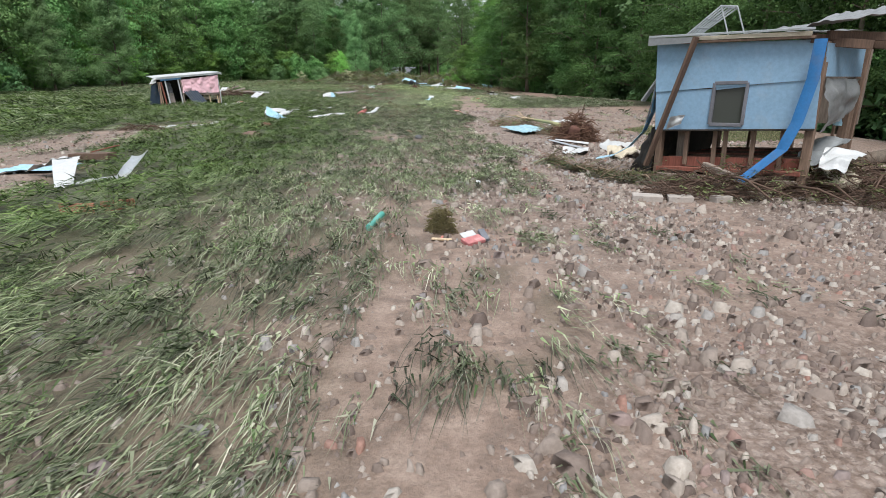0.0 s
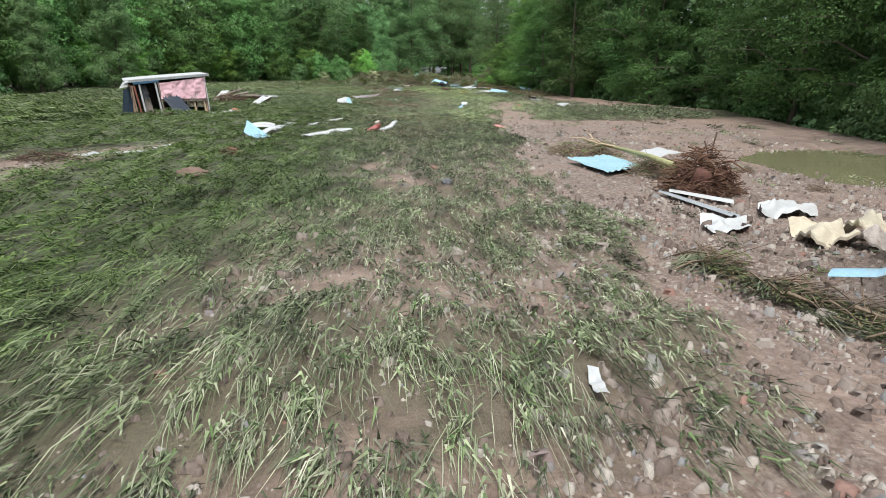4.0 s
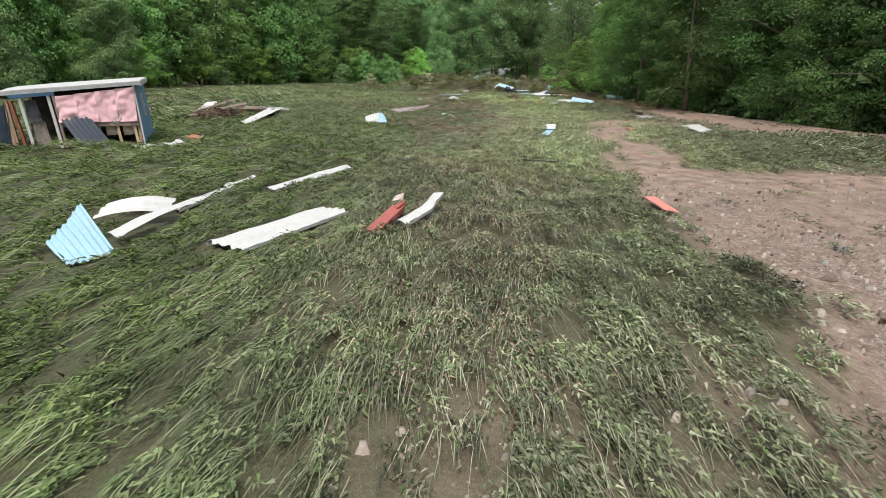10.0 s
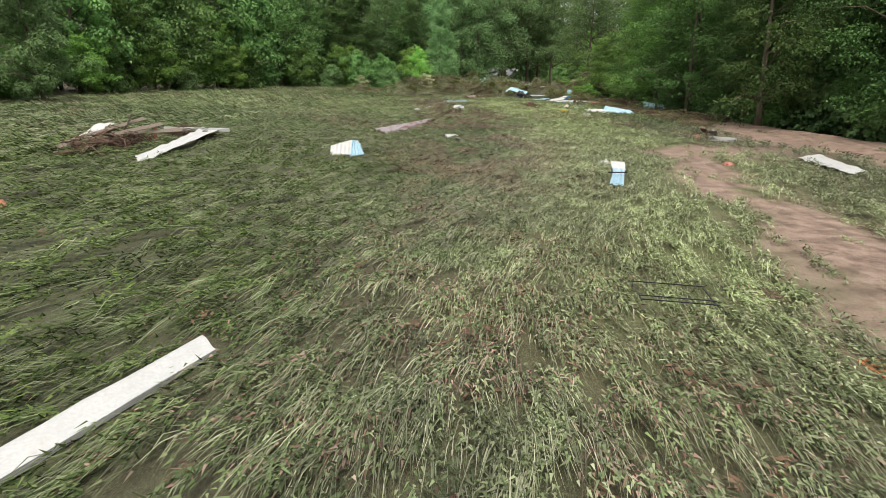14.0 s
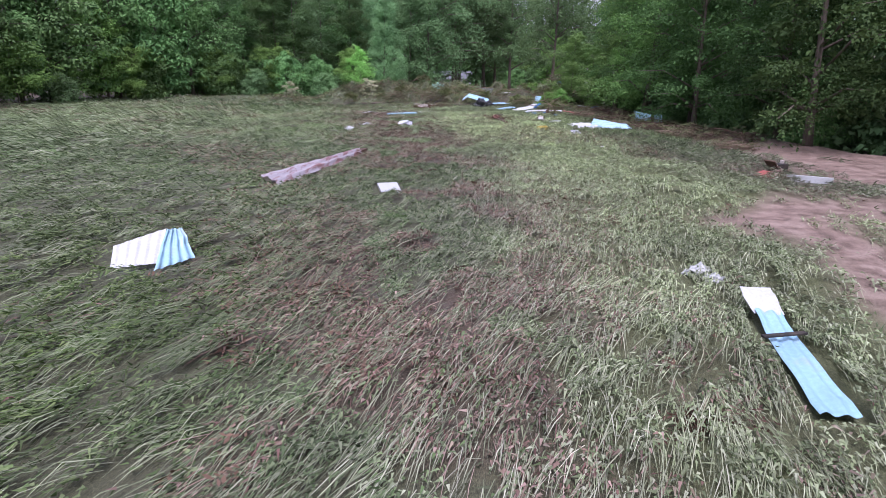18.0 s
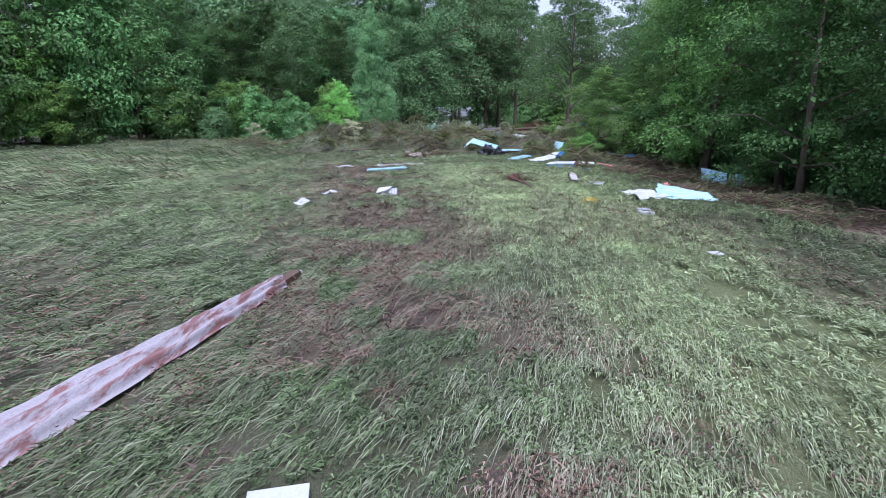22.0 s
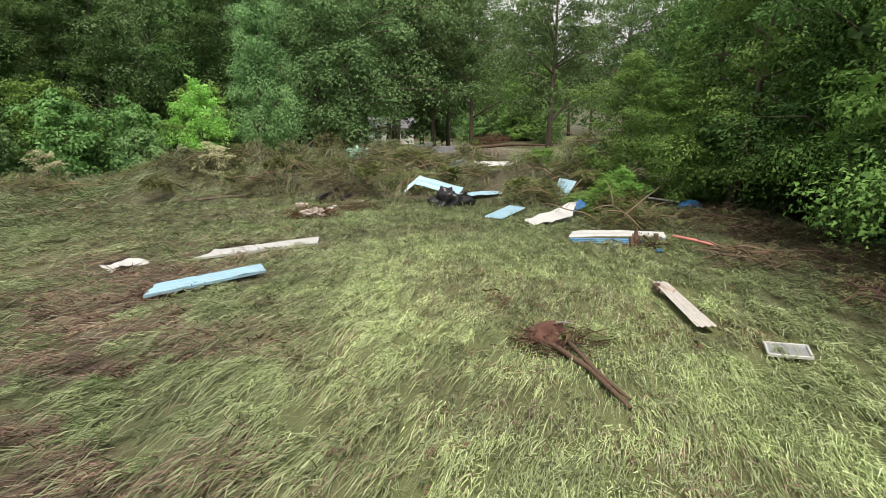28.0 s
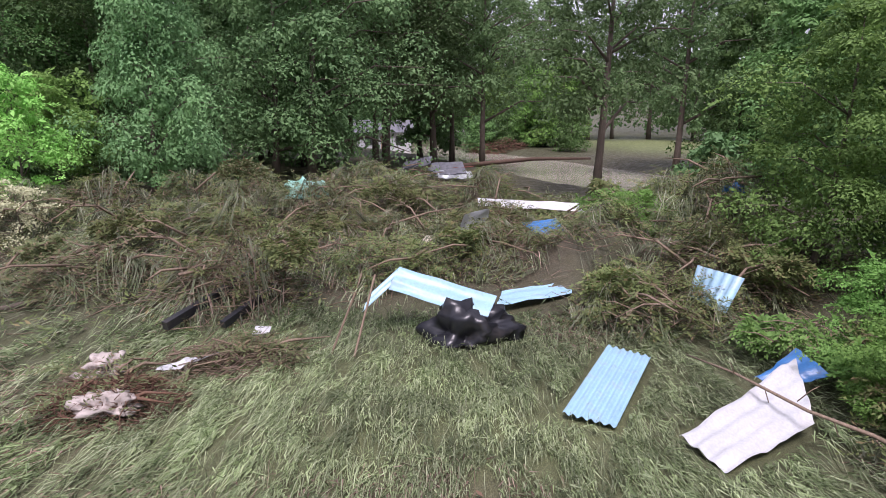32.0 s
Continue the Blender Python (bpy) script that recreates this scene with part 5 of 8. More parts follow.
# right-hand heap by the gravel
sheet("metal_sheet", "aqua corrugated roofing sheet lying on gravel", "metal sheet", (2.35, 24.9, .14), (3.6, 25.2, .2), (4.2, 23.6, .16), (3.02, 22.5, .12), 6, 0.018, M_AQUA, SH, ragged=0.05, crumple=0.03)
sheet("metal_sheet", "white bent steel sheet beside a fallen trunk", "metal sheet", (4.4, 25.2, .25), (5.4, 25.9, .3), (5.7, 24.5, .35), (4.5, 23.9, .25), 0, 0, M_WHITE, SH, sag=0.12, crumple=0.05)
sheet("metal_strip", "long grey metal trim strip on the mud", "metal strip", (3.6, 20.3), (3.78, 20.4), (4.5, 18.4), (4.3, 18.3), 1, 0.03, M_GALV, SH)
# white pieces near the cabin
sheet("metal_sheet", "crumpled white sheet scrap in the mud", "metal sheet", (3.5, 17.3), (3.7, 18.2), (4.5, 18.2), (4.3, 17.5), 0, 0, M_WHITE, SH, crumple=0.16)
sheet("metal_strip", "white metal trim strip on gravel", "metal strip", (3.85, 20.4), (3.95, 20.65), (4.85, 19.6), (4.75, 19.3), 0, 0, M_WHITE, SH, sag=0.04)
sheet("metal_sheet", "white curled roofing scrap on gravel", "metal sheet", (4.9, 18.5), (5.2, 19.3), (6.3, 19.6), (6.1, 18.8), 0, 0, M_WHITE, SH, crumple=0.2, sag=0.1)
sheet("insulation_scrap", "yellowed foam insulation scrap on gravel", "insulation", (4.8, 16.7), (4.9, 17.6), (5.8, 17.7), (5.6, 16.8), 0, 0, M_YELLOW, "foam scraps", crumple=0.25, thick=0.05, lift=0.05)
sheet("insulation_scrap", "yellowed foam insulation scrap on gravel", "insulation", (5.8, 17.2), (5.9, 17.9), (6.5, 17.8), (6.3, 17.1), 0, 0, M_YELLOW, "foam scraps", crumple=0.3, thick=0.05, lift=0.12)
sheet("insulation_scrap", "pale foam insulation scrap on gravel", "insulation", (5.5, 16.6), (5.6, 17.1), (6.3, 17.0), (6.2, 16.5), 0, 0, M_CLOTH, "foam scraps", crumple=0.25, thick=0.04, lift=0.08)
# left wash
sheet("metal_sheet", "torn white sheet folded over a stake", "metal sheet", (-7.7, 11.3, .02), (-7.5, 11.6, .05), (-8.0, 12.8, .5), (-8.45, 12.5, .46), 0, 0, M_WHITE, SH, bow=0.12, crumple=0.08, ragged=0.1)
sheet("metal_sheet", "torn white flap on the wash", "metal sheet", (-8.45, 12.5, .45), (-8.0, 12.8, .49), (-8.75, 13.5, .2), (-9.45, 13.0, .12), 0, 0, M_WHITE, SH, crumple=0.1, ragged=0.3)
sheet("metal_sheet", "sky blue corrugated sheet half in silt", "metal sheet", (-10.4, 13.0), (-10.2, 13.9), (-8.9, 14.3), (-9.0, 13.4), 5, 0.018, M_SKY, SH, crumple=0.06)
sheet("metal_strip", "bent white gutter strip in the grass", "metal strip", (-7.6, 11.4, .1), (-7.5, 11.75, .12), (-6.85, 12.6, .16), (-7.0, 12.2, .12), 0, 0, M_WHITE, SH, sag=-0.08, crumple=0.04)
sheet("metal_strip", "bent white gutter end in the grass", "metal strip", (-7.0, 12.2, .12), (-6.85, 12.6, .16), (-7.0, 13.9, .55), (-7.3, 13.6, .4), 0, 0, M_GALV, SH, sag=-0.08, crumple=0.04)
sheet("metal_strip", "long white strip half buried in grass", "metal strip", (-11.3, 23.4), (-11.2, 23.8), (-10.0, 24.9), (-10.1, 24.5), 0, 0, M_WHITE, SH, crumple=0.08)
sheet("metal_strip", "white metal strip end half buried in grass", "metal strip", (-10.1, 25.2), (-9.9, 25.1), (-9.75, 26.7), (-10.0, 26.8), 0, 0, M_WHITE, SH, crumple=0.08)
for p, q in (((-6.45, 9.5), (-5.95, 9.65)), ((-5.9, 9.75), (-5.5, 10.1))):
    plank("brick_slab", "broken red clay slab in the grass", "brick slab", p, q, 0.22, 0.07, M_BRICK, "red slabs", twist=90)
plank("board", "dark wet board lying behind a torn sheet", "board", (-9.7, 15.2, .12), (-8.5, 14.9, .2), 0.32, 0.16, M_ROOT)
plank("board", "thin brown lath leaning on a dark board", "board", (-9.4, 15.5, .2), (-8.5, 15.3, .42), 0.06, 0.03, M_WOOD_RED)
# meadow sheets
sheet("metal_sheet", "sky blue corrugated sheet standing in the grass", "metal sheet", (-8.75, 29.1, .22), (-9.0, 30.15, .56), (-7.85, 29.35, .08), (-8.14, 28.75, .05), 7, 0.02, M_SKY, SH, crumple=0.03, ragged=0.03)
sheet("metal_sheet", "curved white metal trough on grass", "metal sheet", (-9.3, 30.7, .15), (-9.4, 31.2, .3), (-8.5, 31.9, .3), (-8.38, 31.4, .14), 2, 0.03, M_WHITE, SH, bow=0.1)
sheet("metal_sheet", "white bent strip on flattened grass", "metal sheet", (-8.5, 30.0, .14), (-8.15, 29.85, .14), (-8.22, 32.0, .2), (-8.42, 32.1, .2), 1, 0.02, M_WHITE, SH, bow=0.06, crumple=0.03)
sheet("metal_sheet", "long white ribbed steel panel on grass", "metal sheet", (-6.95, 30.2), (-6.15, 29.9), (-5.38, 32.6), (-5.98, 32.85), 4, 0.022, M_WHITE, SH, crumple=0.03, ragged=0.04, lip=0.05)
sheet("metal_strip", "long white steel plank on grass", "metal strip", (-7.88, 34.3), (-7.52, 34.1), (-6.8, 37.5), (-7.1, 37.75), 1, 0.02, M_WHITE, SH, crumple=0.02, lip=0.05)
sheet("metal_strip", "narrow white strip on grass", "metal strip", (-8.85, 32.2), (-8.6, 32.1), (-8.55, 35.3), (-8.72, 35.5), 0, 0, M_WHITE, SH, crumple=0.08, lip=0.05)
sheet("metal_strip", "bent white metal flashing on grass", "metal strip", (-4.3, 31.8, .12), (-4.05, 31.7, .12), (-3.75, 32.6, .22), (-3.98, 32.75, .2), 0, 0, M_WHITE, SH, sag=0.05, crumple=0.03, lip=0.05)
sheet("metal_strip", "upturned end of white metal flashing", "metal strip", (-3.98, 32.75, .2), (-3.75, 32.6, .22), (-3.62, 33.2, .42), (-3.84, 33.36, .36), 0, 0, M_WHITE, SH, crumple=0.04, lip=0.05)
channel = base("steel_channel", pose(-4.38, 31.75, .1, 3, 0, -4), "bent red painted steel channel with a torn pale end on grass", "steel channel")
part("web", box_bm(.2, 1.5, .03, pose(-.05, 0, .1, 0, 18)), M_RED, channel)
part("flange", box_bm(.03, 1.5, .14, pose(.06, 0, .07, 0, 8)), M_RED, channel)
part("flange", box_bm(.03, 1.3, .12, pose(-.15, .05, .02, 0, 12)), M_RED, channel)
part("bent_end", box_bm(.1, .3, .1, pose(-.02, .76, .11, 10, 0, -14)), M_RED, channel)
v, f = sheet_mesh("torn_end", (-.16, .74, .18), (.02, .82, .22), (.0, 1.0, .3), (-.18, .95, .26), 0, 0, M_CLOTH, crumple=0.06, ragged=0.1)
mesh_ob("torn_end", v, f, M_CLOTH, channel, True)["label"] = "torn pale end"
part("foot_plate", box_bm(.22, .14, .1, pose(0, -.8, .03, 10, 0, 12), 0.02), M_BLACK, channel, "black end plate")
sheet("plank", "coral red plank half sunk in mud", "plank", (.55, 35.2, .12), (.8, 35.25, .12), (1.02, 33.9, .1), (.78, 33.85, .1), 0, 0, M_CORAL, thick=0.025, crumple=0.01)
sheet("metal_sheet", "white roofing sheet on flattened grass", "metal sheet", (5.9, 55.4), (6.1, 52.0), (6.9, 52.5), (7.1, 56.6), 3, 0.02, M_WHITE, SH, crumple=0.06)
sheet("metal_sheet", "white sheet folded into a ridge on grass", "metal sheet", (-10.4, 51.3, .06), (-9.78, 51.6, .08), (-9.86, 52.07, .52), (-10.46, 51.55, .35), 5, 0.008, M_WHITE, SH, crumple=0.012, ragged=0.03)
sheet("metal_sheet", "sky blue corrugated flank of a folded sheet", "metal sheet", (-9.86, 52.07, .5), (-9.74, 52.32, .47), (-9.42, 52.05, .04), (-9.74, 51.35, .03), 4, 0.022, M_SKY, SH, crumple=0.06, ragged=0.08)
strip = sheet("metal_strip", "sky blue roofing strip with a curled white end", "metal strip", (-1.62, 48.05), (-1.25, 48.05), (-.92, 50.3), (-1.25, 50.3), 2, 0.02, M_SKY, SH, crumple=0.05, curl=0.06)
v, f = sheet_mesh("white_end", (-1.27, 50.25, .16), (-.9, 50.25, .16), (-.88, 50.75, .34), (-1.3, 50.7, .36), 0, 0, M_WHITE, crumple=0.04)
mesh_ob("white_end", [p - strip.location for p in v], f, M_WHITE, strip)["label"] = "curled white end"
part("dark_band", between(Vector((-1.5, 49.5, .2)) - strip.location, Vector((-.95, 49.65, .2)) - strip.location, .06, .03), M_DARK, strip, "dark band")
sheet("metal_sheet", "long rust-stained roofing sheet on grass", "metal sheet", (-10.95, 58.7, .2), (-10.25, 58.5, .02), (-9.3, 64.9, .06), (-9.6, 65.2, .16), 3, 0.03, M_RUST, SH, sag=0.09, crumple=0.04, nv=26, square=True, ragged=0.02)
plank("beam", "dark broken wood under the end of a rusty sheet", "beam", (-9.55, 64.6, .08), (-9.35, 65.6, .12), 0.22, 0.14, M_ROOT)
plank("metal_strip", "thin grey metal tip sticking out of a rusty sheet", "metal strip", (-9.5, 65.1, .12), (-9.3, 65.8, .12), 0.03, 0.05, M_GALV)
sheet("board", "white painted board with dark streaks on grass", "board", (-7.3, 57.6), (-6.78, 57.65), (-7.1, 58.95), (-7.62, 58.78), 0, 0, M_WHITE, thick=0.02, lip=0.05)
sheet("sign_board", "small pale sign board on brown grass", "sign board", (-9.6, 77.1, .05), (-8.95, 77.0, .05), (-8.95, 77.25, .28), (-9.6, 77.35, .28), 6, 0.01, M_LAV, thick=0.015)
sheet("board", "small white board tipped over a pale tray", "board", (-9.75, 76.95, .12), (-9.7, 77.2, .3), (-9.15, 77.3, .36), (-9.3, 77.05, .26), 0, 0, M_WHITE, crumple=0.02, thick=0.01)
for p in (((-12.3, 74.4), (-11.9, 73.9), (-11.7, 75.0), (-12.2, 75.2)), ((-11.9, 76.4), (-11.6, 76.3), (-11.3, 77.0), (-11.6, 77.2)), ((-13.9, 86.8), (-13.5, 86.5), (-12.9, 87.3), (-13.4, 87.6))):
    sheet("metal_sheet", "white scrap of sheet metal in grass", "metal sheet", *p, 0, 0, M_WHITE, SH, crumple=0.12)
sheet("metal_strip", "long white steel panel on flattened grass", "metal strip", (-12.0, 87.7), (-11.8, 88.7), (-9.3, 90.6), (-9.15, 89.6), 0, 0, M_WHITE, SH, crumple=0.04, ragged=0.04, lip=0.05)
sheet("metal_strip", "pale blue steel panel on flattened grass", "metal strip", (-11.55, 84.1, .22), (-11.7, 84.9, .22), (-10.0, 86.7, .2), (-9.7, 86.1, .2), 4, 0.022, M_SKY, SH, crumple=0.03, ragged=0.04, lip=0.05)
# right side by the trees
sheet("metal_sheet", "white curled sheet on the wrack", "metal sheet", (0.0, 78.4, .2), (.6, 77.0, .1), (1.7, 77.55, .14), (1.2, 78.4, .3), 0, 0, M_WHITE, SH, crumple=0.13, sag=0.06, nv=14)
sheet("metal_sheet", "sky blue corrugated sheet over the wrack", "metal sheet", (1.5, 78.5, .55), (1.2, 77.5, .12), (3.5, 77.0, .1), (3.3, 77.75, .3), 6, 0.022, M_SKY, SH, crumple=0.06, ragged=0.06)
sheet("metal_sheet", "sky blue sheet standing in brush", "metal sheet", (5.2, 83.8, .1), (5.9, 82.4, .1), (5.9, 82.6, .6), (5.2, 84.0, .7), 5, 0.02, M_SKY, SH, crumple=0.05)
sheet("metal_sheet", "small sky blue sheet standing in brush", "metal sheet", (6.0, 82.0, .1), (6.5, 82.0, .1), (6.5, 82.2, .6), (6.0, 82.2, .6), 3, 0.02, M_SKY, SH)
kit = base("plastic_box", pose(-.14, 73.72, z_at(-.14, 73.72) + .05, -3, 4, 3), "white plastic box with a dark slot lying in grass", "box")
part("body", box_bm(.46, .4, .14, pose(0, 0, .07), 0.02), M_WHITE, kit)
part("slot", box_bm(.36, .16, .02, pose(.01, .02, .145), 0.004), M_BLACK, kit, "dark slot")
part("lid", box_bm(.44, .1, .05, pose(-.02, .19, .165, 20), 0.01), M_LAV, kit, "grey lid edge")
sheet("metal_sheet", "small white scrap on grass", "metal sheet", (0, 68.7), (.15, 68.4), (.4, 68.5), (.3, 68.8), 0, 0, M_WHITE, SH)
sheet("board", "weathered white ribbed panel on grass", "board", (-1.33, 82.45, .16), (-.96, 82.5, .16), (-.75, 85.2, .18), (-1.06, 85.2, .18), 3, 0.014, M_BOARDGREY, SH, crumple=0.004)
sheet("metal_sheet", "blue ribbed steel panel folded under a white flange", "metal sheet", (-1.65, 89.88, .04), (-1.75, 90.0, .15), (1.0, 89.58, .22), (.86, 89.33, .05), 3, 0.018, M_MIDBLUE, SH)
sheet("metal_sheet", "white flange of a folded steel panel", "metal sheet", (-1.76, 90.0, .16), (-1.52, 90.55, .25), (1.1, 89.98, .32), (1.02, 89.58, .23), 1, 0.02, M_WHITE, SH, bow=0.05, crumple=0.02)
# the wrack line
sheet("metal_sheet", "sky blue corrugated sheet lying in tall grass", "metal sheet", (-3.95, 93.85, .12), (-3.32, 93.5, .1), (-2.12, 95.5, .2), (-2.7, 95.95, .22), 6, 0.022, M_SKY, SH)
sheet("metal_sheet", "creased white ribbed sheet leaning on brush", "metal sheet", (-2.6, 93.25, .1), (-2.3, 92.6, .06), (-.85, 93.3, .25), (-.4, 94.5, .6), 3, 0.025, M_WHITE, SH, crumple=0.08)
sheet("metal_sheet", "deep blue sheet under brush", "metal sheet", (-.85, 94.7, .2), (-.6, 94.3, .2), (-.05, 94.2, .5), (-.2, 94.8, .62), 2, 0.025, M_BLUE, SH, crumple=0.08)
sheet("metal_sheet", "sky blue corrugated sheet standing in brush", "metal sheet", (-.52, 97.8, .5), (-.2, 96.9, .45), (.25, 97.2, 1.05), (-.3, 98.0, 1.1), 5, 0.022, M_SKY, SH)
sheet("metal_sheet", "long sky blue sheet folded over the wrack", "metal sheet", (-6.3, 97.3, 1.25), (-6.5, 96.9, .95), (-4.75, 96.3, .55), (-4.5, 96.9, .8), 2, 0.02, M_SKY, SH, crumple=0.04)
sheet("metal_sheet", "bent end of a sky blue sheet", "metal sheet", (-6.3, 97.3, 1.25), (-6.5, 96.9, .95), (-6.95, 96.6, .6), (-6.8, 97.0, .85), 2, 0.02, M_SKY, SH)
sheet("metal_sheet", "pale blue sheet lying on the wrack", "metal sheet", (-4.4, 97.7, .35), (-4.2, 98.5, .4), (-2.6, 99.1, .45), (-2.7, 98.5, .35), 2, 0.02, M_SKY, SH, crumple=0.05)
sheet("metal_strip", "long white steel panel lying across brush", "metal strip", (-4.0, 107.0, .9), (-4.0, 107.3, 1.15), (.2, 106.2, 1.1), (.2, 106.0, .85), 0, 0, M_WHITE, SH, crumple=0.06)
sheet("metal_sheet", "deep sky blue corrugated sheet on brush", "metal sheet", (-2.9, 104.3, .8), (-2.5, 103.2, .6), (-1.7, 103.4, .75), (-1.8, 104.5, .9), 5, 0.02, M_BLUE, SH)
sheet("metal_sheet", "grey bent steel frame on brush", "metal sheet", (-5.0, 101.6, .9), (-4.85, 101.7, 1.5), (-4.1, 102.2, 1.6), (-4.15, 102.2, 1.3), 0, 0, M_GALV, SH, crumple=0.05)


# ---- brush, roots and wrack ----
def twigs(rng, p0, direction, length, radius):
    """Bent three-sided twigs from arrays: starts, unit directions, lengths, radii."""
    n = len(p0)
    side = np.cross(direction, rng.normal(0, 1, (n, 3)))
    side /= np.linalg.norm(side, axis=1)[:, None] + 1e-6
    up = np.cross(direction, side)
    L = length[:, None]
    mid = p0 + direction * L * 0.5 + side * L * rng.normal(0, 0.1, (n, 1))
    end = p0 + direction * L + side * L * rng.normal(0, 0.12, (n, 1))
    rows = []
    for c, f in ((p0, 1.0), (mid, 0.75), (end, 0.3)):
        for k in range(3):
            a = 2.094 * k
            rows.append(c + (side * math.cos(a) + up * math.sin(a)) * (radius * f)[:, None])
    v = np.stack(rows, 1).reshape(-1, 3)
    tri = []
    for s in (0, 3):
        for k in range(3):
            a, b = s + k, s + (k + 1) % 3
            tri += [(a, b, b + 3), (a, b + 3, a + 3)]
    t = (np.arange(n)[:, None, None] * 9 + np.array(tri)[None]).reshape(-1, 3)
    return v, t


def heap_z(x, y, cx, cy, rx, ry, h):
    return h * np.clip(1 - ((x - cx) / rx) ** 2 - ((y - cy) / ry) ** 2, 0, 1) ** 0.7


def brush(name, label, category, cx, cy, rx, ry, h, n_twig, n_leaf, seed, twig=M_TWIG, leaf=M_BRUSH, long=0.9, thin=0.009, lean=None, size=0.1, branches=3, group=""):
    """A heap of tangled twigs with leaves and a few thicker branches."""
    rng = np.random.default_rng(seed)
    e = base(name, Matrix.Translation((cx, cy, z_at(cx, cy))), label, category, group)
    a, r = rng.uniform(0, 6.283, n_twig), np.sqrt(rng.random(n_twig))
    x, y = rx * r * np.cos(a), ry * r * np.sin(a)
    g = height(x + cx, y + cy) - z_at(cx, cy)
    z = g + heap_z(x, y, 0, 0, rx, ry, h) * rng.uniform(0.15, 1.0, n_twig)
    ang = rng.uniform(0, 6.283, n_twig) if lean is None else rng.normal(lean, 0.6, n_twig)
    d = np.stack([np.cos(ang), np.sin(ang), rng.normal(0.12, 0.3, n_twig)], 1)
    d /= np.linalg.norm(d, axis=1)[:, None]
    ln = long * rng.uniform(0.3, 1.1, n_twig)
    p = np.stack([x, y, z], 1) - d * ln[:, None] * 0.5
    p[:, 2] = np.maximum(p[:, 2], g + 0.01)
    v, t = twigs(rng, p, d, ln, thin * rng.uniform(0.5, 1.8, n_twig))
    new("twig_tangle", fast_mesh("twig_tangle", v, t, twig)).parent = e
    for k in range(branches):
        b = rng.uniform(0, 6.283) if lean is None else rng.normal(lean, 0.8)
        l = rng.uniform(0.6, 1.1) * max(rx, ry)
        s = Vector((rng.uniform(-0.5, 0.5) * rx, rng.uniform(-0.5, 0.5) * ry, h * rng.uniform(0.3, 0.7)))
        q = s + Vector((math.cos(b) * l, math.sin(b) * l, rng.uniform(-0.3, 0.5) * h))
        m = s.lerp(q, 0.5) + Vector((rng.normal(0, 0.1), rng.normal(0, 0.1), 0.1))
        tv, tf = tube([s, m, q], [0.035, 0.025, 0.01], 6)
        mesh_ob("branch", tv, tf, twig, e, True)
    if n_leaf:
        k = max(3, n_leaf // 3)
        a, r = rng.uniform(0, 6.283, k), np.sqrt(rng.random(k))
        x, y = rx * r * np.cos(a), ry * r * np.sin(a)
        z = height(x + cx, y + cy) - z_at(cx, cy) + heap_z(x, y, 0, 0, rx, ry, h) * rng.uniform(0.6, 1.05, k) + 0.05
        f = rng.uniform(0, 6.283, k) if lean is None else rng.normal(lean, 0.7, k)
        out = np.stack([np.cos(f), np.sin(f), rng.normal(0.1, 0.3, k)], 1)
        v, t = sprays(rng, np.stack([x, y, z], 1), out, 0.55, 16, size, 0.25, 0.3)
        new("foliage", fast_mesh("foliage", v, t, leaf)).parent = e
    return e


def hay(parent, cx, cy, rx, ry, h, count, seed, long=0.8, green=0.5, lean=-0.9):
    """Long matted grass draped over a heap, following its shape."""
    rng = np.random.default_rng(seed)
    a, r = rng.uniform(0, 6.283, count), np.sqrt(rng.random(count)) * 1.02
    x, y = rx * r * np.cos(a), ry * r * np.sin(a)
    way = lean + 4.5 * (lattice(x + cx, y + cy, 0.8, 91) - 0.5) + rng.normal(0, 0.4, count)
    ux, uy = np.cos(way), np.sin(way)
    ln, w = long * rng.uniform(0.35, 1.2, count), rng.uniform(0.005, 0.013, count)
    z0, rows = z_at(cx, cy), []
    hang = rng.uniform(0.0, 0.09, count) + 0.2 * h * lattice(x + cx, y + cy, 0.4, 92)
    for f, wd in ((0.0, 0.7), (0.33, 1.0), (0.67, 0.8), (1.0, 0.0)):
        px, py = x + ux * ln * (f - 0.4), y + uy * ln * (f - 0.4)
        pz = height(px + cx, py + cy) - z0 + h * np.clip(1 - (px / rx) ** 2 - (py / ry) ** 2, 0, 1) ** 1.3 * (0.25 + 1.3 * lattice(px + cx, py + cy, 0.55, 93)) + hang * (1 - 0.6 * f) + 0.01
        if wd:
            rows.append(np.stack([px - uy * w * wd, py + ux * w * wd, pz], 1))
            rows.append(np.stack([px + uy * w * wd, py - ux * w * wd, pz + 0.4 * w], 1))
        else:
            rows.append(np.stack([px, py, pz], 1))
    v = np.stack(rows, 1).reshape(-1, 3)
    i = np.arange(count)[:, None] * 7
    t = np.concatenate([i + np.array(k)[None] for k in ((0, 1, 3), (0, 3, 2), (2, 3, 5), (2, 5, 4), (4, 5, 6))])
    tuft = lattice(x + cx, y + cy, 0.45, 94)
    data = {"tone": np.clip(0.0 + 0.68 * tuft + rng.normal(0, 0.12, count), 0.03, 1.1), "dry": (rng.random(count) > green + 0.5 * (tuft - 0.5)) * 0.75, "silt": rng.uniform(0.2, 0.8, count), "pale": 0.06 * rng.random(count), "lush": rng.uniform(0.3, 0.9, count)}
    new("matted_grass", fast_mesh("matted_grass", v, t, M_GRASS, {k: np.repeat(q, 7) for k, q in data.items()})).parent = parent


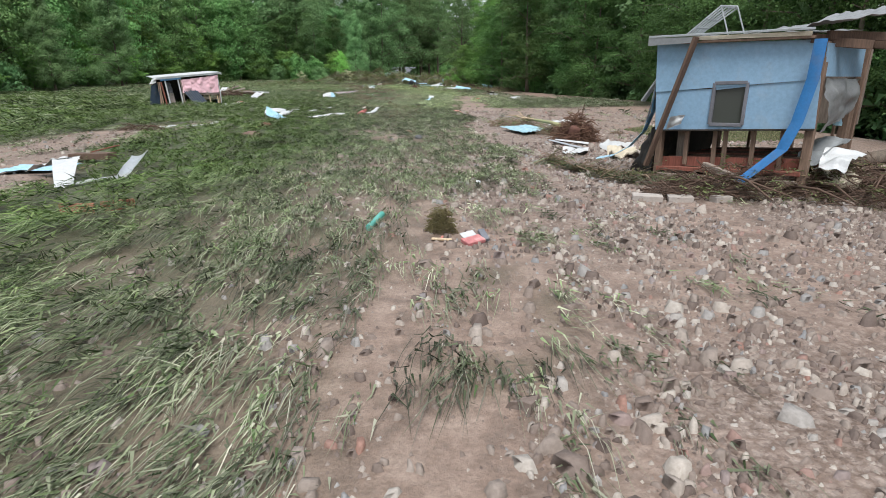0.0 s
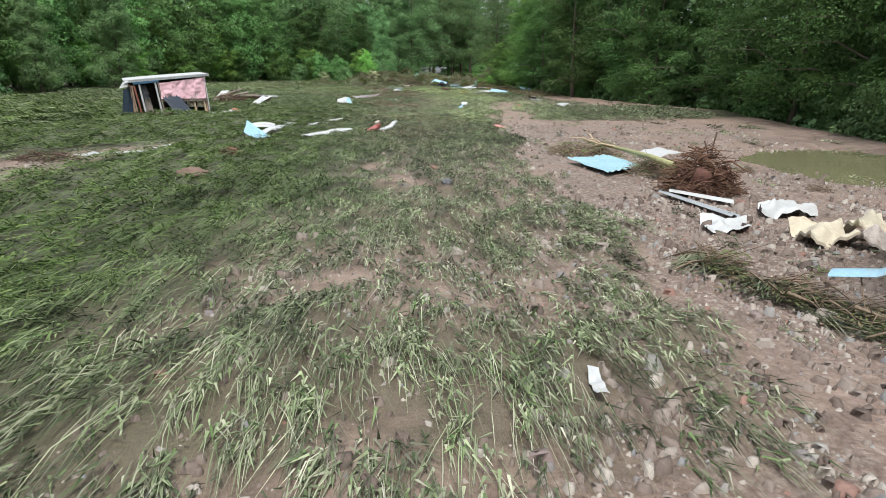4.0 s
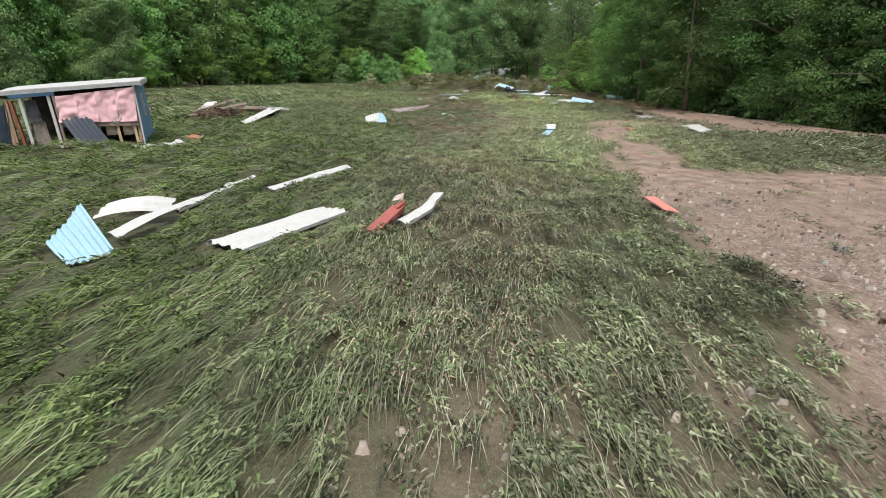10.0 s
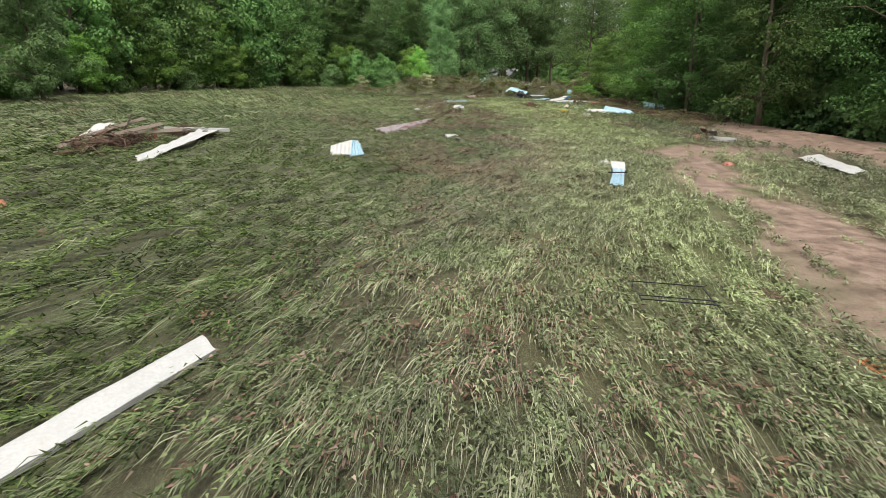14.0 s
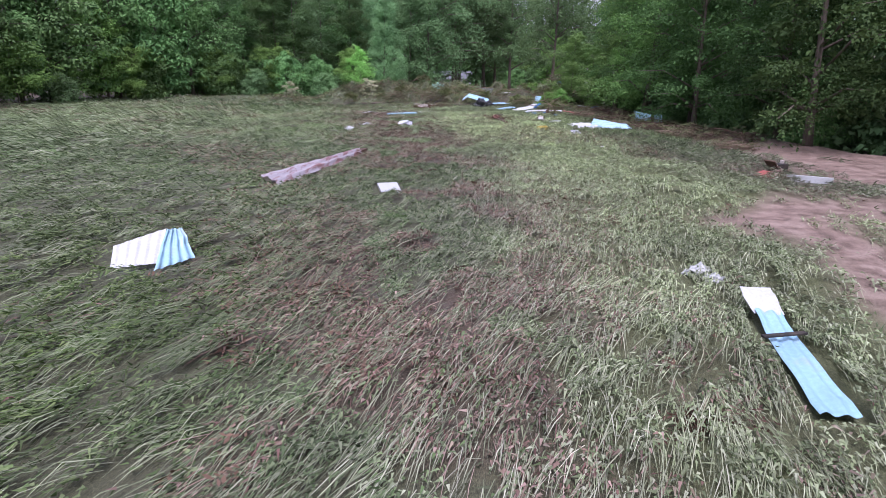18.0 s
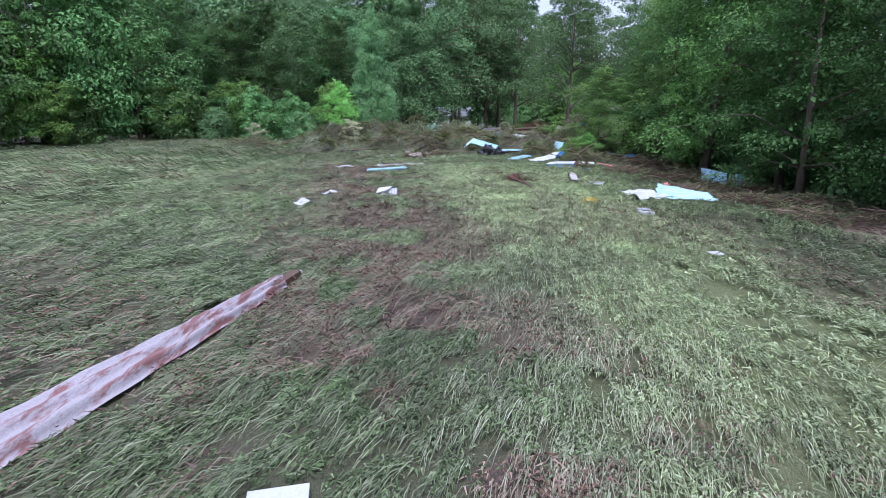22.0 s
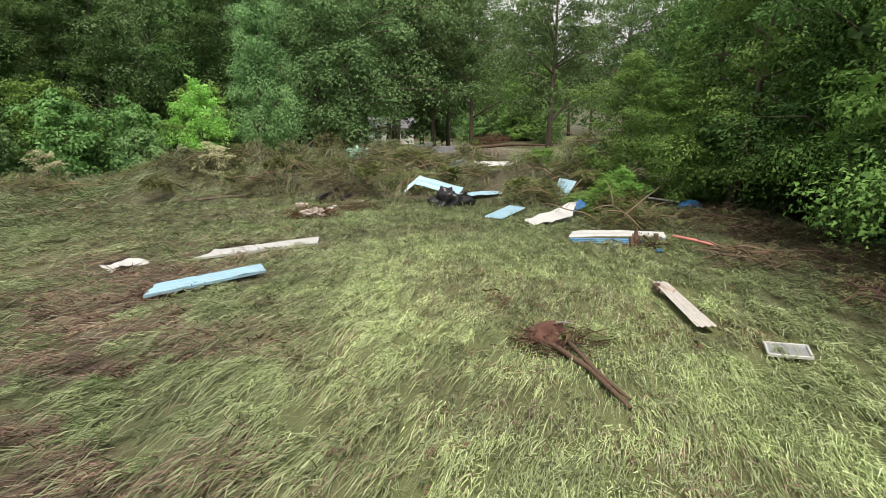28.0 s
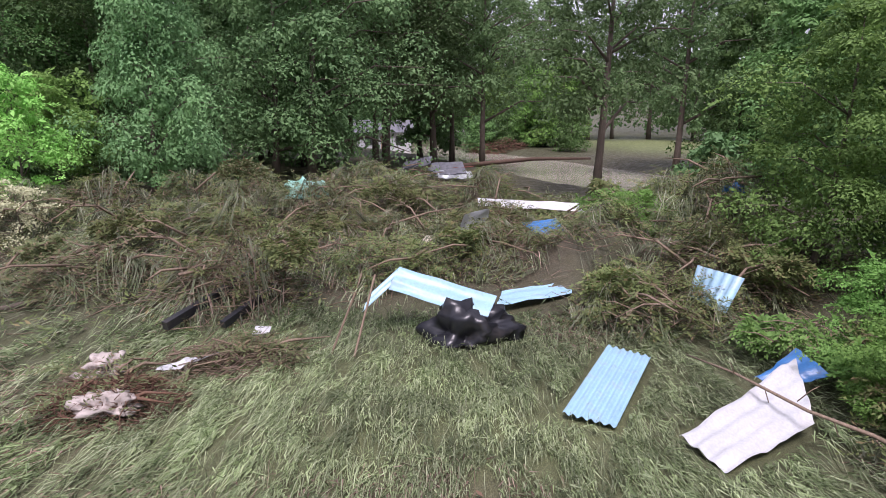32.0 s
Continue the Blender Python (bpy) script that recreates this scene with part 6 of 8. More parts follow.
def wrack():
    """Matted stems, twigs and leaves all along the wrack line."""
    rng = np.random.default_rng(12)
    n = 15000
    x, y = rng.uniform(-34, 6, n), rng.uniform(84, 118, n)
    ok = rng.random(n) < mounds(x, y) * np.interp(x, [-20, -12], [0.15, 1.0])
    x, y = x[ok], y[ok]
    n = len(x)
    ang = -0.6 + 1.6 * (lattice(x, y, 2.5, 41) - 0.5) * 2 + rng.normal(0, 0.5, n)
    d = np.stack([np.cos(ang), np.sin(ang), rng.normal(0.12, 0.22, n)], 1)
    d /= np.linalg.norm(d, axis=1)[:, None]
    ln = rng.uniform(0.3, 1.3, n)
    p = np.stack([x, y, height(x, y) + 0.05 + 0.2 * rng.random(n) ** 2], 1) - d * ln[:, None] * 0.4
    v, t = twigs(rng, p, d, ln, 0.007 * rng.uniform(0.5, 2.0, n))
    tagged(new("flood_wrack", fast_mesh("flood_wrack", v, t, M_TWIG)), "tangled dead stems and twigs left by the flood", "flood wrack", kind="stuff")
    k = 20000
    x, y = rng.uniform(-34, 6, k), rng.uniform(84, 118, k)
    ok = rng.random(k) < mounds(x, y) * (0.25 + 0.9 * step(0.4, 0.6, lattice(x, y, 1.7, 42))) * np.interp(x, [-30, -18, -14, 6], [0.4, 0.5, 1, 1])
    x, y = x[ok], y[ok]
    k = len(x)
    f = -0.6 + 3.0 * (lattice(x, y, 1.6, 43) - 0.5) + rng.normal(0, 0.45, k)
    out = np.stack([np.cos(f), np.sin(f), rng.normal(0.12, 0.25, k)], 1)
    v, t = sprays(rng, np.stack([x, y, height(x, y) + 0.08 + 0.22 * rng.random(k)], 1), out, 0.6, 12, 0.14, 0.25, 0.32)
    tagged(new("wrack_leaves", fast_mesh("wrack_leaves", v, t, M_OLIVE)), "silt-coated leafy fronds caught in the flood wrack", "leaves", kind="stuff")


def band(x, y):
    return mounds(x, y) * (y < 112)


def upright(x, y):
    return np.exp(-((y - 93.5) / 3.2) ** 2) * (x > -10) * (x < 2) * 0.8 + 0.5 * np.exp(-((x + 6) / 2.5) ** 2) * np.exp(-((y - 62) / 8) ** 2) * masks(x, y)[2]


wrack()
field("wrack_grass", "matted silty grass over the flood wrack", G, 12000, (-34, 6), (84, 116), band, 13, 5, 0.12, 0.012, 0.16, 0.16)
field("standing_grass", "tall half-standing grass stalks going brown", G, 3600, (-14, 3), (50, 99), upright, 4, 6, 0.06, 0.005, 0.2, 0.1)

def dead_weeds():
    rng = np.random.default_rng(77)
    x, y = rng.uniform(-13, 2, 34000), rng.uniform(36, 93, 34000)
    patch = step(0.5, 0.75, lattice(x, y, 0.9, 71)) * masks(x, y)[2]
    ok = rng.random(len(x)) < patch * 0.8
    x, y = x[ok], y[ok]
    k = len(x)
    f = -1.75 + rng.normal(0, 0.7, k)
    out = np.stack([np.cos(f), np.sin(f), rng.normal(0.15, 0.25, k)], 1)
    v, t = sprays(rng, np.stack([x, y, height(x, y) + 0.03 + 0.06 * rng.random(k)], 1), out, 0.36, 10, 0.1, 0.2, 0.4)
    tagged(new("dead_weeds", fast_mesh("dead_weeds", v, t, M_WEED)), "matted reddish-brown dead weeds in patches", "weeds", kind="stuff")


def straw(x, y):
    return stand(x, y) * (0.25 + 0.75 * masks(x, y)[2]) * step(38, 46, y) * (1 - mounds(x, y))


dead_weeds()
field("straw", "thin pale straw stalks laid over the grass", G, 9000, (-13, 4), (38, 97), straw, 0, 5, 0.12, 0.0065, 0.1, 0.14)

# heaps that stand out in the wrack
BG = "brush heaps in the wrack"
def wrack_heap(i, cx, cy, rx, ry, h, nt, nl):
    e = brush("brush_heap", "heap of flood-borne branches, vines and matted grass", "brush heap", cx, cy, rx, ry, 1.1 * h, int(0.75 * nt), int(1.3 * nl) + 400, 60 + i, leaf=M_BRUSH if i % 7 == 1 else M_OLIVE, size=0.09, branches=5, group=BG)
    hay(e, cx, cy, 1.15 * rx, 1.15 * ry, 0.95 * h, int(430 * rx * ry), 400 + i, 0.5, 1.05 if i % 3 else 0.8)


for i, row in enumerate((
        (-9.9, 98.2, 1.5, 1.1, 0.95, 620, 300), (-13.0, 98.8, 1.8, 0.9, 0.7, 420, 300), (-12.6, 106.0, 2.6, 1.8, 0.9, 420, 900),
        (-7.9, 103.5, 2.4, 2.0, 0.9, 420, 1100), (-4.2, 101.0, 1.6, 1.5, 0.6, 320, 500), (-0.6, 102.0, 2.2, 1.9, 1.1, 420, 1600),
        (-1.2, 97.6, 1.7, 1.2, 0.8, 380, 900), (2.2, 104.5, 2.2, 2.2, 1.0, 360, 1300), (-17.5, 102.5, 2.4, 1.4, 0.8, 360, 700),
        (-23.5, 99.5, 2.2, 1.2, 0.7, 320, 600), (0.9, 92.2, 1.5, 1.3, 0.7, 340, 700))):
    wrack_heap(i, *row)
for i, row in enumerate((
        (-3.0, 108.5, 2.2, 1.4, 0.7, 320, 900), (-7.5, 109.5, 2.4, 1.6, 0.8, 320, 900), (-11.3, 101.5, 1.8, 1.3, 0.9, 360, 1000),
        (-6.6, 100.2, 1.5, 1.2, 0.8, 300, 900), (-9.4, 105.6, 1.6, 1.2, 0.9, 260, 1000), (-14.9, 103.4, 1.8, 1.2, 0.9, 420, 300),
        (-3.9, 104.9, 1.7, 1.1, 0.9, 260, 900), (0.6, 98.9, 1.6, 1.2, 1.0, 420, 1000), (1.9, 101.4, 1.6, 1.3, 1.1, 300, 1200),
        (-20.4, 101.6, 1.6, 1.0, 0.7, 300, 500))):
    wrack_heap(i + 11, *row)
for i, (cx, cy, s) in enumerate(((3.3, 79.8, .8), (4.6, 77.0, .9), (5.0, 73.8, .8), (3.6, 84.5, .9), (2.6, 87.8, .9), (4.2, 91.5, 1.1), (5.6, 68.8, .7), (-3.85, 81.9, .5))):
    brush("brush_heap", "low heap of dead twigs at the wood's edge", "brush heap", cx, cy, 1.4 * s, 1.2 * s, 0.45 * s, 260, 240, 90 + i, M_ROOT if i % 2 else M_TWIG, branches=4, group="brush at the wood's edge")
for i, (cx, cy) in enumerate(((5.4, 80.6), (6.2, 76.4), (4.9, 87.2), (5.3, 90.4), (5.4, 94.0), (3.4, 93.6), (4.6, 84.0), (6.9, 72.6))):
    brush("brush_heap", "dark wet branches and leaves under the bank trees", "brush heap", cx, cy, 1.5, 1.3, 0.5, 260, 260, 190 + i, M_ROOT, M_BRUSH, branches=5, group="brush under the bank trees")

def leafy_bough(x, y, z, turn, length, leaf, seed, rise=0.25, per=26, size=0.1, label="torn-off leafy branch lying on the wrack"):
    """A torn-off branch: a bent limb with side twigs and drooping leaf sprays along them."""
    rng = np.random.default_rng(seed)
    e = base("fallen_branch", pose(x, y, z_at(x, y) + z, 0, 0, turn), label, "branch", "torn branches in the wrack")
    spine = [Vector((0, 0, 0)), Vector((0.35 * length, rng.normal(0, 0.06), rise)), Vector((0.7 * length, rng.normal(0, 0.1), 1.2 * rise)), Vector((length, rng.normal(0, 0.15), 0.7 * rise))]
    tv, tf = tube(spine, [0.035, 0.027, 0.018, 0.006], 6)
    mesh_ob("limb", tv, tf, M_TWIG, e, True)
    starts, outs = [], []
    for k in range(9):
        f = 0.25 + 0.72 * k / 8
        i = min(2, int(f * 3))
        p = spine[i].lerp(spine[i + 1], f * 3 - i)
        a = rng.uniform(0.4, 1.1) * (1 if k % 2 else -1)
        d = Vector((math.cos(a), math.sin(a), rng.uniform(-0.1, 0.55))).normalized()
        l = length * rng.uniform(0.22, 0.42) * (1.15 - 0.5 * f)
        q = p + d * l
        tv, tf = tube([p, p.lerp(q, 0.55) + Vector((0, 0, 0.05)), q], [0.012, 0.009, 0.003], 5)
        mesh_ob("twig", tv, tf, M_TWIG, e, True)
        for j in range(per):
            starts.append(p.lerp(q, rng.uniform(0.15, 1.0)) + Vector(rng.normal(0, 0.07, 3)))
            outs.append((d + Vector(rng.normal(0, 0.5, 3))).normalized())
    if per:
        v, t = sprays(rng, np.array(starts), np.array(outs), 0.26, 10, size, 0.45, 0.4)
        new("foliage", fast_mesh("foliage", v, t, leaf)).parent = e
    return e


for i, (x, y, z, turn, length, leaf) in enumerate((
        (-1.6, 104.2, .55, 10, 1.7, M_LEAF_FRESH), (-1.3, 105.0, .5, -35, 1.6, M_LEAF_FRESH), (0.2, 104.0, .6, 30, 1.9, M_OLIVE), (0.8, 106.4, .5, 100, 1.6, M_OLIVE),
        (-0.9, 97.2, .4, 160, 1.5, M_OLIVE), (0.1, 97.6, .5, 20, 1.7, M_OLIVE), (0.5, 94.6, .2, 120, 1.4, M_LEAF_FRESH), (1.1, 94.3, .2, 60, 1.5, M_OLIVE), (1.7, 93.4, .2, -160, 1.5, M_OLIVE),
        (0.2, 93.4, .2, 75, 1.3, M_LEAF_FRESH), (-11.6, 100.6, .5, -150, 1.7, M_OLIVE), (-9.2, 99.4, .5, -60, 1.5, M_OLIVE), (-7.2, 102.3, .5, 200, 1.6, M_OLIVE), (-6.0, 101.0, .4, -20, 1.5, M_OLIVE),
        (-14.6, 104.4, .5, 170, 1.8, M_OLIVE), (-8.8, 106.4, .5, 40, 1.9, M_OLIVE), (-5.4, 106.8, .4, 140, 1.8, M_OLIVE), (-12.4, 103.4, .5, 20, 1.7, M_BRUSH), (-16.6, 98.6, .3, -120, 1.5, M_OLIVE), (-15.4, 99.6, .3, 60, 1.4, M_BRUSH))):
    leafy_bough(x, y, z, turn, length, leaf, 700 + i, 0.3 + 0.1 * (i % 3))
for i, (x, y, z, turn, length) in enumerate(((-0.6, 97.0, .3, 200, 2.0), (-0.2, 98.4, .6, 150, 2.2), (0.3, 99.2, .7, 60, 1.8), (-8.8, 98.4, .5, 30, 1.8), (-10.6, 98.9, .5, 200, 1.7), (-12.8, 100.4, .4, 250, 2.2), (-10.0, 103.0, .5, 60, 2.0), (-5.9, 103.6, .5, 120, 2.0), (-3.4, 107.0, .5, 80, 2.2), (1.6, 96.2, .3, 210, 2.2), (-17.8, 101.0, .4, 30, 2.0), (2.0, 92.6, .2, 170, 1.9))):
    leafy_bough(x, y, z, turn, length, M_BRUSH, 760 + i, 0.35 + 0.12 * (i % 3), 2, 0.08, "bare broken branch sticking out of the wrack")

# root ball and stem on the meadow near the wrack
brush("root_ball", "uprooted red-brown root ball on bright grass", "root ball", -4.03, 81.85, 0.46, 0.36, 0.38, 260, 0, 120, M_ROOT_RED, long=0.5, thin=0.011, branches=5)
slats = base("slat_bundle", pose(-3.85, 81.95, .42, -22, 8, 24), "bundle of grey wooden slats caught in a root ball", "slats")
for i in range(5):
    part("slat", box_bm(.035, .5, .018, pose(-.12 + i * .065, .02 * (i % 2), .012 * (i % 3)), 0.004), M_BOARDGREY if i % 2 else M_WOOD_GREY, slats)
for pts, r in ((((-4.4, 82.0, .2), (-4.0, 81.45, .22), (-3.65, 80.8, .15), (-3.42, 79.75, .1)), 0.045), (((-3.85, 81.7, .3), (-3.7, 81.2, .22), (-3.58, 80.6, .17), (-3.38, 79.9, .14)), 0.035)):
    tv, tf = tube(pts, [r, r, 0.9 * r, 0.6 * r], 7)
    tagged(mesh_ob("fallen_branch", tv, tf, M_ROOT, None, True), "dark bare stem lying on bright grass", "fallen stem", "stems of the root ball")

# the gravel heap: trunk, roots and brush
tv, tf = tube([(3.7, 27.6, .25), (3.85, 26.0, .36), (4.0, 24.6, .42), (4.1, 22.8, .5), (4.25, 21.2, .5)], [0.03, 0.05, 0.06, 0.07, 0.085], 9)
trunk_ob = tagged(mesh_ob("fallen_tree", tv, tf, wood("green_bark", (0.3, 0.3, 0.15), 0.8), None, True), "fallen tree stem with pale greenish bark", "fallen tree")
for p, q in (((3.75, 27.2, .28), (2.8, 27.9, .4)), ((3.8, 26.6, .32), (3.1, 26.6, .5)), ((3.7, 27.5, .25), (3.5, 28.4, .55)), ((3.9, 25.6, .4), (3.2, 26.3, .3))):
    tv, tf = tube([p, tuple((Vector(p) + Vector(q)) / 2 + Vector((0, .1, .08))), q], [0.03, 0.022, 0.008], 6)
    mesh_ob("limb", tv, tf, M_WOOD_PALE, trunk_ob, True)
brush("root_ball", "tangled rust-brown root ball of a fallen tree", "root ball", 4.65, 20.8, 0.75, 0.55, 1.0, 620, 0, 121, M_ROOT_RED, long=0.75, thin=0.012, branches=9)
plank("branch", "upright broken root beside a root ball", "root", (4.75, 20.9, .4), (4.95, 21.1, 1.3), 0.03, 0.03, M_ROOT)
plank("branch", "upright broken root beside a root ball", "root", (4.95, 21.0, .4), (4.75, 21.2, 1.1), 0.025, 0.025, M_ROOT)
brush("brush_heap", "brush and reeds caught under a fallen stem", "brush heap", 3.3, 26.9, 1.2, 0.9, 0.35, 260, 220, 122, branches=3)
brush("brush_heap", "silty twigs caught beside a fallen stem", "brush heap", 4.4, 23.0, 0.8, 0.7, 0.3, 160, 120, 123, branches=2)
brush("brush_heap", "torn sods and twigs caught against a folded panel", "brush heap", .45, 89.15, .55, .28, .3, 260, 260, 143, M_ROOT, M_BRUSH, long=0.4, branches=3)
brush("grass_tuft", "uprooted dark grass tuft on bare mud", "grass tuft", -0.03, 8.5, 0.2, 0.18, 0.42, 700, 0, 124, wood("wet_straw", (0.13, 0.11, 0.045), 0.9), long=0.24, thin=0.004, branches=0)
brush("brush_heap", "dead branches and straw washed under the cabin", "brush heap", 6.1, 11.7, 2.0, 0.9, 0.5, 900, 240, 125, M_ROOT, branches=10, lean=-0.8)
brush("brush_heap", "dead branches and straw washed round the cabin corner", "brush heap", 8.2, 11.5, 1.6, 1.1, 0.7, 760, 300, 126, M_ROOT, branches=9)
for i, (x, y, r) in enumerate(((2.95, 15.6, .34), (3.4, 14.7, .42), (3.9, 13.9, .46), (4.35, 13.2, .5))):
    drift = brush("grass_drift", "drift of torn grass and straw trailing from the cabin's corner", "grass drift", x, y, r, 0.9 * r, 0.14, 70, 60, 127 + 20 * i, leaf=M_BRUSH, branches=1, lean=-1.05, group="grass drifts at the cabin")
    hay(drift, x, y, 1.2 * r, 1.2 * r, 0.08, int(1300 * r * r), 500 + i, 0.7, 1.0, -1.05)
brush("debris_heap", "heap of broken boards and branches on the meadow", "debris heap", -18.3, 50.9, 0.95, 2.3, 0.75, 620, 120, 128, M_ROOT, thin=0.013, branches=9)
brush("debris_heap", "heap of broken twigs on the meadow", "debris heap", -17.7, 54.8, 1.0, 0.7, 0.5, 420, 80, 129, M_ROOT, thin=0.013, branches=5)
brush("debris_heap", "muddy rags and roots tangled in a heap", "debris heap", -10.2, 94.3, 1.0, 0.75, 0.42, 620, 160, 130, M_ROOT_RED, long=0.6, thin=0.008, branches=3)
brush("debris_heap", "brown net of roots and straw tangled with rags", "debris heap", -10.7, 95.0, 0.7, 0.6, 0.34, 380, 120, 131, M_TWIG, long=0.5, thin=0.006, branches=2)
brush("brush_heap", "matted straw bank trailing from a root heap", "brush heap", -8.9, 95.6, 1.2, 0.5, 0.4, 360, 420, 132, lean=0.4, branches=2)
for x, y in ((5.5, 25.6), (7.0, 24.0), (6.4, 30.0), (7.6, 21.5), (9.5, 19.0), (-0.3, 40.6), (3.4, 45.2)):
    brush("straw_clump", "small clump of washed-up straw on mud", "straw clump", x, y, 0.3, 0.22, 0.12, 60, 0, int(200 + x * 10), long=0.35, thin=0.006, branches=0, group="straw clumps")


# ---- the raised cabin ----
def cabin():
    m = Matrix(((0.674, 0.738, 0, 4.85), (-0.738, 0.674, 0, 13.5), (0, 0, 1, 0), (0, 0, 0, 1)))
    e = base("raised_cabin", m, "flood-wrecked pale blue cabin on wooden posts with torn siding", "cabin")

    def bar(name, a, b, w, d, material, label="", twist=0.0):
        return part(name, between(a, b, w, d, 0.006, None, twist), material, e, label)

    def panel(name, a, b, c, d, material, label="", **kw):
        v, f = sheet_mesh(name, a, b, c, d, kw.pop("ribs", 0), kw.pop("amp", 0), material, **kw)
        ob = mesh_ob(name, v, f, material, e, True)
        if label:
            ob["label"] = label
        return ob
    W, D = 3.12, 3.2
    # posts and studs
    for a, b, w in (((0.09, 0.1, 0), (0.03, 0.1, 2.9), 0.14), ((W - 0.02, 0.1, 0.05), (W - 0.06, 0.1, 2.95), 0.15), ((W - 0.1, D - 0.1, 0), (W - 0.1, D - 0.1, 2.95), 0.14),
                    ((0.1, D - 0.1, 0), (0.1, D - 0.1, 2.9), 0.14), ((W - 0.05, D * 0.72, 0), (W - 0.05, D * 0.72, 2.3), 0.16)):
        bar("post", a, b, w, w, M_WOOD_WET)
    bar("post", (0.45, 0.5, 0), (0.42, 0.5, 1.4), 0.2, 0.2, M_WOOD_GREY)
    for x in (0.66, 1.28, 1.5, 2.06, 2.6):
        bar("stud", (x + 0.03, 0.14, 0.4), (x, 0.14, 1.35), 0.045, 0.09, M_WOOD_WET)
    for x in (0.9, 1.9, 2.7):
        bar("stud", (x, D - 0.12, 0.3), (x, D - 0.12, 1.3), 0.05, 0.09, M_WOOD_WET)
    # floor of red boards on joists
    for i in range(9):
        y = 0.2 + i * 0.34
        bar("floor_board", (0.12, y, 0.36), (W - 0.1, y, 0.62), 0.03, 0.32, M_WOOD_RED if i % 3 == 0 else M_ROOT)
    bar("sill_beam", (0.1, 0.06, 0.26), (W - 0.05, 0.06, 0.5), 0.13, 0.09, M_WOOD_RED, "red-stained sill beam")
    bar("sill_beam", (0.1, 0.02, 0.1), (W - 0.05, 0.02, 0.3), 0.14, 0.12, M_WOOD_GREY)
    bar("joist", (0.3, 0.1, 0.2), (0.3, D, 0.2), 0.1, 0.14, M_WOOD_GREY)
    bar("joist", (W - 0.3, 0.1, 0.35), (W - 0.3, D, 0.35), 0.1, 0.14, M_WOOD_GREY)
    # front siding in two courses, with narrow laps and a window opening between
    wx0, wx1, wz0, wz1 = 1.2, 1.86, 1.33, 2.17
    for a, b, c, d in (((-.02, 0, 1.12), (wx0, 0, 1.22), (wx0, 0, 2.06), (-.1, 0, 1.97)), ((wx1, 0, 1.28), (W + .06, 0, 1.38), (W, 0, 2.28), (wx1, 0, 2.14)),
                       ((wx0, 0, 1.22), (wx1, 0, 1.28), (wx1, 0, wz0), (wx0, 0, wz0 - .02))):
        panel("siding_panel", a, b, c, d, M_SIDING, thick=0.02, nu=4, nv=12)
    panel("siding_panel", (-.1, -.022, 1.95), (W, -.022, 2.28), (W - .12, -.022, 2.98), (-.18, -.022, 2.96), M_SIDING, thick=0.02, nu=8, nv=8)
    panel("siding_panel", (wx0, -.004, 2.03), (wx1, -.004, 2.12), (wx1, -.004, wz1 + .04), (wx0, -.004, wz1), M_SIDING, thick=0.02, nu=4, nv=4)
    bar("drip_edge", (-.02, -.03, 1.11), (W + .06, -.03, 1.37), 0.03, 0.035, M_DARK, "dark bottom edge of the siding")
    # window
    win = new("window")
    win.parent = e
    for a, b in (((wx0, -.03, wz0), (wx0, -.03, wz1)), ((wx1, -.03, wz0 + .03), (wx1, -.03, wz1 + .03)), ((wx0, -.03, wz0), (wx1, -.03, wz0 + .03)), ((wx0, -.03, wz1), (wx1, -.03, wz1 + .03))):
        o = part("window_frame", between(a, b, 0.06, 0.07), M_GREY, win)
    v, f = sheet_mesh("pane", (wx0, .01, wz0), (wx1, .01, wz0 + .03), (wx1, .01, wz1 + .03), (wx0, .01, wz1), 0, 0, M_GLASS)
    mesh_ob("pane", v, f, M_GLASS, win)
    # side wall: upper panel, torn flap, studs
    panel("siding_panel", (W, 0.06, 2.33), (W, 2.55, 2.33), (W, 2.5, 2.9), (W, 0.0, 2.92), M_SIDING, thick=0.02, nu=6, nv=4)
    panel("torn_panel", (W + .03, 0.1, 2.3), (W + .03, 2.4, 2.28), (W + .15, 1.6, 1.6), (W + .1, 0.2, 1.3), M_ROOFGREY, "torn hanging metal panel", crumple=0.12, bow=0.1, nu=10)
    panel("torn_panel", (W + .02, 0.9, 2.2), (W + .02, 1.9, 2.2), (W + .05, 1.7, 1.35), (W + .05, 1.0, 1.4), M_SKY, "torn pale blue panel", crumple=0.08)
    bar("stud", (W - .02, 2.5, 0.3), (W - .02, 2.5, 2.3), 0.09, 0.14, M_WOOD_WET)
    panel("back_wall", (0.1, D, 1.2), (W, D, 1.3), (W, D, 2.9), (0.1, D, 2.9), M_WOOD_GREY, thick=0.03)
    panel("side_wall", (0.0, 0.3, 1.3), (0.0, D, 1.2), (-.05, D, 2.9), (-.05, 0.1, 2.9), M_WOOD_GREY, thick=0.03)
    # roof
    panel("roof", (-.3, -.18, 3.04), (2.6, -.2, 3.06), (2.8, D + .3, 3.35), (-.3, D + .3, 3.3), M_ROOFGREY, "buckled metal roof", ribs=12, amp=0.012, crumple=0.05, nv=6)
    panel("roof_flap", (2.0, -.2, 3.12), (3.25, -.25, 3.26), (3.85, 1.6, 3.55), (2.5, 2.2, 3.42), M_ROOFGREY, "upturned corner of the metal roof", ribs=6, amp=0.015, curl=0.12, crumple=0.06)
    bar("roof_edge", (-.3, -.22, 3.11), (2.95, -.24, 3.16), 0.03, 0.045, M_GALV, "bright metal roof edge")
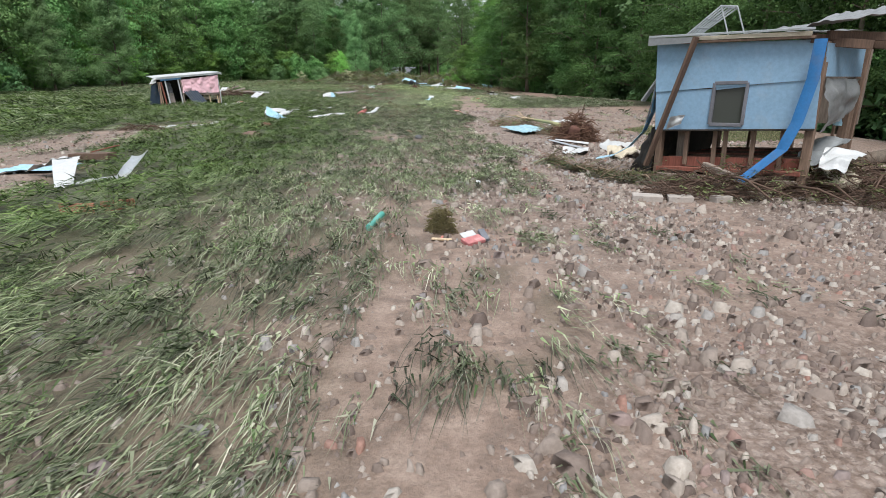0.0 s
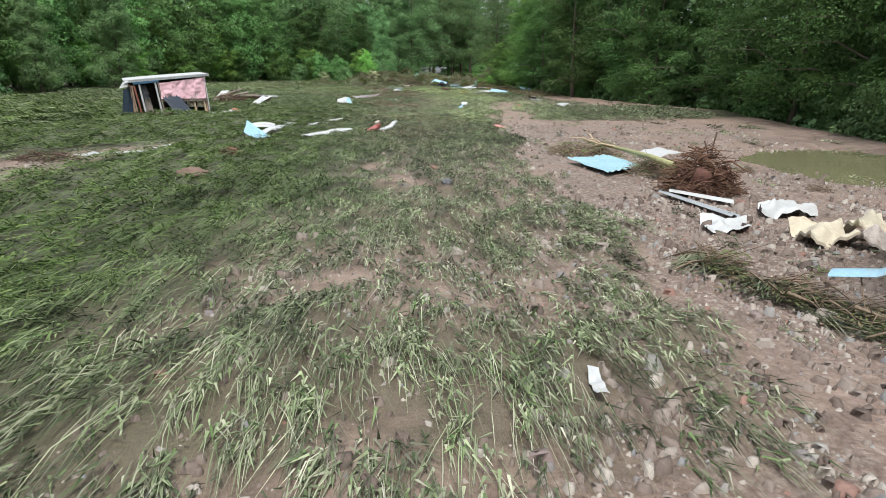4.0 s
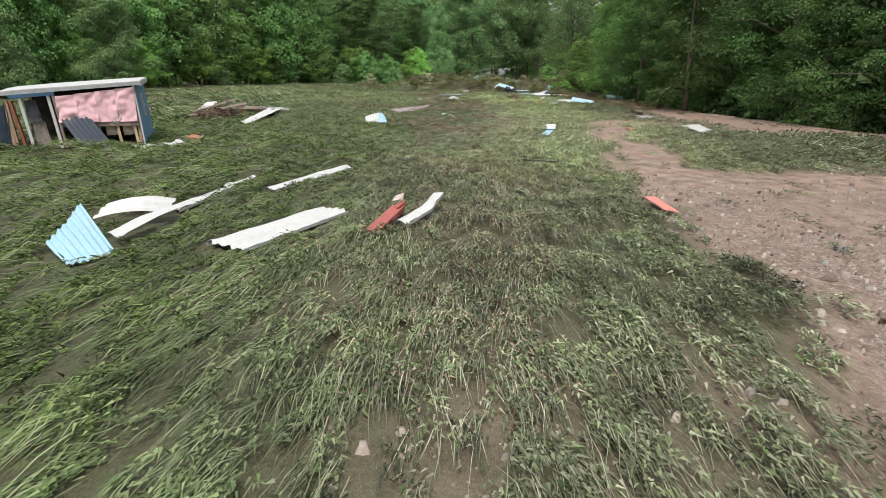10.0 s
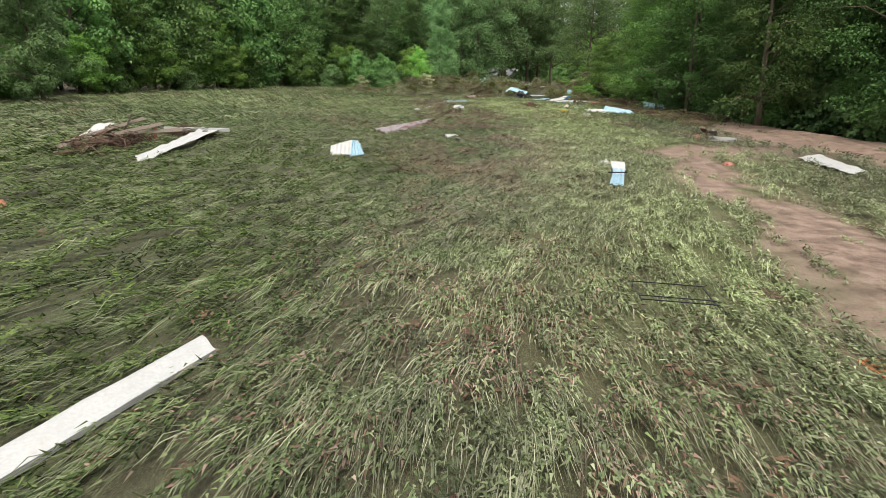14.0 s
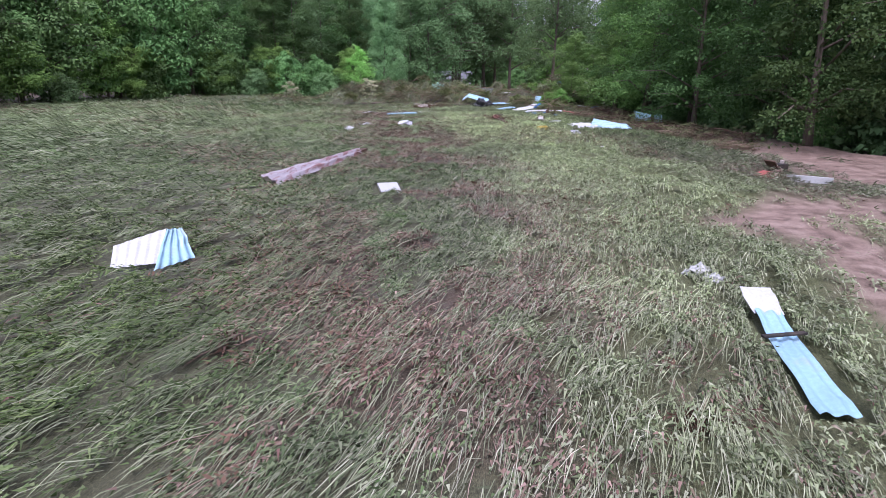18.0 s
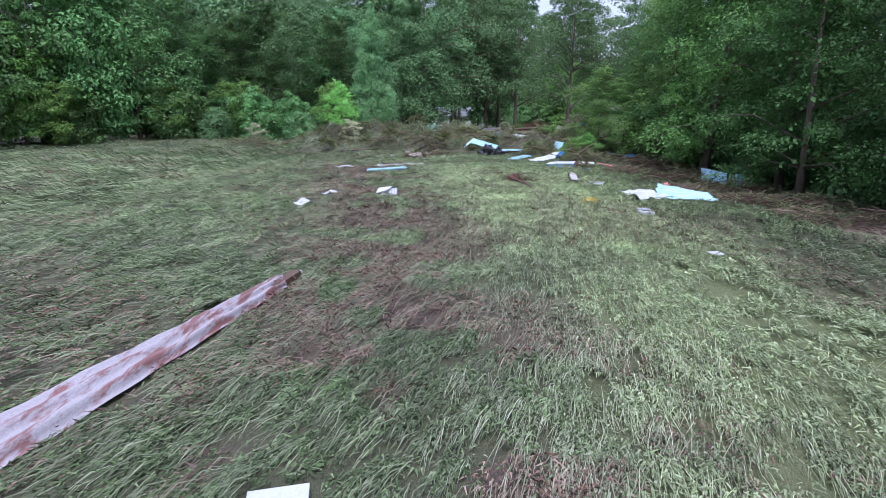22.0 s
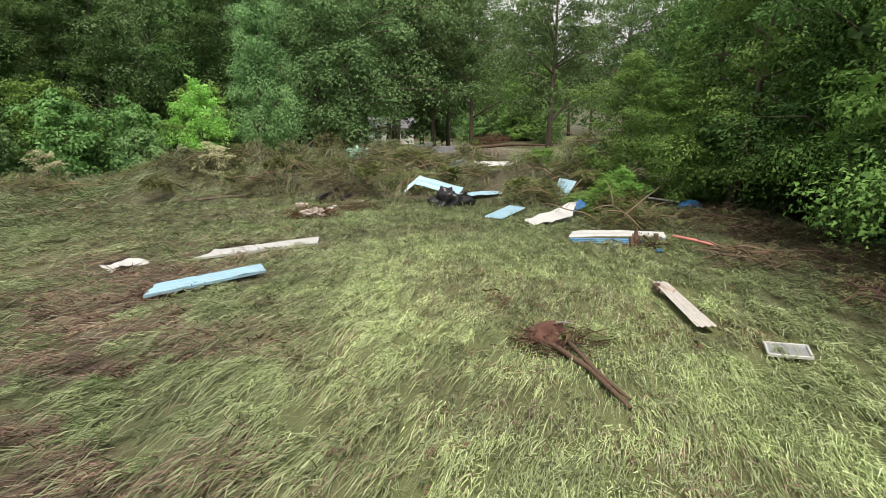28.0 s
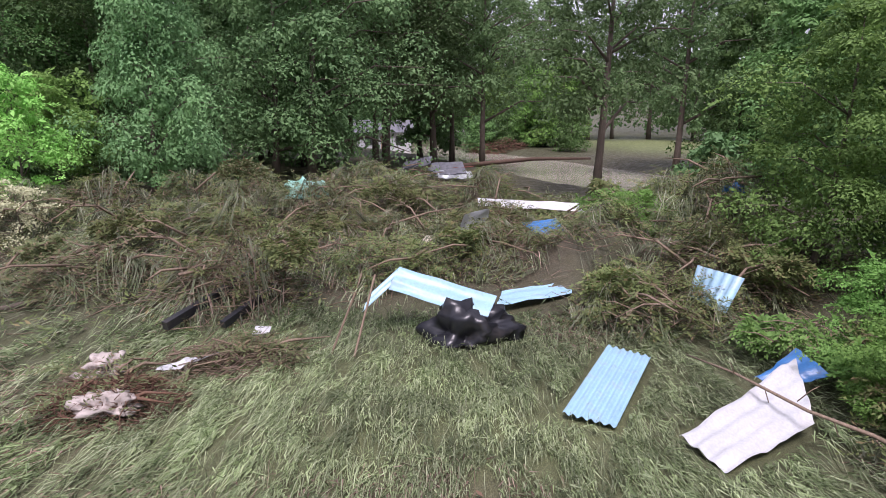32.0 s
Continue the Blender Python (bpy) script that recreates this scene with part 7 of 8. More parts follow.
    panel("fascia", (-.3, -.2, 2.93), (.75, -.2, 2.97), (.75, -.2, 3.08), (-.3, -.2, 3.09), M_ROOFGREY, "grey metal fascia", thick=0.03)
    bar("fascia_board", (.3, -.14, 2.98), (2.95, -.14, 3.02), 0.1, 0.05, M_WOOD_WET)
    panel("fascia_strip", (.6, -.2, 3.02), (2.9, -.2, 3.04), (2.9, -.19, 3.12), (.6, -.19, 3.09), M_YELLOW, "yellowed foam under the roof edge", crumple=0.02)
    for i, (a, b) in enumerate((((2.9, -.1, 3.0), (3.5, 2.6, 2.95)), ((3.05, .2, 3.06), (3.7, 2.4, 3.1)), ((2.7, 0, 2.98), (3.6, .9, 2.9)))):
        bar("rafter", a, b, 0.09, 0.16, M_ROOT)
    # bent rack on the roof
    for a, b in (((.1, .6, 3.15), (.78, .7, 3.75)), ((.2, 1.1, 3.2), (.9, 1.2, 3.72)), ((.78, .7, 3.75), (1.1, .75, 3.72)), ((.78, .7, 3.75), (.98, .8, 3.14)), ((1.1, .75, 3.72), (1.3, .85, 3.14)), ((.9, 1.2, 3.72), (1.1, .75, 3.72)),
                 ((.12, .7, 3.16), (.8, .8, 3.75)), ((.14, .8, 3.17), (.82, .9, 3.74)), ((.16, .9, 3.18), (.85, 1.0, 3.73)), ((.18, 1.0, 3.19), (.87, 1.1, 3.73)), ((.3, .62, 3.32), (.38, 1.11, 3.34)), ((.5, .66, 3.5), (.58, 1.15, 3.48)), ((.78, .7, 3.75), (.9, 1.2, 3.72))):
        bar("rack_rail", a, b, 0.03, 0.03, M_GALV)
    # leaning board, strap and loose bits
    bar("leaning_board", (.8, -.3, 3.08), (.05, -.4, .35), 0.16, 0.06, M_ROOT, "dark leaning board", 15)
    panel("bent_flap", (.28, -.12, 1.15), (.62, -.14, 1.3), (.7, -.2, 1.5), (.4, -.15, 1.45), M_WHITE, "bent white flap", crumple=0.1)
    strap = [(2.98, -.22, 2.98), (2.98, -.26, 2.3), (2.86, -.3, 1.5), (2.7, -.36, .98), (2.28, -.52, .5), (2.1, -.6, .3)]
    for (x0, y0, z0), (x1, y1, z1) in zip(strap, strap[1:]):
        panel("strap", (x0 - .02, y0, z0), (x0 + .2, y0 - .02, z0), (x1 + .2, y1 - .02, z1), (x1 - .02, y1, z1), M_BLUE, "deep blue hanging metal strip", nu=4, nv=3, sag=0.015)
    panel("side_strip", (-.12, .1, 2.2), (-.1, -.05, 2.2), (-.25, -.05, 1.2), (-.3, .15, 1.25), M_GALV, "torn metal corner strip", crumple=0.06)
    curl = [(-.12, 0, 2.1), (-.16, -.04, 1.5), (-.3, -.08, 1.05), (-.62, -.12, .66), (-1.0, -.14, .42), (-1.45, -.14, .3)]
    for (x0, y0, z0), (x1, y1, z1) in zip(curl, curl[1:]):
        panel("curled_strip", (x0, y0, z0), (x0 - .04, y0 + .28, z0 + .03), (x1 - .04, y1 + .28, z1 + .03), (x1, y1, z1), M_MIDBLUE if z0 > 1.2 else M_SKY, "curled pale blue metal strip", nu=4, nv=3, sag=0.02)
    panel("dark_board", (-.1, .1, .03), (-.85, .6, .03), (-.5, .6, .95), (-.1, .12, 1.2), M_DARK, "dark crumpled wedge below the left corner", crumple=0.1, thick=0.02)
    # void below the floor: its shade is put in as a near-black sheet
    panel("dark_board", (.05, .75, .05), (W - .1, .75, .2), (W - .1, .7, .62), (.05, .7, .4), M_DARK, "dark sheet standing in for the shade below the floor", thick=0.02)
    # the left side is open; a near-black sheet is added as its shade
    panel("skirt", (-.08, .1, .02), (-.06, D, .02), (-.06, D, 1.35), (-.1, .25, 1.2), M_DARK, "dark sheet added for shade along the open left side", crumple=0.1)
    bar("hanging_rail", (-.2, .3, 2.3), (-.68, .48, 1.72), 0.12, 0.05, M_WHITE, "hanging white rail")
    bar("log", (1.3, -.25, .5), (2.4, -.55, .28), 0.13, 0.13, M_WOOD_GREY)
    bar("log", (.9, -.5, .2), (2.9, -.9, .12), 0.12, 0.12, M_BARK)
    panel("wall_scrap", (2.6, .5, .6), (3.2, .3, .75), (3.6, 1.0, 1.2), (2.9, 1.3, 1.1), M_GALV, "crumpled grey sheet inside", crumple=0.15)
    for p in (((3.3, -.05, .6), (3.75, .1, .68), (3.9, .8, 1.0), (3.25, .7, .95)),):
        panel("wall_scrap", *p, M_WHITE, "crumpled white sheet", crumple=0.2, nu=8)
    return e


cabin()
sheet("insulation_scrap", "yellowed mattress of foam beside the cabin", "insulation", (7.5, 11.0, .25), (8.2, 11.3, .3), (8.3, 11.9, .4), (7.6, 11.7, .4), 0, 0, M_YELLOW, "foam scraps", crumple=0.12, thick=0.12)
for p, q, w in (((3.75, 11.35), (4.3, 11.2), .34), ((4.4, 11.2), (4.85, 11.1), .3), ((5.15, 10.9), (5.5, 11.0), .22)):
    plank("concrete_slab", "broken pale concrete slab on gravel", "concrete slab", p, q, w, 0.11, M_CONC, "concrete slabs")
tv, tf = tube([(9.9, 12.6, .6), (9.2, 12.1, .75), (8.4, 12.2, .6), (7.9, 12.7, .5)], [0.17, 0.16, 0.13, 0.1], 9)
tagged(mesh_ob("log", tv, tf, M_BARK, None, True), "thick bare log jammed against the cabin", "log")


# ---- the shed with pink insulation ----
def shed():
    m = Matrix(((0.848, -0.53, 0, -18.3), (0.53, 0.848, 0, 38.4), (0, 0, 1, 0), (0, 0, 0, 1)))
    e = base("insulated_shed", m, "battered shed with exposed pink insulation and blue end wall", "shed")

    def bar(name, a, b, w, d, material, label="", twist=0.0):
        return part(name, between(a, b, w, d, 0.006, None, twist), material, e, label)

    def panel(name, a, b, c, d, material, label="", **kw):
        v, f = sheet_mesh(name, a, b, c, d, kw.pop("ribs", 0), kw.pop("amp", 0), material, **kw)
        ob = mesh_ob(name, v, f, material, e, True)
        if label:
            ob["label"] = label
        return ob
    W, D = 3.8, 3.5
    zl, zr = 1.58, 1.98
    for x, h in ((0.1, 1.5), (W - .08, 1.95)):
        for y in (0.06, D - .06):
            bar("post", (x, y, -.05), (x - .05, y, h), 0.1, 0.1, M_WOOD)
    # left end wall, leaning
    panel("end_wall", (.02, .0, 0), (-.5, .9, 0), (-.3, .9, 1.25), (.1, .0, 1.5), M_NAVY, "dark corrugated end wall", ribs=10, amp=0.012, thick=0.01)
    bar("corner_post", (.42, -.03, 0), (.2, -.03, 1.5), 0.2, 0.08, M_WOOD_RED, "reddish leaning corner boards")
    bar("corner_post", (.22, -.02, 0), (.1, -.02, 1.5), 0.14, 0.06, M_WOOD)
    # doorway
    bar("door_jamb", (.62, -.03, 0), (.45, -.03, 1.56), 0.05, 0.09, M_WHITE)
    bar("door_jamb", (1.4, -.03, 0), (1.22, -.03, 1.66), 0.06, 0.09, M_WHITE)
    bar("door_jamb", (1.52, -.02, 0), (1.36, -.02, 1.68), 0.14, 0.07, M_WOOD_GREY)
    door = panel("door", (.66, .25, .02), (1.02, .5, .02), (.92, .52, .82), (.62, .27, .8), M_CLOTH, "pale hanging door", thick=0.03)
    panel("curtain", (.56, .2, .8), (.9, .35, .82), (.8, .35, 1.5), (.5, .2, 1.5), M_GREY, "ragged dark screen", crumple=0.1)
    panel("lintel", (.2, -.06, 1.55), (1.4, -.06, 1.68), (1.4, -.05, 1.85), (.1, -.05, 1.74), M_SHEDBLUE, "blue strip over the doorway", thick=0.02)
    # pink batts between studs
    for i in range(4):
        x0, x1 = 1.42 + i * 0.56, 1.42 + i * 0.56 + 0.58
        panel("insulation_batt", (x0, -.02, .82), (x1, -.02, .84), (x1, -.02, 1.70 + .08 * i), (x0, -.02, 1.64 + .08 * i), M_PINK, crumple=0.08, thick=0.08, nu=16, nv=18, seed=i)
    bar("rail", (1.45, -.03, .74), (W - .1, -.03, .76), 0.06, 0.14, M_WOOD_GREY)
    for x in (1.95, 2.5, 3.05, 3.55):
        bar("stud", (x + .08, .02, 0), (x, .02, .74), 0.05, 0.09, M_WOOD_PALE)
    for x0 in (2.1, 2.7, 3.2):
        panel("torn_batt", (x0, .12, .35), (x0 + .4, .12, .4), (x0 + .4, .1, .72), (x0, .1, .72), M_YELLOW, "torn yellow insulation", crumple=0.15, thick=0.05)
    panel("leaning_sheet", (2.05, -.6, .02), (2.95, -.55, .05), (2.25, -.06, 1.06), (1.45, -.07, .96), M_NAVY, "navy corrugated sheet leaning on the wall", ribs=6, amp=0.015)
    # right end wall, blue
    panel("end_wall", (W, .0, .02), (W + .15, D, .02), (W - .05, D, 2.0), (W - .12, .0, 2.0), M_SHEDBLUE, "blue painted end wall", thick=0.04, nu=10, crumple=0.03)
    bar("corner_strip", (W + .02, -.03, 0), (W - .12, -.03, 2.0), 0.06, 0.05, M_WHITE, "peeling white corner strip")
    win = new("window")
    win.parent = e
    for a, b in (((W + .0, 1.1, .95), (W - .06, 1.1, 1.65)), ((W + .0, 1.6, .95), (W - .06, 1.6, 1.65)), ((W + .02, 1.1, .95), (W + .02, 1.6, .95)), ((W - .05, 1.1, 1.65), (W - .05, 1.6, 1.65)), ((W - .01, 1.1, 1.3), (W - .01, 1.6, 1.3))):
        part("window_frame", between(Vector(a) + Vector((.05, 0, 0)), Vector(b) + Vector((.05, 0, 0)), 0.05, 0.06), M_WHITE, win)
    v, f = sheet_mesh("pane", (W + .04, 1.1, .95), (W + .04, 1.6, .95), (W - .02, 1.6, 1.65), (W - .02, 1.1, 1.65), 0, 0, M_GLASS)
    mesh_ob("pane", v, f, M_GLASS, win)
    panel("back_wall", (-.1, D, 0), (W, D, 0), (W - .1, D, 2.0), (0, D, 1.55), M_DARK, "", thick=0.03)
    panel("floor", (0, 0, .05), (W, 0, .05), (W, D, .05), (0, D, .05), M_WOOD_GREY, "", thick=0.03)
    panel("roof", (-.25, -.12, 1.72), (W + .08, -.12, 2.12), (W + .1, D + .2, 2.16), (-.25, D + .2, 1.8), M_WHITE, "white metal roof", ribs=0, thick=0.03, crumple=0.03)
    panel("roof_edge", (-.25, -.14, 1.63), (W + .08, -.14, 2.02), (W + .08, -.14, 2.13), (-.25, -.14, 1.73), M_GALV, "pale metal roof edge", thick=0.02)
    panel("roof_edge", (W + .09, -.24, 1.98), (W + .11, D + .2, 2.02), (W + .11, D + .2, 2.16), (W + .09, -.24, 2.13), M_WHITE, "", thick=0.02)
    panel("torn_corner", (-.5, -.1, 1.35), (-.1, -.2, 1.45), (-.05, -.22, 1.75), (-.3, -.1, 1.7), M_WHITE, "torn white corner flap", crumple=0.08)
    pts = [(2.9, -.06, 1.0), (2.95, -.1, .84), (3.1, -.1, .8), (3.2, -.08, .95), (3.1, -.06, 1.6)]
    tv, tf = tube(pts, [0.015] * 5, 5)
    mesh_ob("cable", tv, tf, M_WHITE, e, True)
    return e


shed()
sheet("metal_strip", "crumpled white strip trailing from the shed", "metal strip", (-15.0, 39.7), (-14.9, 40.1), (-14.2, 40.5), (-14.2, 40.1), 0, 0, M_WHITE, SH, crumple=0.08)
sheet("metal_strip", "crumpled white sheet end in the grass", "metal strip", (-14.2, 40.1), (-14.2, 40.5), (-13.6, 41.1), (-13.7, 40.6), 0, 0, M_WHITE, SH, crumple=0.16, lift=0.05)

# debris beside the shed and on the meadow
sheet("metal_sheet", "white frayed sheet draped from a debris heap", "metal sheet", (-16.0, 48.9), (-15.2, 48.3), (-16.6, 55.6, .35), (-17.3, 55.2, .35), 0, 0, M_WHITE, SH, crumple=0.1, ragged=0.08)
plank("pipe", "white plastic pipe across a debris heap", "pipe", (-18.3, 54.1, .42), (-16.2, 55.4, .3), 0.13, 0.13, M_WHITE)
for p, q, w, mt in (((-18.6, 48.9, .3), (-17.6, 53.0, .72), 0.14, M_WOOD_GREY), ((-18.9, 49.6, .35), (-17.9, 52.4, .95), 0.12, M_WOOD_GREY), ((-17.7, 48.9, .2), (-18.6, 51.6, .8), 0.1, M_WOOD_WET),
                    ((-18.4, 51.2, .5), (-17.2, 53.6, .45), 0.16, M_WOOD_GREY), ((-17.9, 52.9, .1), (-17.85, 52.95, .7), 0.1, M_WOOD_RED), ((-19.0, 50.6, .3), (-18.1, 49.0, .45), 0.1, M_ROOT)):
    plank("board", "weathered broken board on a debris heap", "board", p, q, w, 0.035, mt, "debris boards", twist=50)
sheet("metal_sheet", "grey-white sheet leaning on a debris heap", "metal sheet", (-18.95, 49.2, .15), (-18.45, 49.3, .2), (-18.5, 51.6, .85), (-19.0, 51.4, .8), 2, 0.015, M_WHITE, SH, crumple=0.05, ragged=0.05)
plank("branch", "broken branch standing in a debris heap", "branch", (-18.2, 51.6, .5), (-18.0, 51.9, 1.15), 0.05, 0.05, M_BARK)


def lump(name, label, category, x, y, rx, ry, h, material, seed=0, rough=0.35, z=0.0, group=""):
    """A rounded, uneven bundle resting on the ground."""
    bm = bmesh.new()
    bmesh.ops.create_icosphere(bm, subdivisions=4, radius=1.0)
    for q in bm.verts:
        f = 1 + rough * noise.noise(q.co * 2.0 + Vector((seed * 3.7, 0, 0))) + rough * 0.5 * noise.noise(q.co * 5.0 + Vector((0, seed, 0))) + rough * 0.35 * abs(noise.noise(Vector((q.co.x * 4, q.co.y * 4, q.co.z * 14)) + Vector((0, seed, 0))))
        q.co = Vector((q.co.x * f * rx, q.co.y * f * ry, max(-0.04, q.co.z * f * h)))
    ob = part(name, bm, material)
    ob.data.polygons.foreach_set("use_smooth", [True] * len(ob.data.polygons))
    ob.location = (x, y, z_at(x, y) + z + 0.03)
    return tagged(ob, label, category, group)


lump("sod", "torn red-brown sod around an uprooted root", "sod", -4.05, 81.85, .36, .28, .34, M_SOD, 22, 0.5)
lump("sod", "red-brown soil in a fallen tree's roots", "sod", 4.6, 20.7, .55, .38, .5, M_SOD, 27, 0.5)
for sx, sy, sr, sh in ((-.05, 89.2, .12, .4), (.5, 89.05, .11, .34)):
    lump("sod", "torn brown sod standing against a folded panel", "sod", sx, sy, sr, sr, sh, M_ROOT, int(40 + sx * 10), 0.7, group="sods by the panel")
lump("cap", "deep blue plastic lid in the grass", "lid", .5, 88.75, .13, .13, .07, M_BLUE, 23, 0.15)
for x, y, rx, ry, h in ((-18.3, 50.6, .55, 1.6, .45), (-17.7, 54.8, .6, .4, .3)):
    lump("sod", "dark mud and roots packed under a debris heap", "sod", x, y, rx, ry, h, M_ROOT, 31, 0.6, group="mud under debris")
lump("tarp_scrap", "reddish-brown plastic scrap in the grass", "plastic scrap", -14.6, 42.6, .3, .2, .14, M_BRICK, 1)
lump("tarp_scrap", "red plastic scrap on the grass", "plastic scrap", 3.0, 53.6, .16, .12, .08, M_CORAL, 2)
lump("rubbish_bag", "crumpled clear white bag on grass", "bag", -1.3, 52.2, .17, .13, .1, M_WHITE, 3, 0.8)
lump("rubbish_bag", "crumpled pale bag on grass", "bag", -1.15, 51.9, .12, .12, .07, M_WHITE, 4, 0.8)
lump("rock", "reddish brown rock in the grass", "rock", -7.1, 21.6, .38, .24, .18, M_ROCK, 5, 0.25)
lump("rock", "dark rock on bare mud", "rock", -0.9, 20.9, .12, .1, .09, M_GREY, 6, 0.25)
brush("weed_clump", "small reddish dead weed on grass", "weed", -2.75, 47.9, .2, .2, .12, 70, 30, 142, M_ROOT_RED, M_WEED, long=0.25, thin=0.006, branches=0, size=0.07)
lump("trash_bag", "black plastic bag sagging under a blue sheet", "bag", -5.1, 96.55, .66, .4, .5, M_BLACK, 8, 0.8, 0.1)
lump("cloth_rag", "muddy white cloth tangled in roots", "cloth", -10.05, 93.95, .34, .2, .16, M_CLOTH, 9, 0.9, 0.16)
lump("cloth_rag", "muddy white cloth tangled in roots", "cloth", -10.8, 95.2, .24, .26, .16, M_CLOTH, 10, 0.9, 0.18)
lump("tarp", "mint green tarp caught in the wrack", "tarp", -9.83, 106.04, .62, .42, .5, M_MINT, 11, 0.6, 0.5)
lump("clothes", "wet printed clothes on a white panel", "clothes", -.95, 84.75, .15, .34, .12, M_CLOTH, 12, 0.5, 0.1)
lump("clothes", "dark wet clothes on a white panel", "clothes", -1.05, 84.9, .1, .16, .1, M_ROOT, 13, 0.5, 0.12)
lump("barrel_scrap", "deep blue plastic drum half under the trees", "drum", 4.9, 96.6, .55, .3, .32, M_BLUE, 14, 0.12, 0.05)
lump("tarp_scrap", "blue plastic scrap in the wrack", "plastic scrap", 2.2, 101.6, .25, .2, .2, M_BLUE, 15, 0.4, 0.4)
lump("bucket_scrap", "green plastic bucket in far wrack", "bucket", -9.6, 124, .35, .35, .4, M_TEAL, 16, 0.1, 0.3)
lump("tarp_scrap", "orange scrap leaning in the wrack", "plastic scrap", -5.8, 101.5, .2, .12, .35, M_YELLOW, 17, 0.25, 0.25)
lump("basket_scrap", "red plastic scrap at the wood's edge", "plastic scrap", 3.0, 82.0, .18, .14, .2, M_CORAL, 18, 0.4)
lump("tyre_scrap", "dark red box lid in the mud", "box", 4.2, 62.3, .34, .28, .16, M_RED, 19, 0.15)

# the plastic pipe, toy box and lath on the mud
tv, tf = tube([(-1.0, 9.2, .12), (-1.12, 8.42, .1)], [0.05, 0.05], 14)
tagged(mesh_ob("pipe", tv, tf, M_TEAL, None, False), "teal plastic pipe lying on silty grass", "pipe")
box_e = base("toy_box", pose(.42, 7.95, z_at(.4, 7.95) + .04, 8, -6, 30), "crushed red and white plastic box on gravel", "box")
part("body", box_bm(.3, .2, .06, pose(0, -.02, 0)), M_BOXRED, box_e)
part("lid", box_bm(.22, .12, .02, pose(0, .12, .04, 12)), M_WHITE, box_e, "white lid")
part("handle", box_bm(.1, .26, .05, pose(.2, .02, .02, 10, 0, -15)), M_GREY, box_e, "grey side")
lath = base("lath", pose(-.02, 8.02, z_at(0, 8) + .03, 0, 0, -8), "short pale lath with a red tag on gravel", "lath")
part("stick", box_bm(.3, .06, .03), M_WOOD_PALE, lath)
part("tag", box_bm(.03, .1, .02, pose(0, .05, .02)), M_CORAL, lath, "red tag")
sheet("plastic_scrap", "torn white plastic scrap on gravel", "plastic scrap", (.68, 12.0), (.78, 12.0), (.8, 12.5), (.7, 12.5), 0, 0, M_WHITE, crumple=0.1)

# orange lattice tray
tray = base("lattice_tray", pose(.25, 38.5, z_at(.25, 38.5) + .04, 0, 0, 12), "small orange slatted tray on matted grass", "tray")
for i in range(6):
    part("slat", box_bm(.4, .03, .02, pose(0, -.3 + i * .12, 0)), M_TERRA, tray)
for x in (-.2, .2):
    part("rail", box_bm(.04, .7, .03, pose(x, 0, -.028)), M_TERRA, tray)
# mud-track finds
plank("metal_strip", "white plank on the mud track", "plank", (4.4, 61.4), (5.5, 60.9), 0.3, 0.04, M_WHITE, twist=90)
chest = base("tool_chest", pose(4.9, 63.0, z_at(4.9, 63) + .16, 0, 0, 30), "dark broken chest on the mud track", "chest")
part("body", box_bm(.5, .35, .3), M_DARK, chest)
part("lid", box_bm(.54, .38, .05, pose(-.3, 0, .1, 0, 40)), M_ROOT, chest, "brown lid")
part("knob", box_bm(.1, .1, .1, pose(.15, 0, .2)), M_CLOTH, chest, "pale scrap on top")
# yellow frame, wire tray, hose on the right verge
crate = base("crate", pose(-1.62, 75.75, z_at(-1.62, 75.75) + .1, 6, -4, 15), "small yellow slatted crate lying on bright grass", "crate")
for i in range(4):
    part("slat", box_bm(.46, .035, .018, pose(0, -.18 + i * .12, .19)), M_CRATE, crate)
for x in (-.22, .22):
    for y in (-.18, .18):
        part("corner_post", box_bm(.035, .035, .22, pose(x, y, .08)), M_CRATE, crate)
    part("end_rail", box_bm(.03, .38, .03, pose(x, 0, .02)), M_CRATE, crate)
wt = base("wire_tray", pose(-.33, 81.48, z_at(-.33, 81.48) + .12, 4, -3, -22), "white wire tray lying in grass", "wire tray")
for a, b in (((-.3, -.22, 0), (.3, -.22, 0)), ((-.3, .22, 0), (.3, .22, 0)), ((-.3, -.22, 0), (-.3, .22, 0)), ((.3, -.22, 0), (.3, .22, 0))):
    part("rim", between(a, b, .03, .05), M_WHITE, wt)
part("base", box_bm(.56, .4, .012, pose(0, 0, -.02)), M_GALV, wt, "grey base")
tv, tf = tube([(1.2, 89.6, .3), (1.7, 89.2, .25), (2.2, 88.9, .15), (2.7, 88.4, .12), (3.3, 88.2, .1)], [0.05] * 5, 6)
tagged(mesh_ob("hose", tv, tf, M_CORAL, None, True), "faded red hose trailing from a folded panel", "hose")
tv, tf = tube([(1.3, 88.9, .1), (2.3, 87.7, .12), (3.2, 86.8, .1)], [0.05, 0.045, 0.03], 6)
tagged(mesh_ob("branch", tv, tf, M_TWIG, None, True), "bare branch lying on flattened grass", "branch")
for p, q in (((.6, 90.4, .3), (-.2, 90.9, 1.0)), ((-.2, 90.9, 1.0), (-1.0, 90.6, .9)), ((-.2, 90.9, 1.0), (-.3, 91.4, 1.7)), ((.1, 90.7, .7), (1.5, 91.6, 1.5))):
    tv, tf = tube([p, tuple((Vector(p) + Vector(q)) / 2 + Vector((.04, 0, .05))), q], [0.03, 0.022, 0.008], 6)
    tagged(mesh_ob("branch", tv, tf, M_TWIG, None, True), "bare broken branch sticking out of brush", "branch", "broken branches")
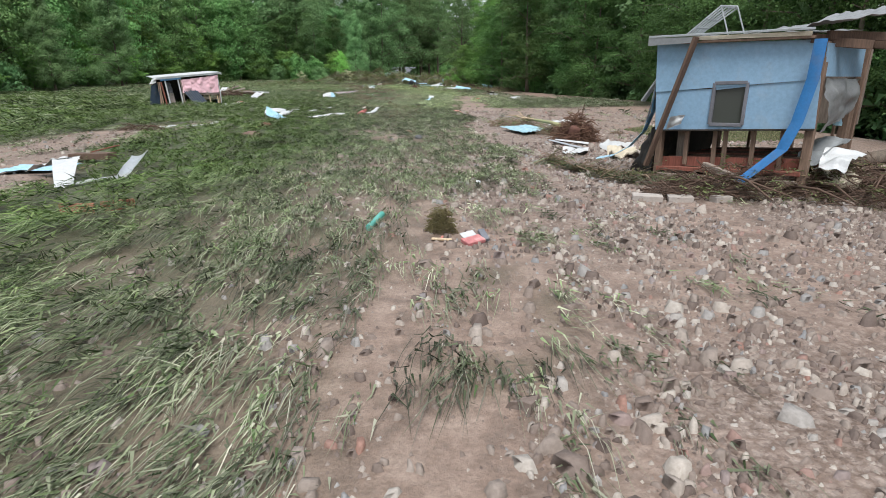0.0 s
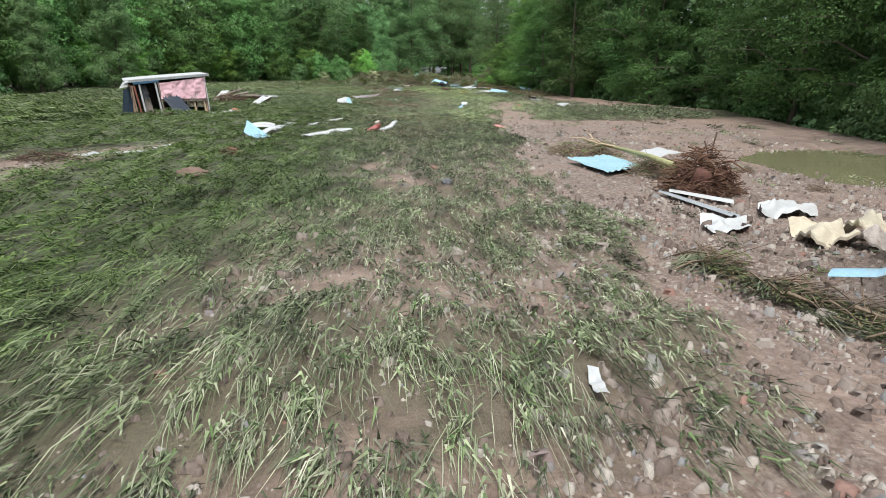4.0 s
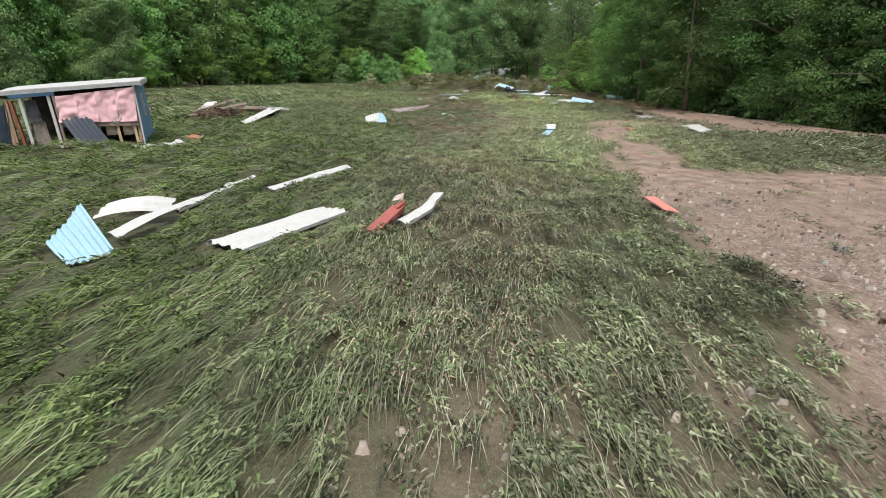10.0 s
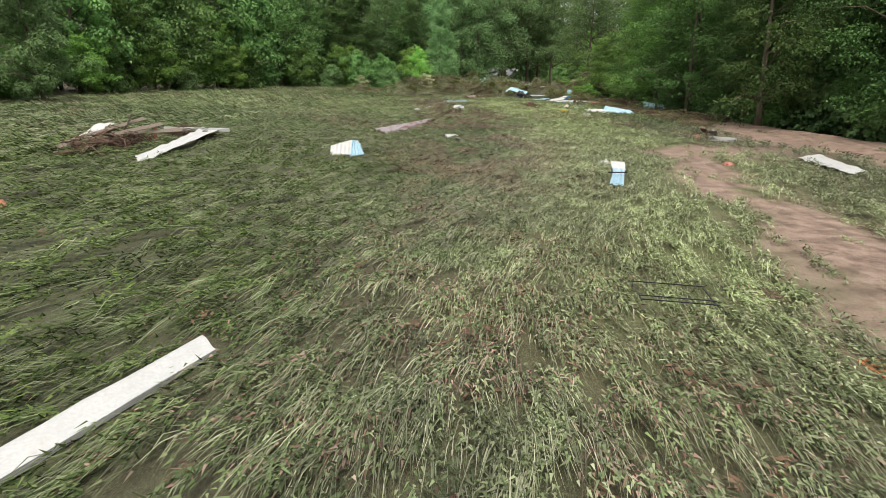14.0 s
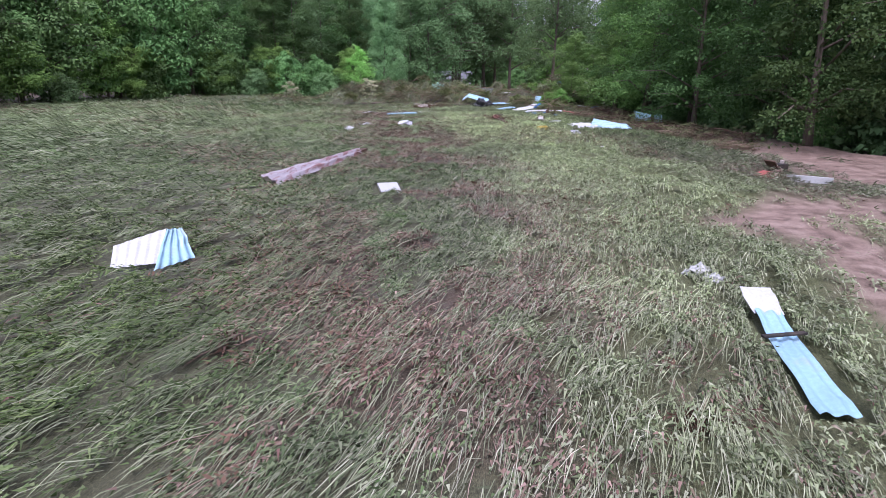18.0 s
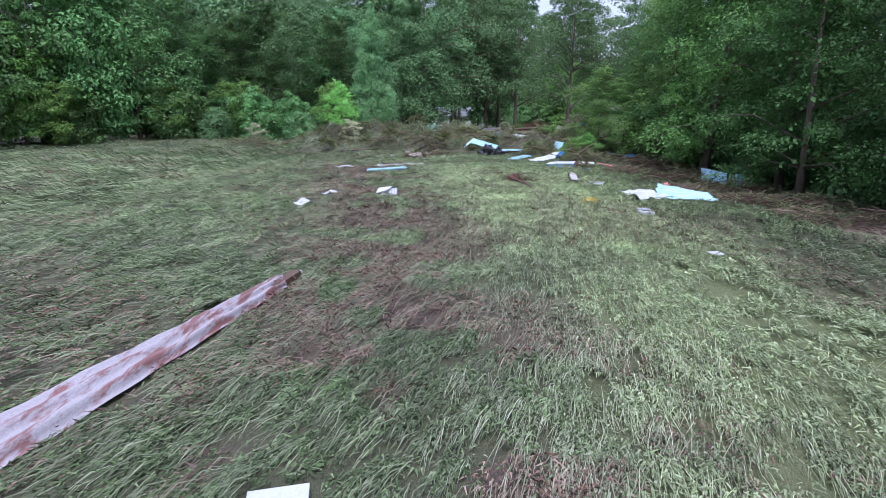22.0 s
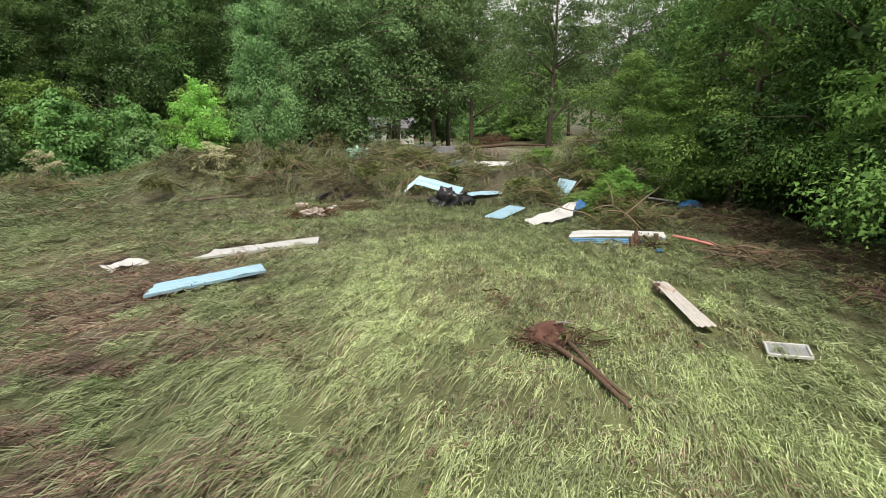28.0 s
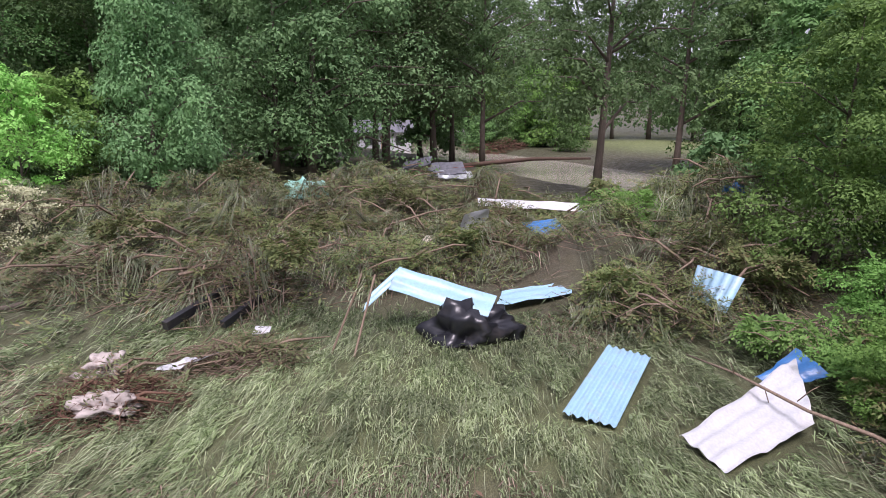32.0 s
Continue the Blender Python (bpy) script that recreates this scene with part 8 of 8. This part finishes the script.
plank("pipe", "pale pole lying under the trees", "pole", (3.4, 97.4, .35), (4.5, 96.8, .25), 0.06, 0.06, M_WHITE)
# wrack-line timbers
plank("beam", "black charred beam across the wrack", "beam", (-10.45, 96.6, .35), (-9.5, 98.6, .75), 0.14, 0.16, M_BLACK, "dark beams")
plank("beam", "black charred beam across the wrack", "beam", (-9.5, 96.8, .3), (-8.9, 98.2, .6), 0.12, 0.14, M_BLACK, "dark beams")
sheet("bent_hoop", "white plastic hoop in the wrack", "plastic scrap", (-8.98, 96.5, .15), (-8.72, 96.6, .15), (-8.6, 96.7, .3), (-8.85, 96.6, .35), 0, 0, M_WHITE, bow=0.22, nv=14)
sheet("metal_strip", "white curled strip in the wrack", "metal strip", (-9.9, 95.0, .22), (-9.8, 95.2, .25), (-9.1, 95.5, .3), (-9.2, 95.3, .3), 0, 0, M_WHITE, SH, crumple=0.1)
tv, tf = tube([(-16.0, 96.9, .2), (-14.0, 97.8, .3), (-12.2, 99.6, .5), (-11.0, 100.6, .6)], [0.07, 0.06, 0.05, 0.03], 7)
tagged(mesh_ob("branch", tv, tf, M_BARK, None, True), "long bare branch along the wrack", "branch")
for p, q in (((-7.4, 95.9, .1), (-7.0, 96.2, 1.1)), ((-7.0, 95.8, .1), (-6.7, 96.6, 1.3))):
    plank("stake", "broken stem standing in the wrack", "stem", p, q, 0.035, 0.03, M_TWIG, "standing stems")

# the wrecked roof beyond the wrack
wr = base("wrecked_roof", pose(-5.8, 123.5, 0.1, 0, 0, 0), "collapsed grey shingled roof in a pile of boards", "wrecked roof")
for i, (a, b, c, d, mt) in enumerate((((-1.6, 0, .5), (.2, -.3, .9), (.3, .7, 1.3), (-1.5, 1.0, .9), M_GREY), ((0, -.8, .2), (2.4, -1.0, .4), (2.2, .3, 1.0), (.1, .4, .9), M_GREY), ((.6, -1.1, .1), (2.8, -1.4, .1), (2.7, -.6, .5), (.7, -.4, .5), M_GALV))):
    v, f = sheet_mesh("roof_panel", a, b, c, d, 0, 0, mt, thick=0.06, crumple=0.08)
    mesh_ob("roof_panel", v, f, mt, wr)
for i in range(9):
    rng = random.Random(40 + i)
    a = Vector((rng.uniform(-2, 2), rng.uniform(-.8, .8), rng.uniform(.1, 1.1)))
    part("board", between(a, a + Vector((rng.uniform(-1.8, 1.8), rng.uniform(-.5, .5), rng.uniform(-.2, .4))), 0.16, 0.05), (M_WOOD_RED, M_WOOD, M_ROOT)[i % 3], wr)
tv, tf = tube([(-3.5, 126, .7), (1.5, 127, 1.1), (6, 129, 1.0)], [0.16, 0.13, 0.08], 8)
tagged(mesh_ob("log", tv, tf, M_ROOT, None, True), "long reddish log over the creek bank", "log")
brush("brush_heap", "reddish heap of branches across the creek", "brush heap", 2.5, 160, 4.0, 2.0, 1.6, 320, 0, 140, M_ROOT_RED, long=2.0, thin=0.03, branches=6)


# ---- water and the far side ----
def water(name, label, x0, x1, y0, y1, z, material=M_WATER):
    ob = mesh_ob(name, [(x0, y0, z), (x1, y0, z), (x1, y1, z), (x0, y1, z)], [(0, 1, 2, 3)], material)
    return tagged(ob, label, "water", kind="structure")


water("water", "still greenish flood pool on gravel", 7.5, 16.5, 21.5, 31.5, -0.17, M_POOL)
water("water_creek", "muddy creek behind the wrack, sky reflection in its colour", -30, 45, 113, 182, -0.62)


def far_house(x, y, turn):
    e = base("house", pose(x, y, z_at(x, y), 0, 0, turn), "small white house behind the trees", "house")
    part("wall", box_bm(7, 5, 2.6, pose(0, 0, 1.3)), M_WHITE, e)
    bm = bmesh.new()
    vs = [bm.verts.new(p) for p in ((-3.9, -3, 2.55), (3.9, -3, 2.55), (3.9, 3, 2.55), (-3.9, 3, 2.55), (-3.9, 0, 4.1), (3.9, 0, 4.1))]
    for f in ((0, 1, 5, 4), (2, 3, 4, 5), (0, 4, 3), (1, 2, 5), (3, 2, 1, 0)):
        bm.faces.new([vs[i] for i in f])
    part("roof", bm, M_GREY, e, "dark shingled roof")
    for wx in (-2, 2):
        part("window", box_bm(1.0, .08, 1.1, pose(wx, -2.52, 1.5)), M_GLASS, e)
    part("door", box_bm(.95, .08, 2.05, pose(0, -2.52, 1.03)), M_WOOD, e)


far_house(-11.8, 166, 8)

BRANCH = [(-1.68, 95.2, 0.37), (-1.51, 94.1, 0.57), (-1.06, 93.15, 0.5), (-0.66, 92.6, 0.49), (0.15, 92.56, 0.08)]
# a thin dead branch over the white sheet, and a wire rack on the meadow
tv, tf = tube(BRANCH, [0.012, 0.018, 0.022, 0.026, 0.03], 6)
dead = tagged(mesh_ob("dead_branch", tv, tf, M_TWIG, None, True), "thin bare branch leaning over a white sheet", "branch")
for i, (dx, dz) in enumerate(((-.15, .22), (.1, -.3), (.2, .25), (.05, -.22))):
    a = Vector(BRANCH[1]).lerp(Vector(BRANCH[3]), i / 4)
    tv, tf = tube([a, a + Vector((dx * .6, -.05, dz * .7)), a + Vector((dx, -.08, dz))], [0.009, 0.007, 0.003], 5)
    mesh_ob("twig", tv, tf, M_TWIG, dead, True)
rack = base("wire_rack", pose(-1.72, 40.0, z_at(-1.72, 40.0) + .2, 3, 2, 4), "black wire rack lying on flattened grass", "rack")
for y in (-.3, -.18, .28):
    part("bar", box_bm(.98, .013, .013, pose(0, y, 0), 0), M_BLACK, rack)
for x in (-.48, .47):
    part("rail", box_bm(.014, .62, .013, pose(x, 0, -.02), 0), M_BLACK, rack)
lump("rag", "sodden brown rag in the grass", "rag", -7.68, 25.31, .34, .2, .12, M_ROOT_RED, 21, 0.7)
brush("debris_heap", "dark washed-up roots beside a white strip", "debris heap", -11.9, 23.2, 0.9, 0.5, 0.16, 220, 60, 141, M_ROOT, long=0.5, branches=2)


# ---- the meadow grass, leaving bare what sheets cover ----
field("grass", "long meadow grass and weeds pressed flat by flood water", G, 34000, (-12, 6), (0.5, 98), near, 42, 6, 0.092, 0.0065, 0.06, 0.085)
field("grass", "long meadow grass and weeds pressed flat by flood water", G, 27000, (-20.5, 14), (4, 97), middle, 46, 4, 0.11, 0.009, 0.1, 0.105)
field("grass", "far meadow grass pressed flat by flood water", G, 17000, (-44, 14), (18, 100), distant, 30, 2, 0.23, 0.025, 0.13, 0.17)
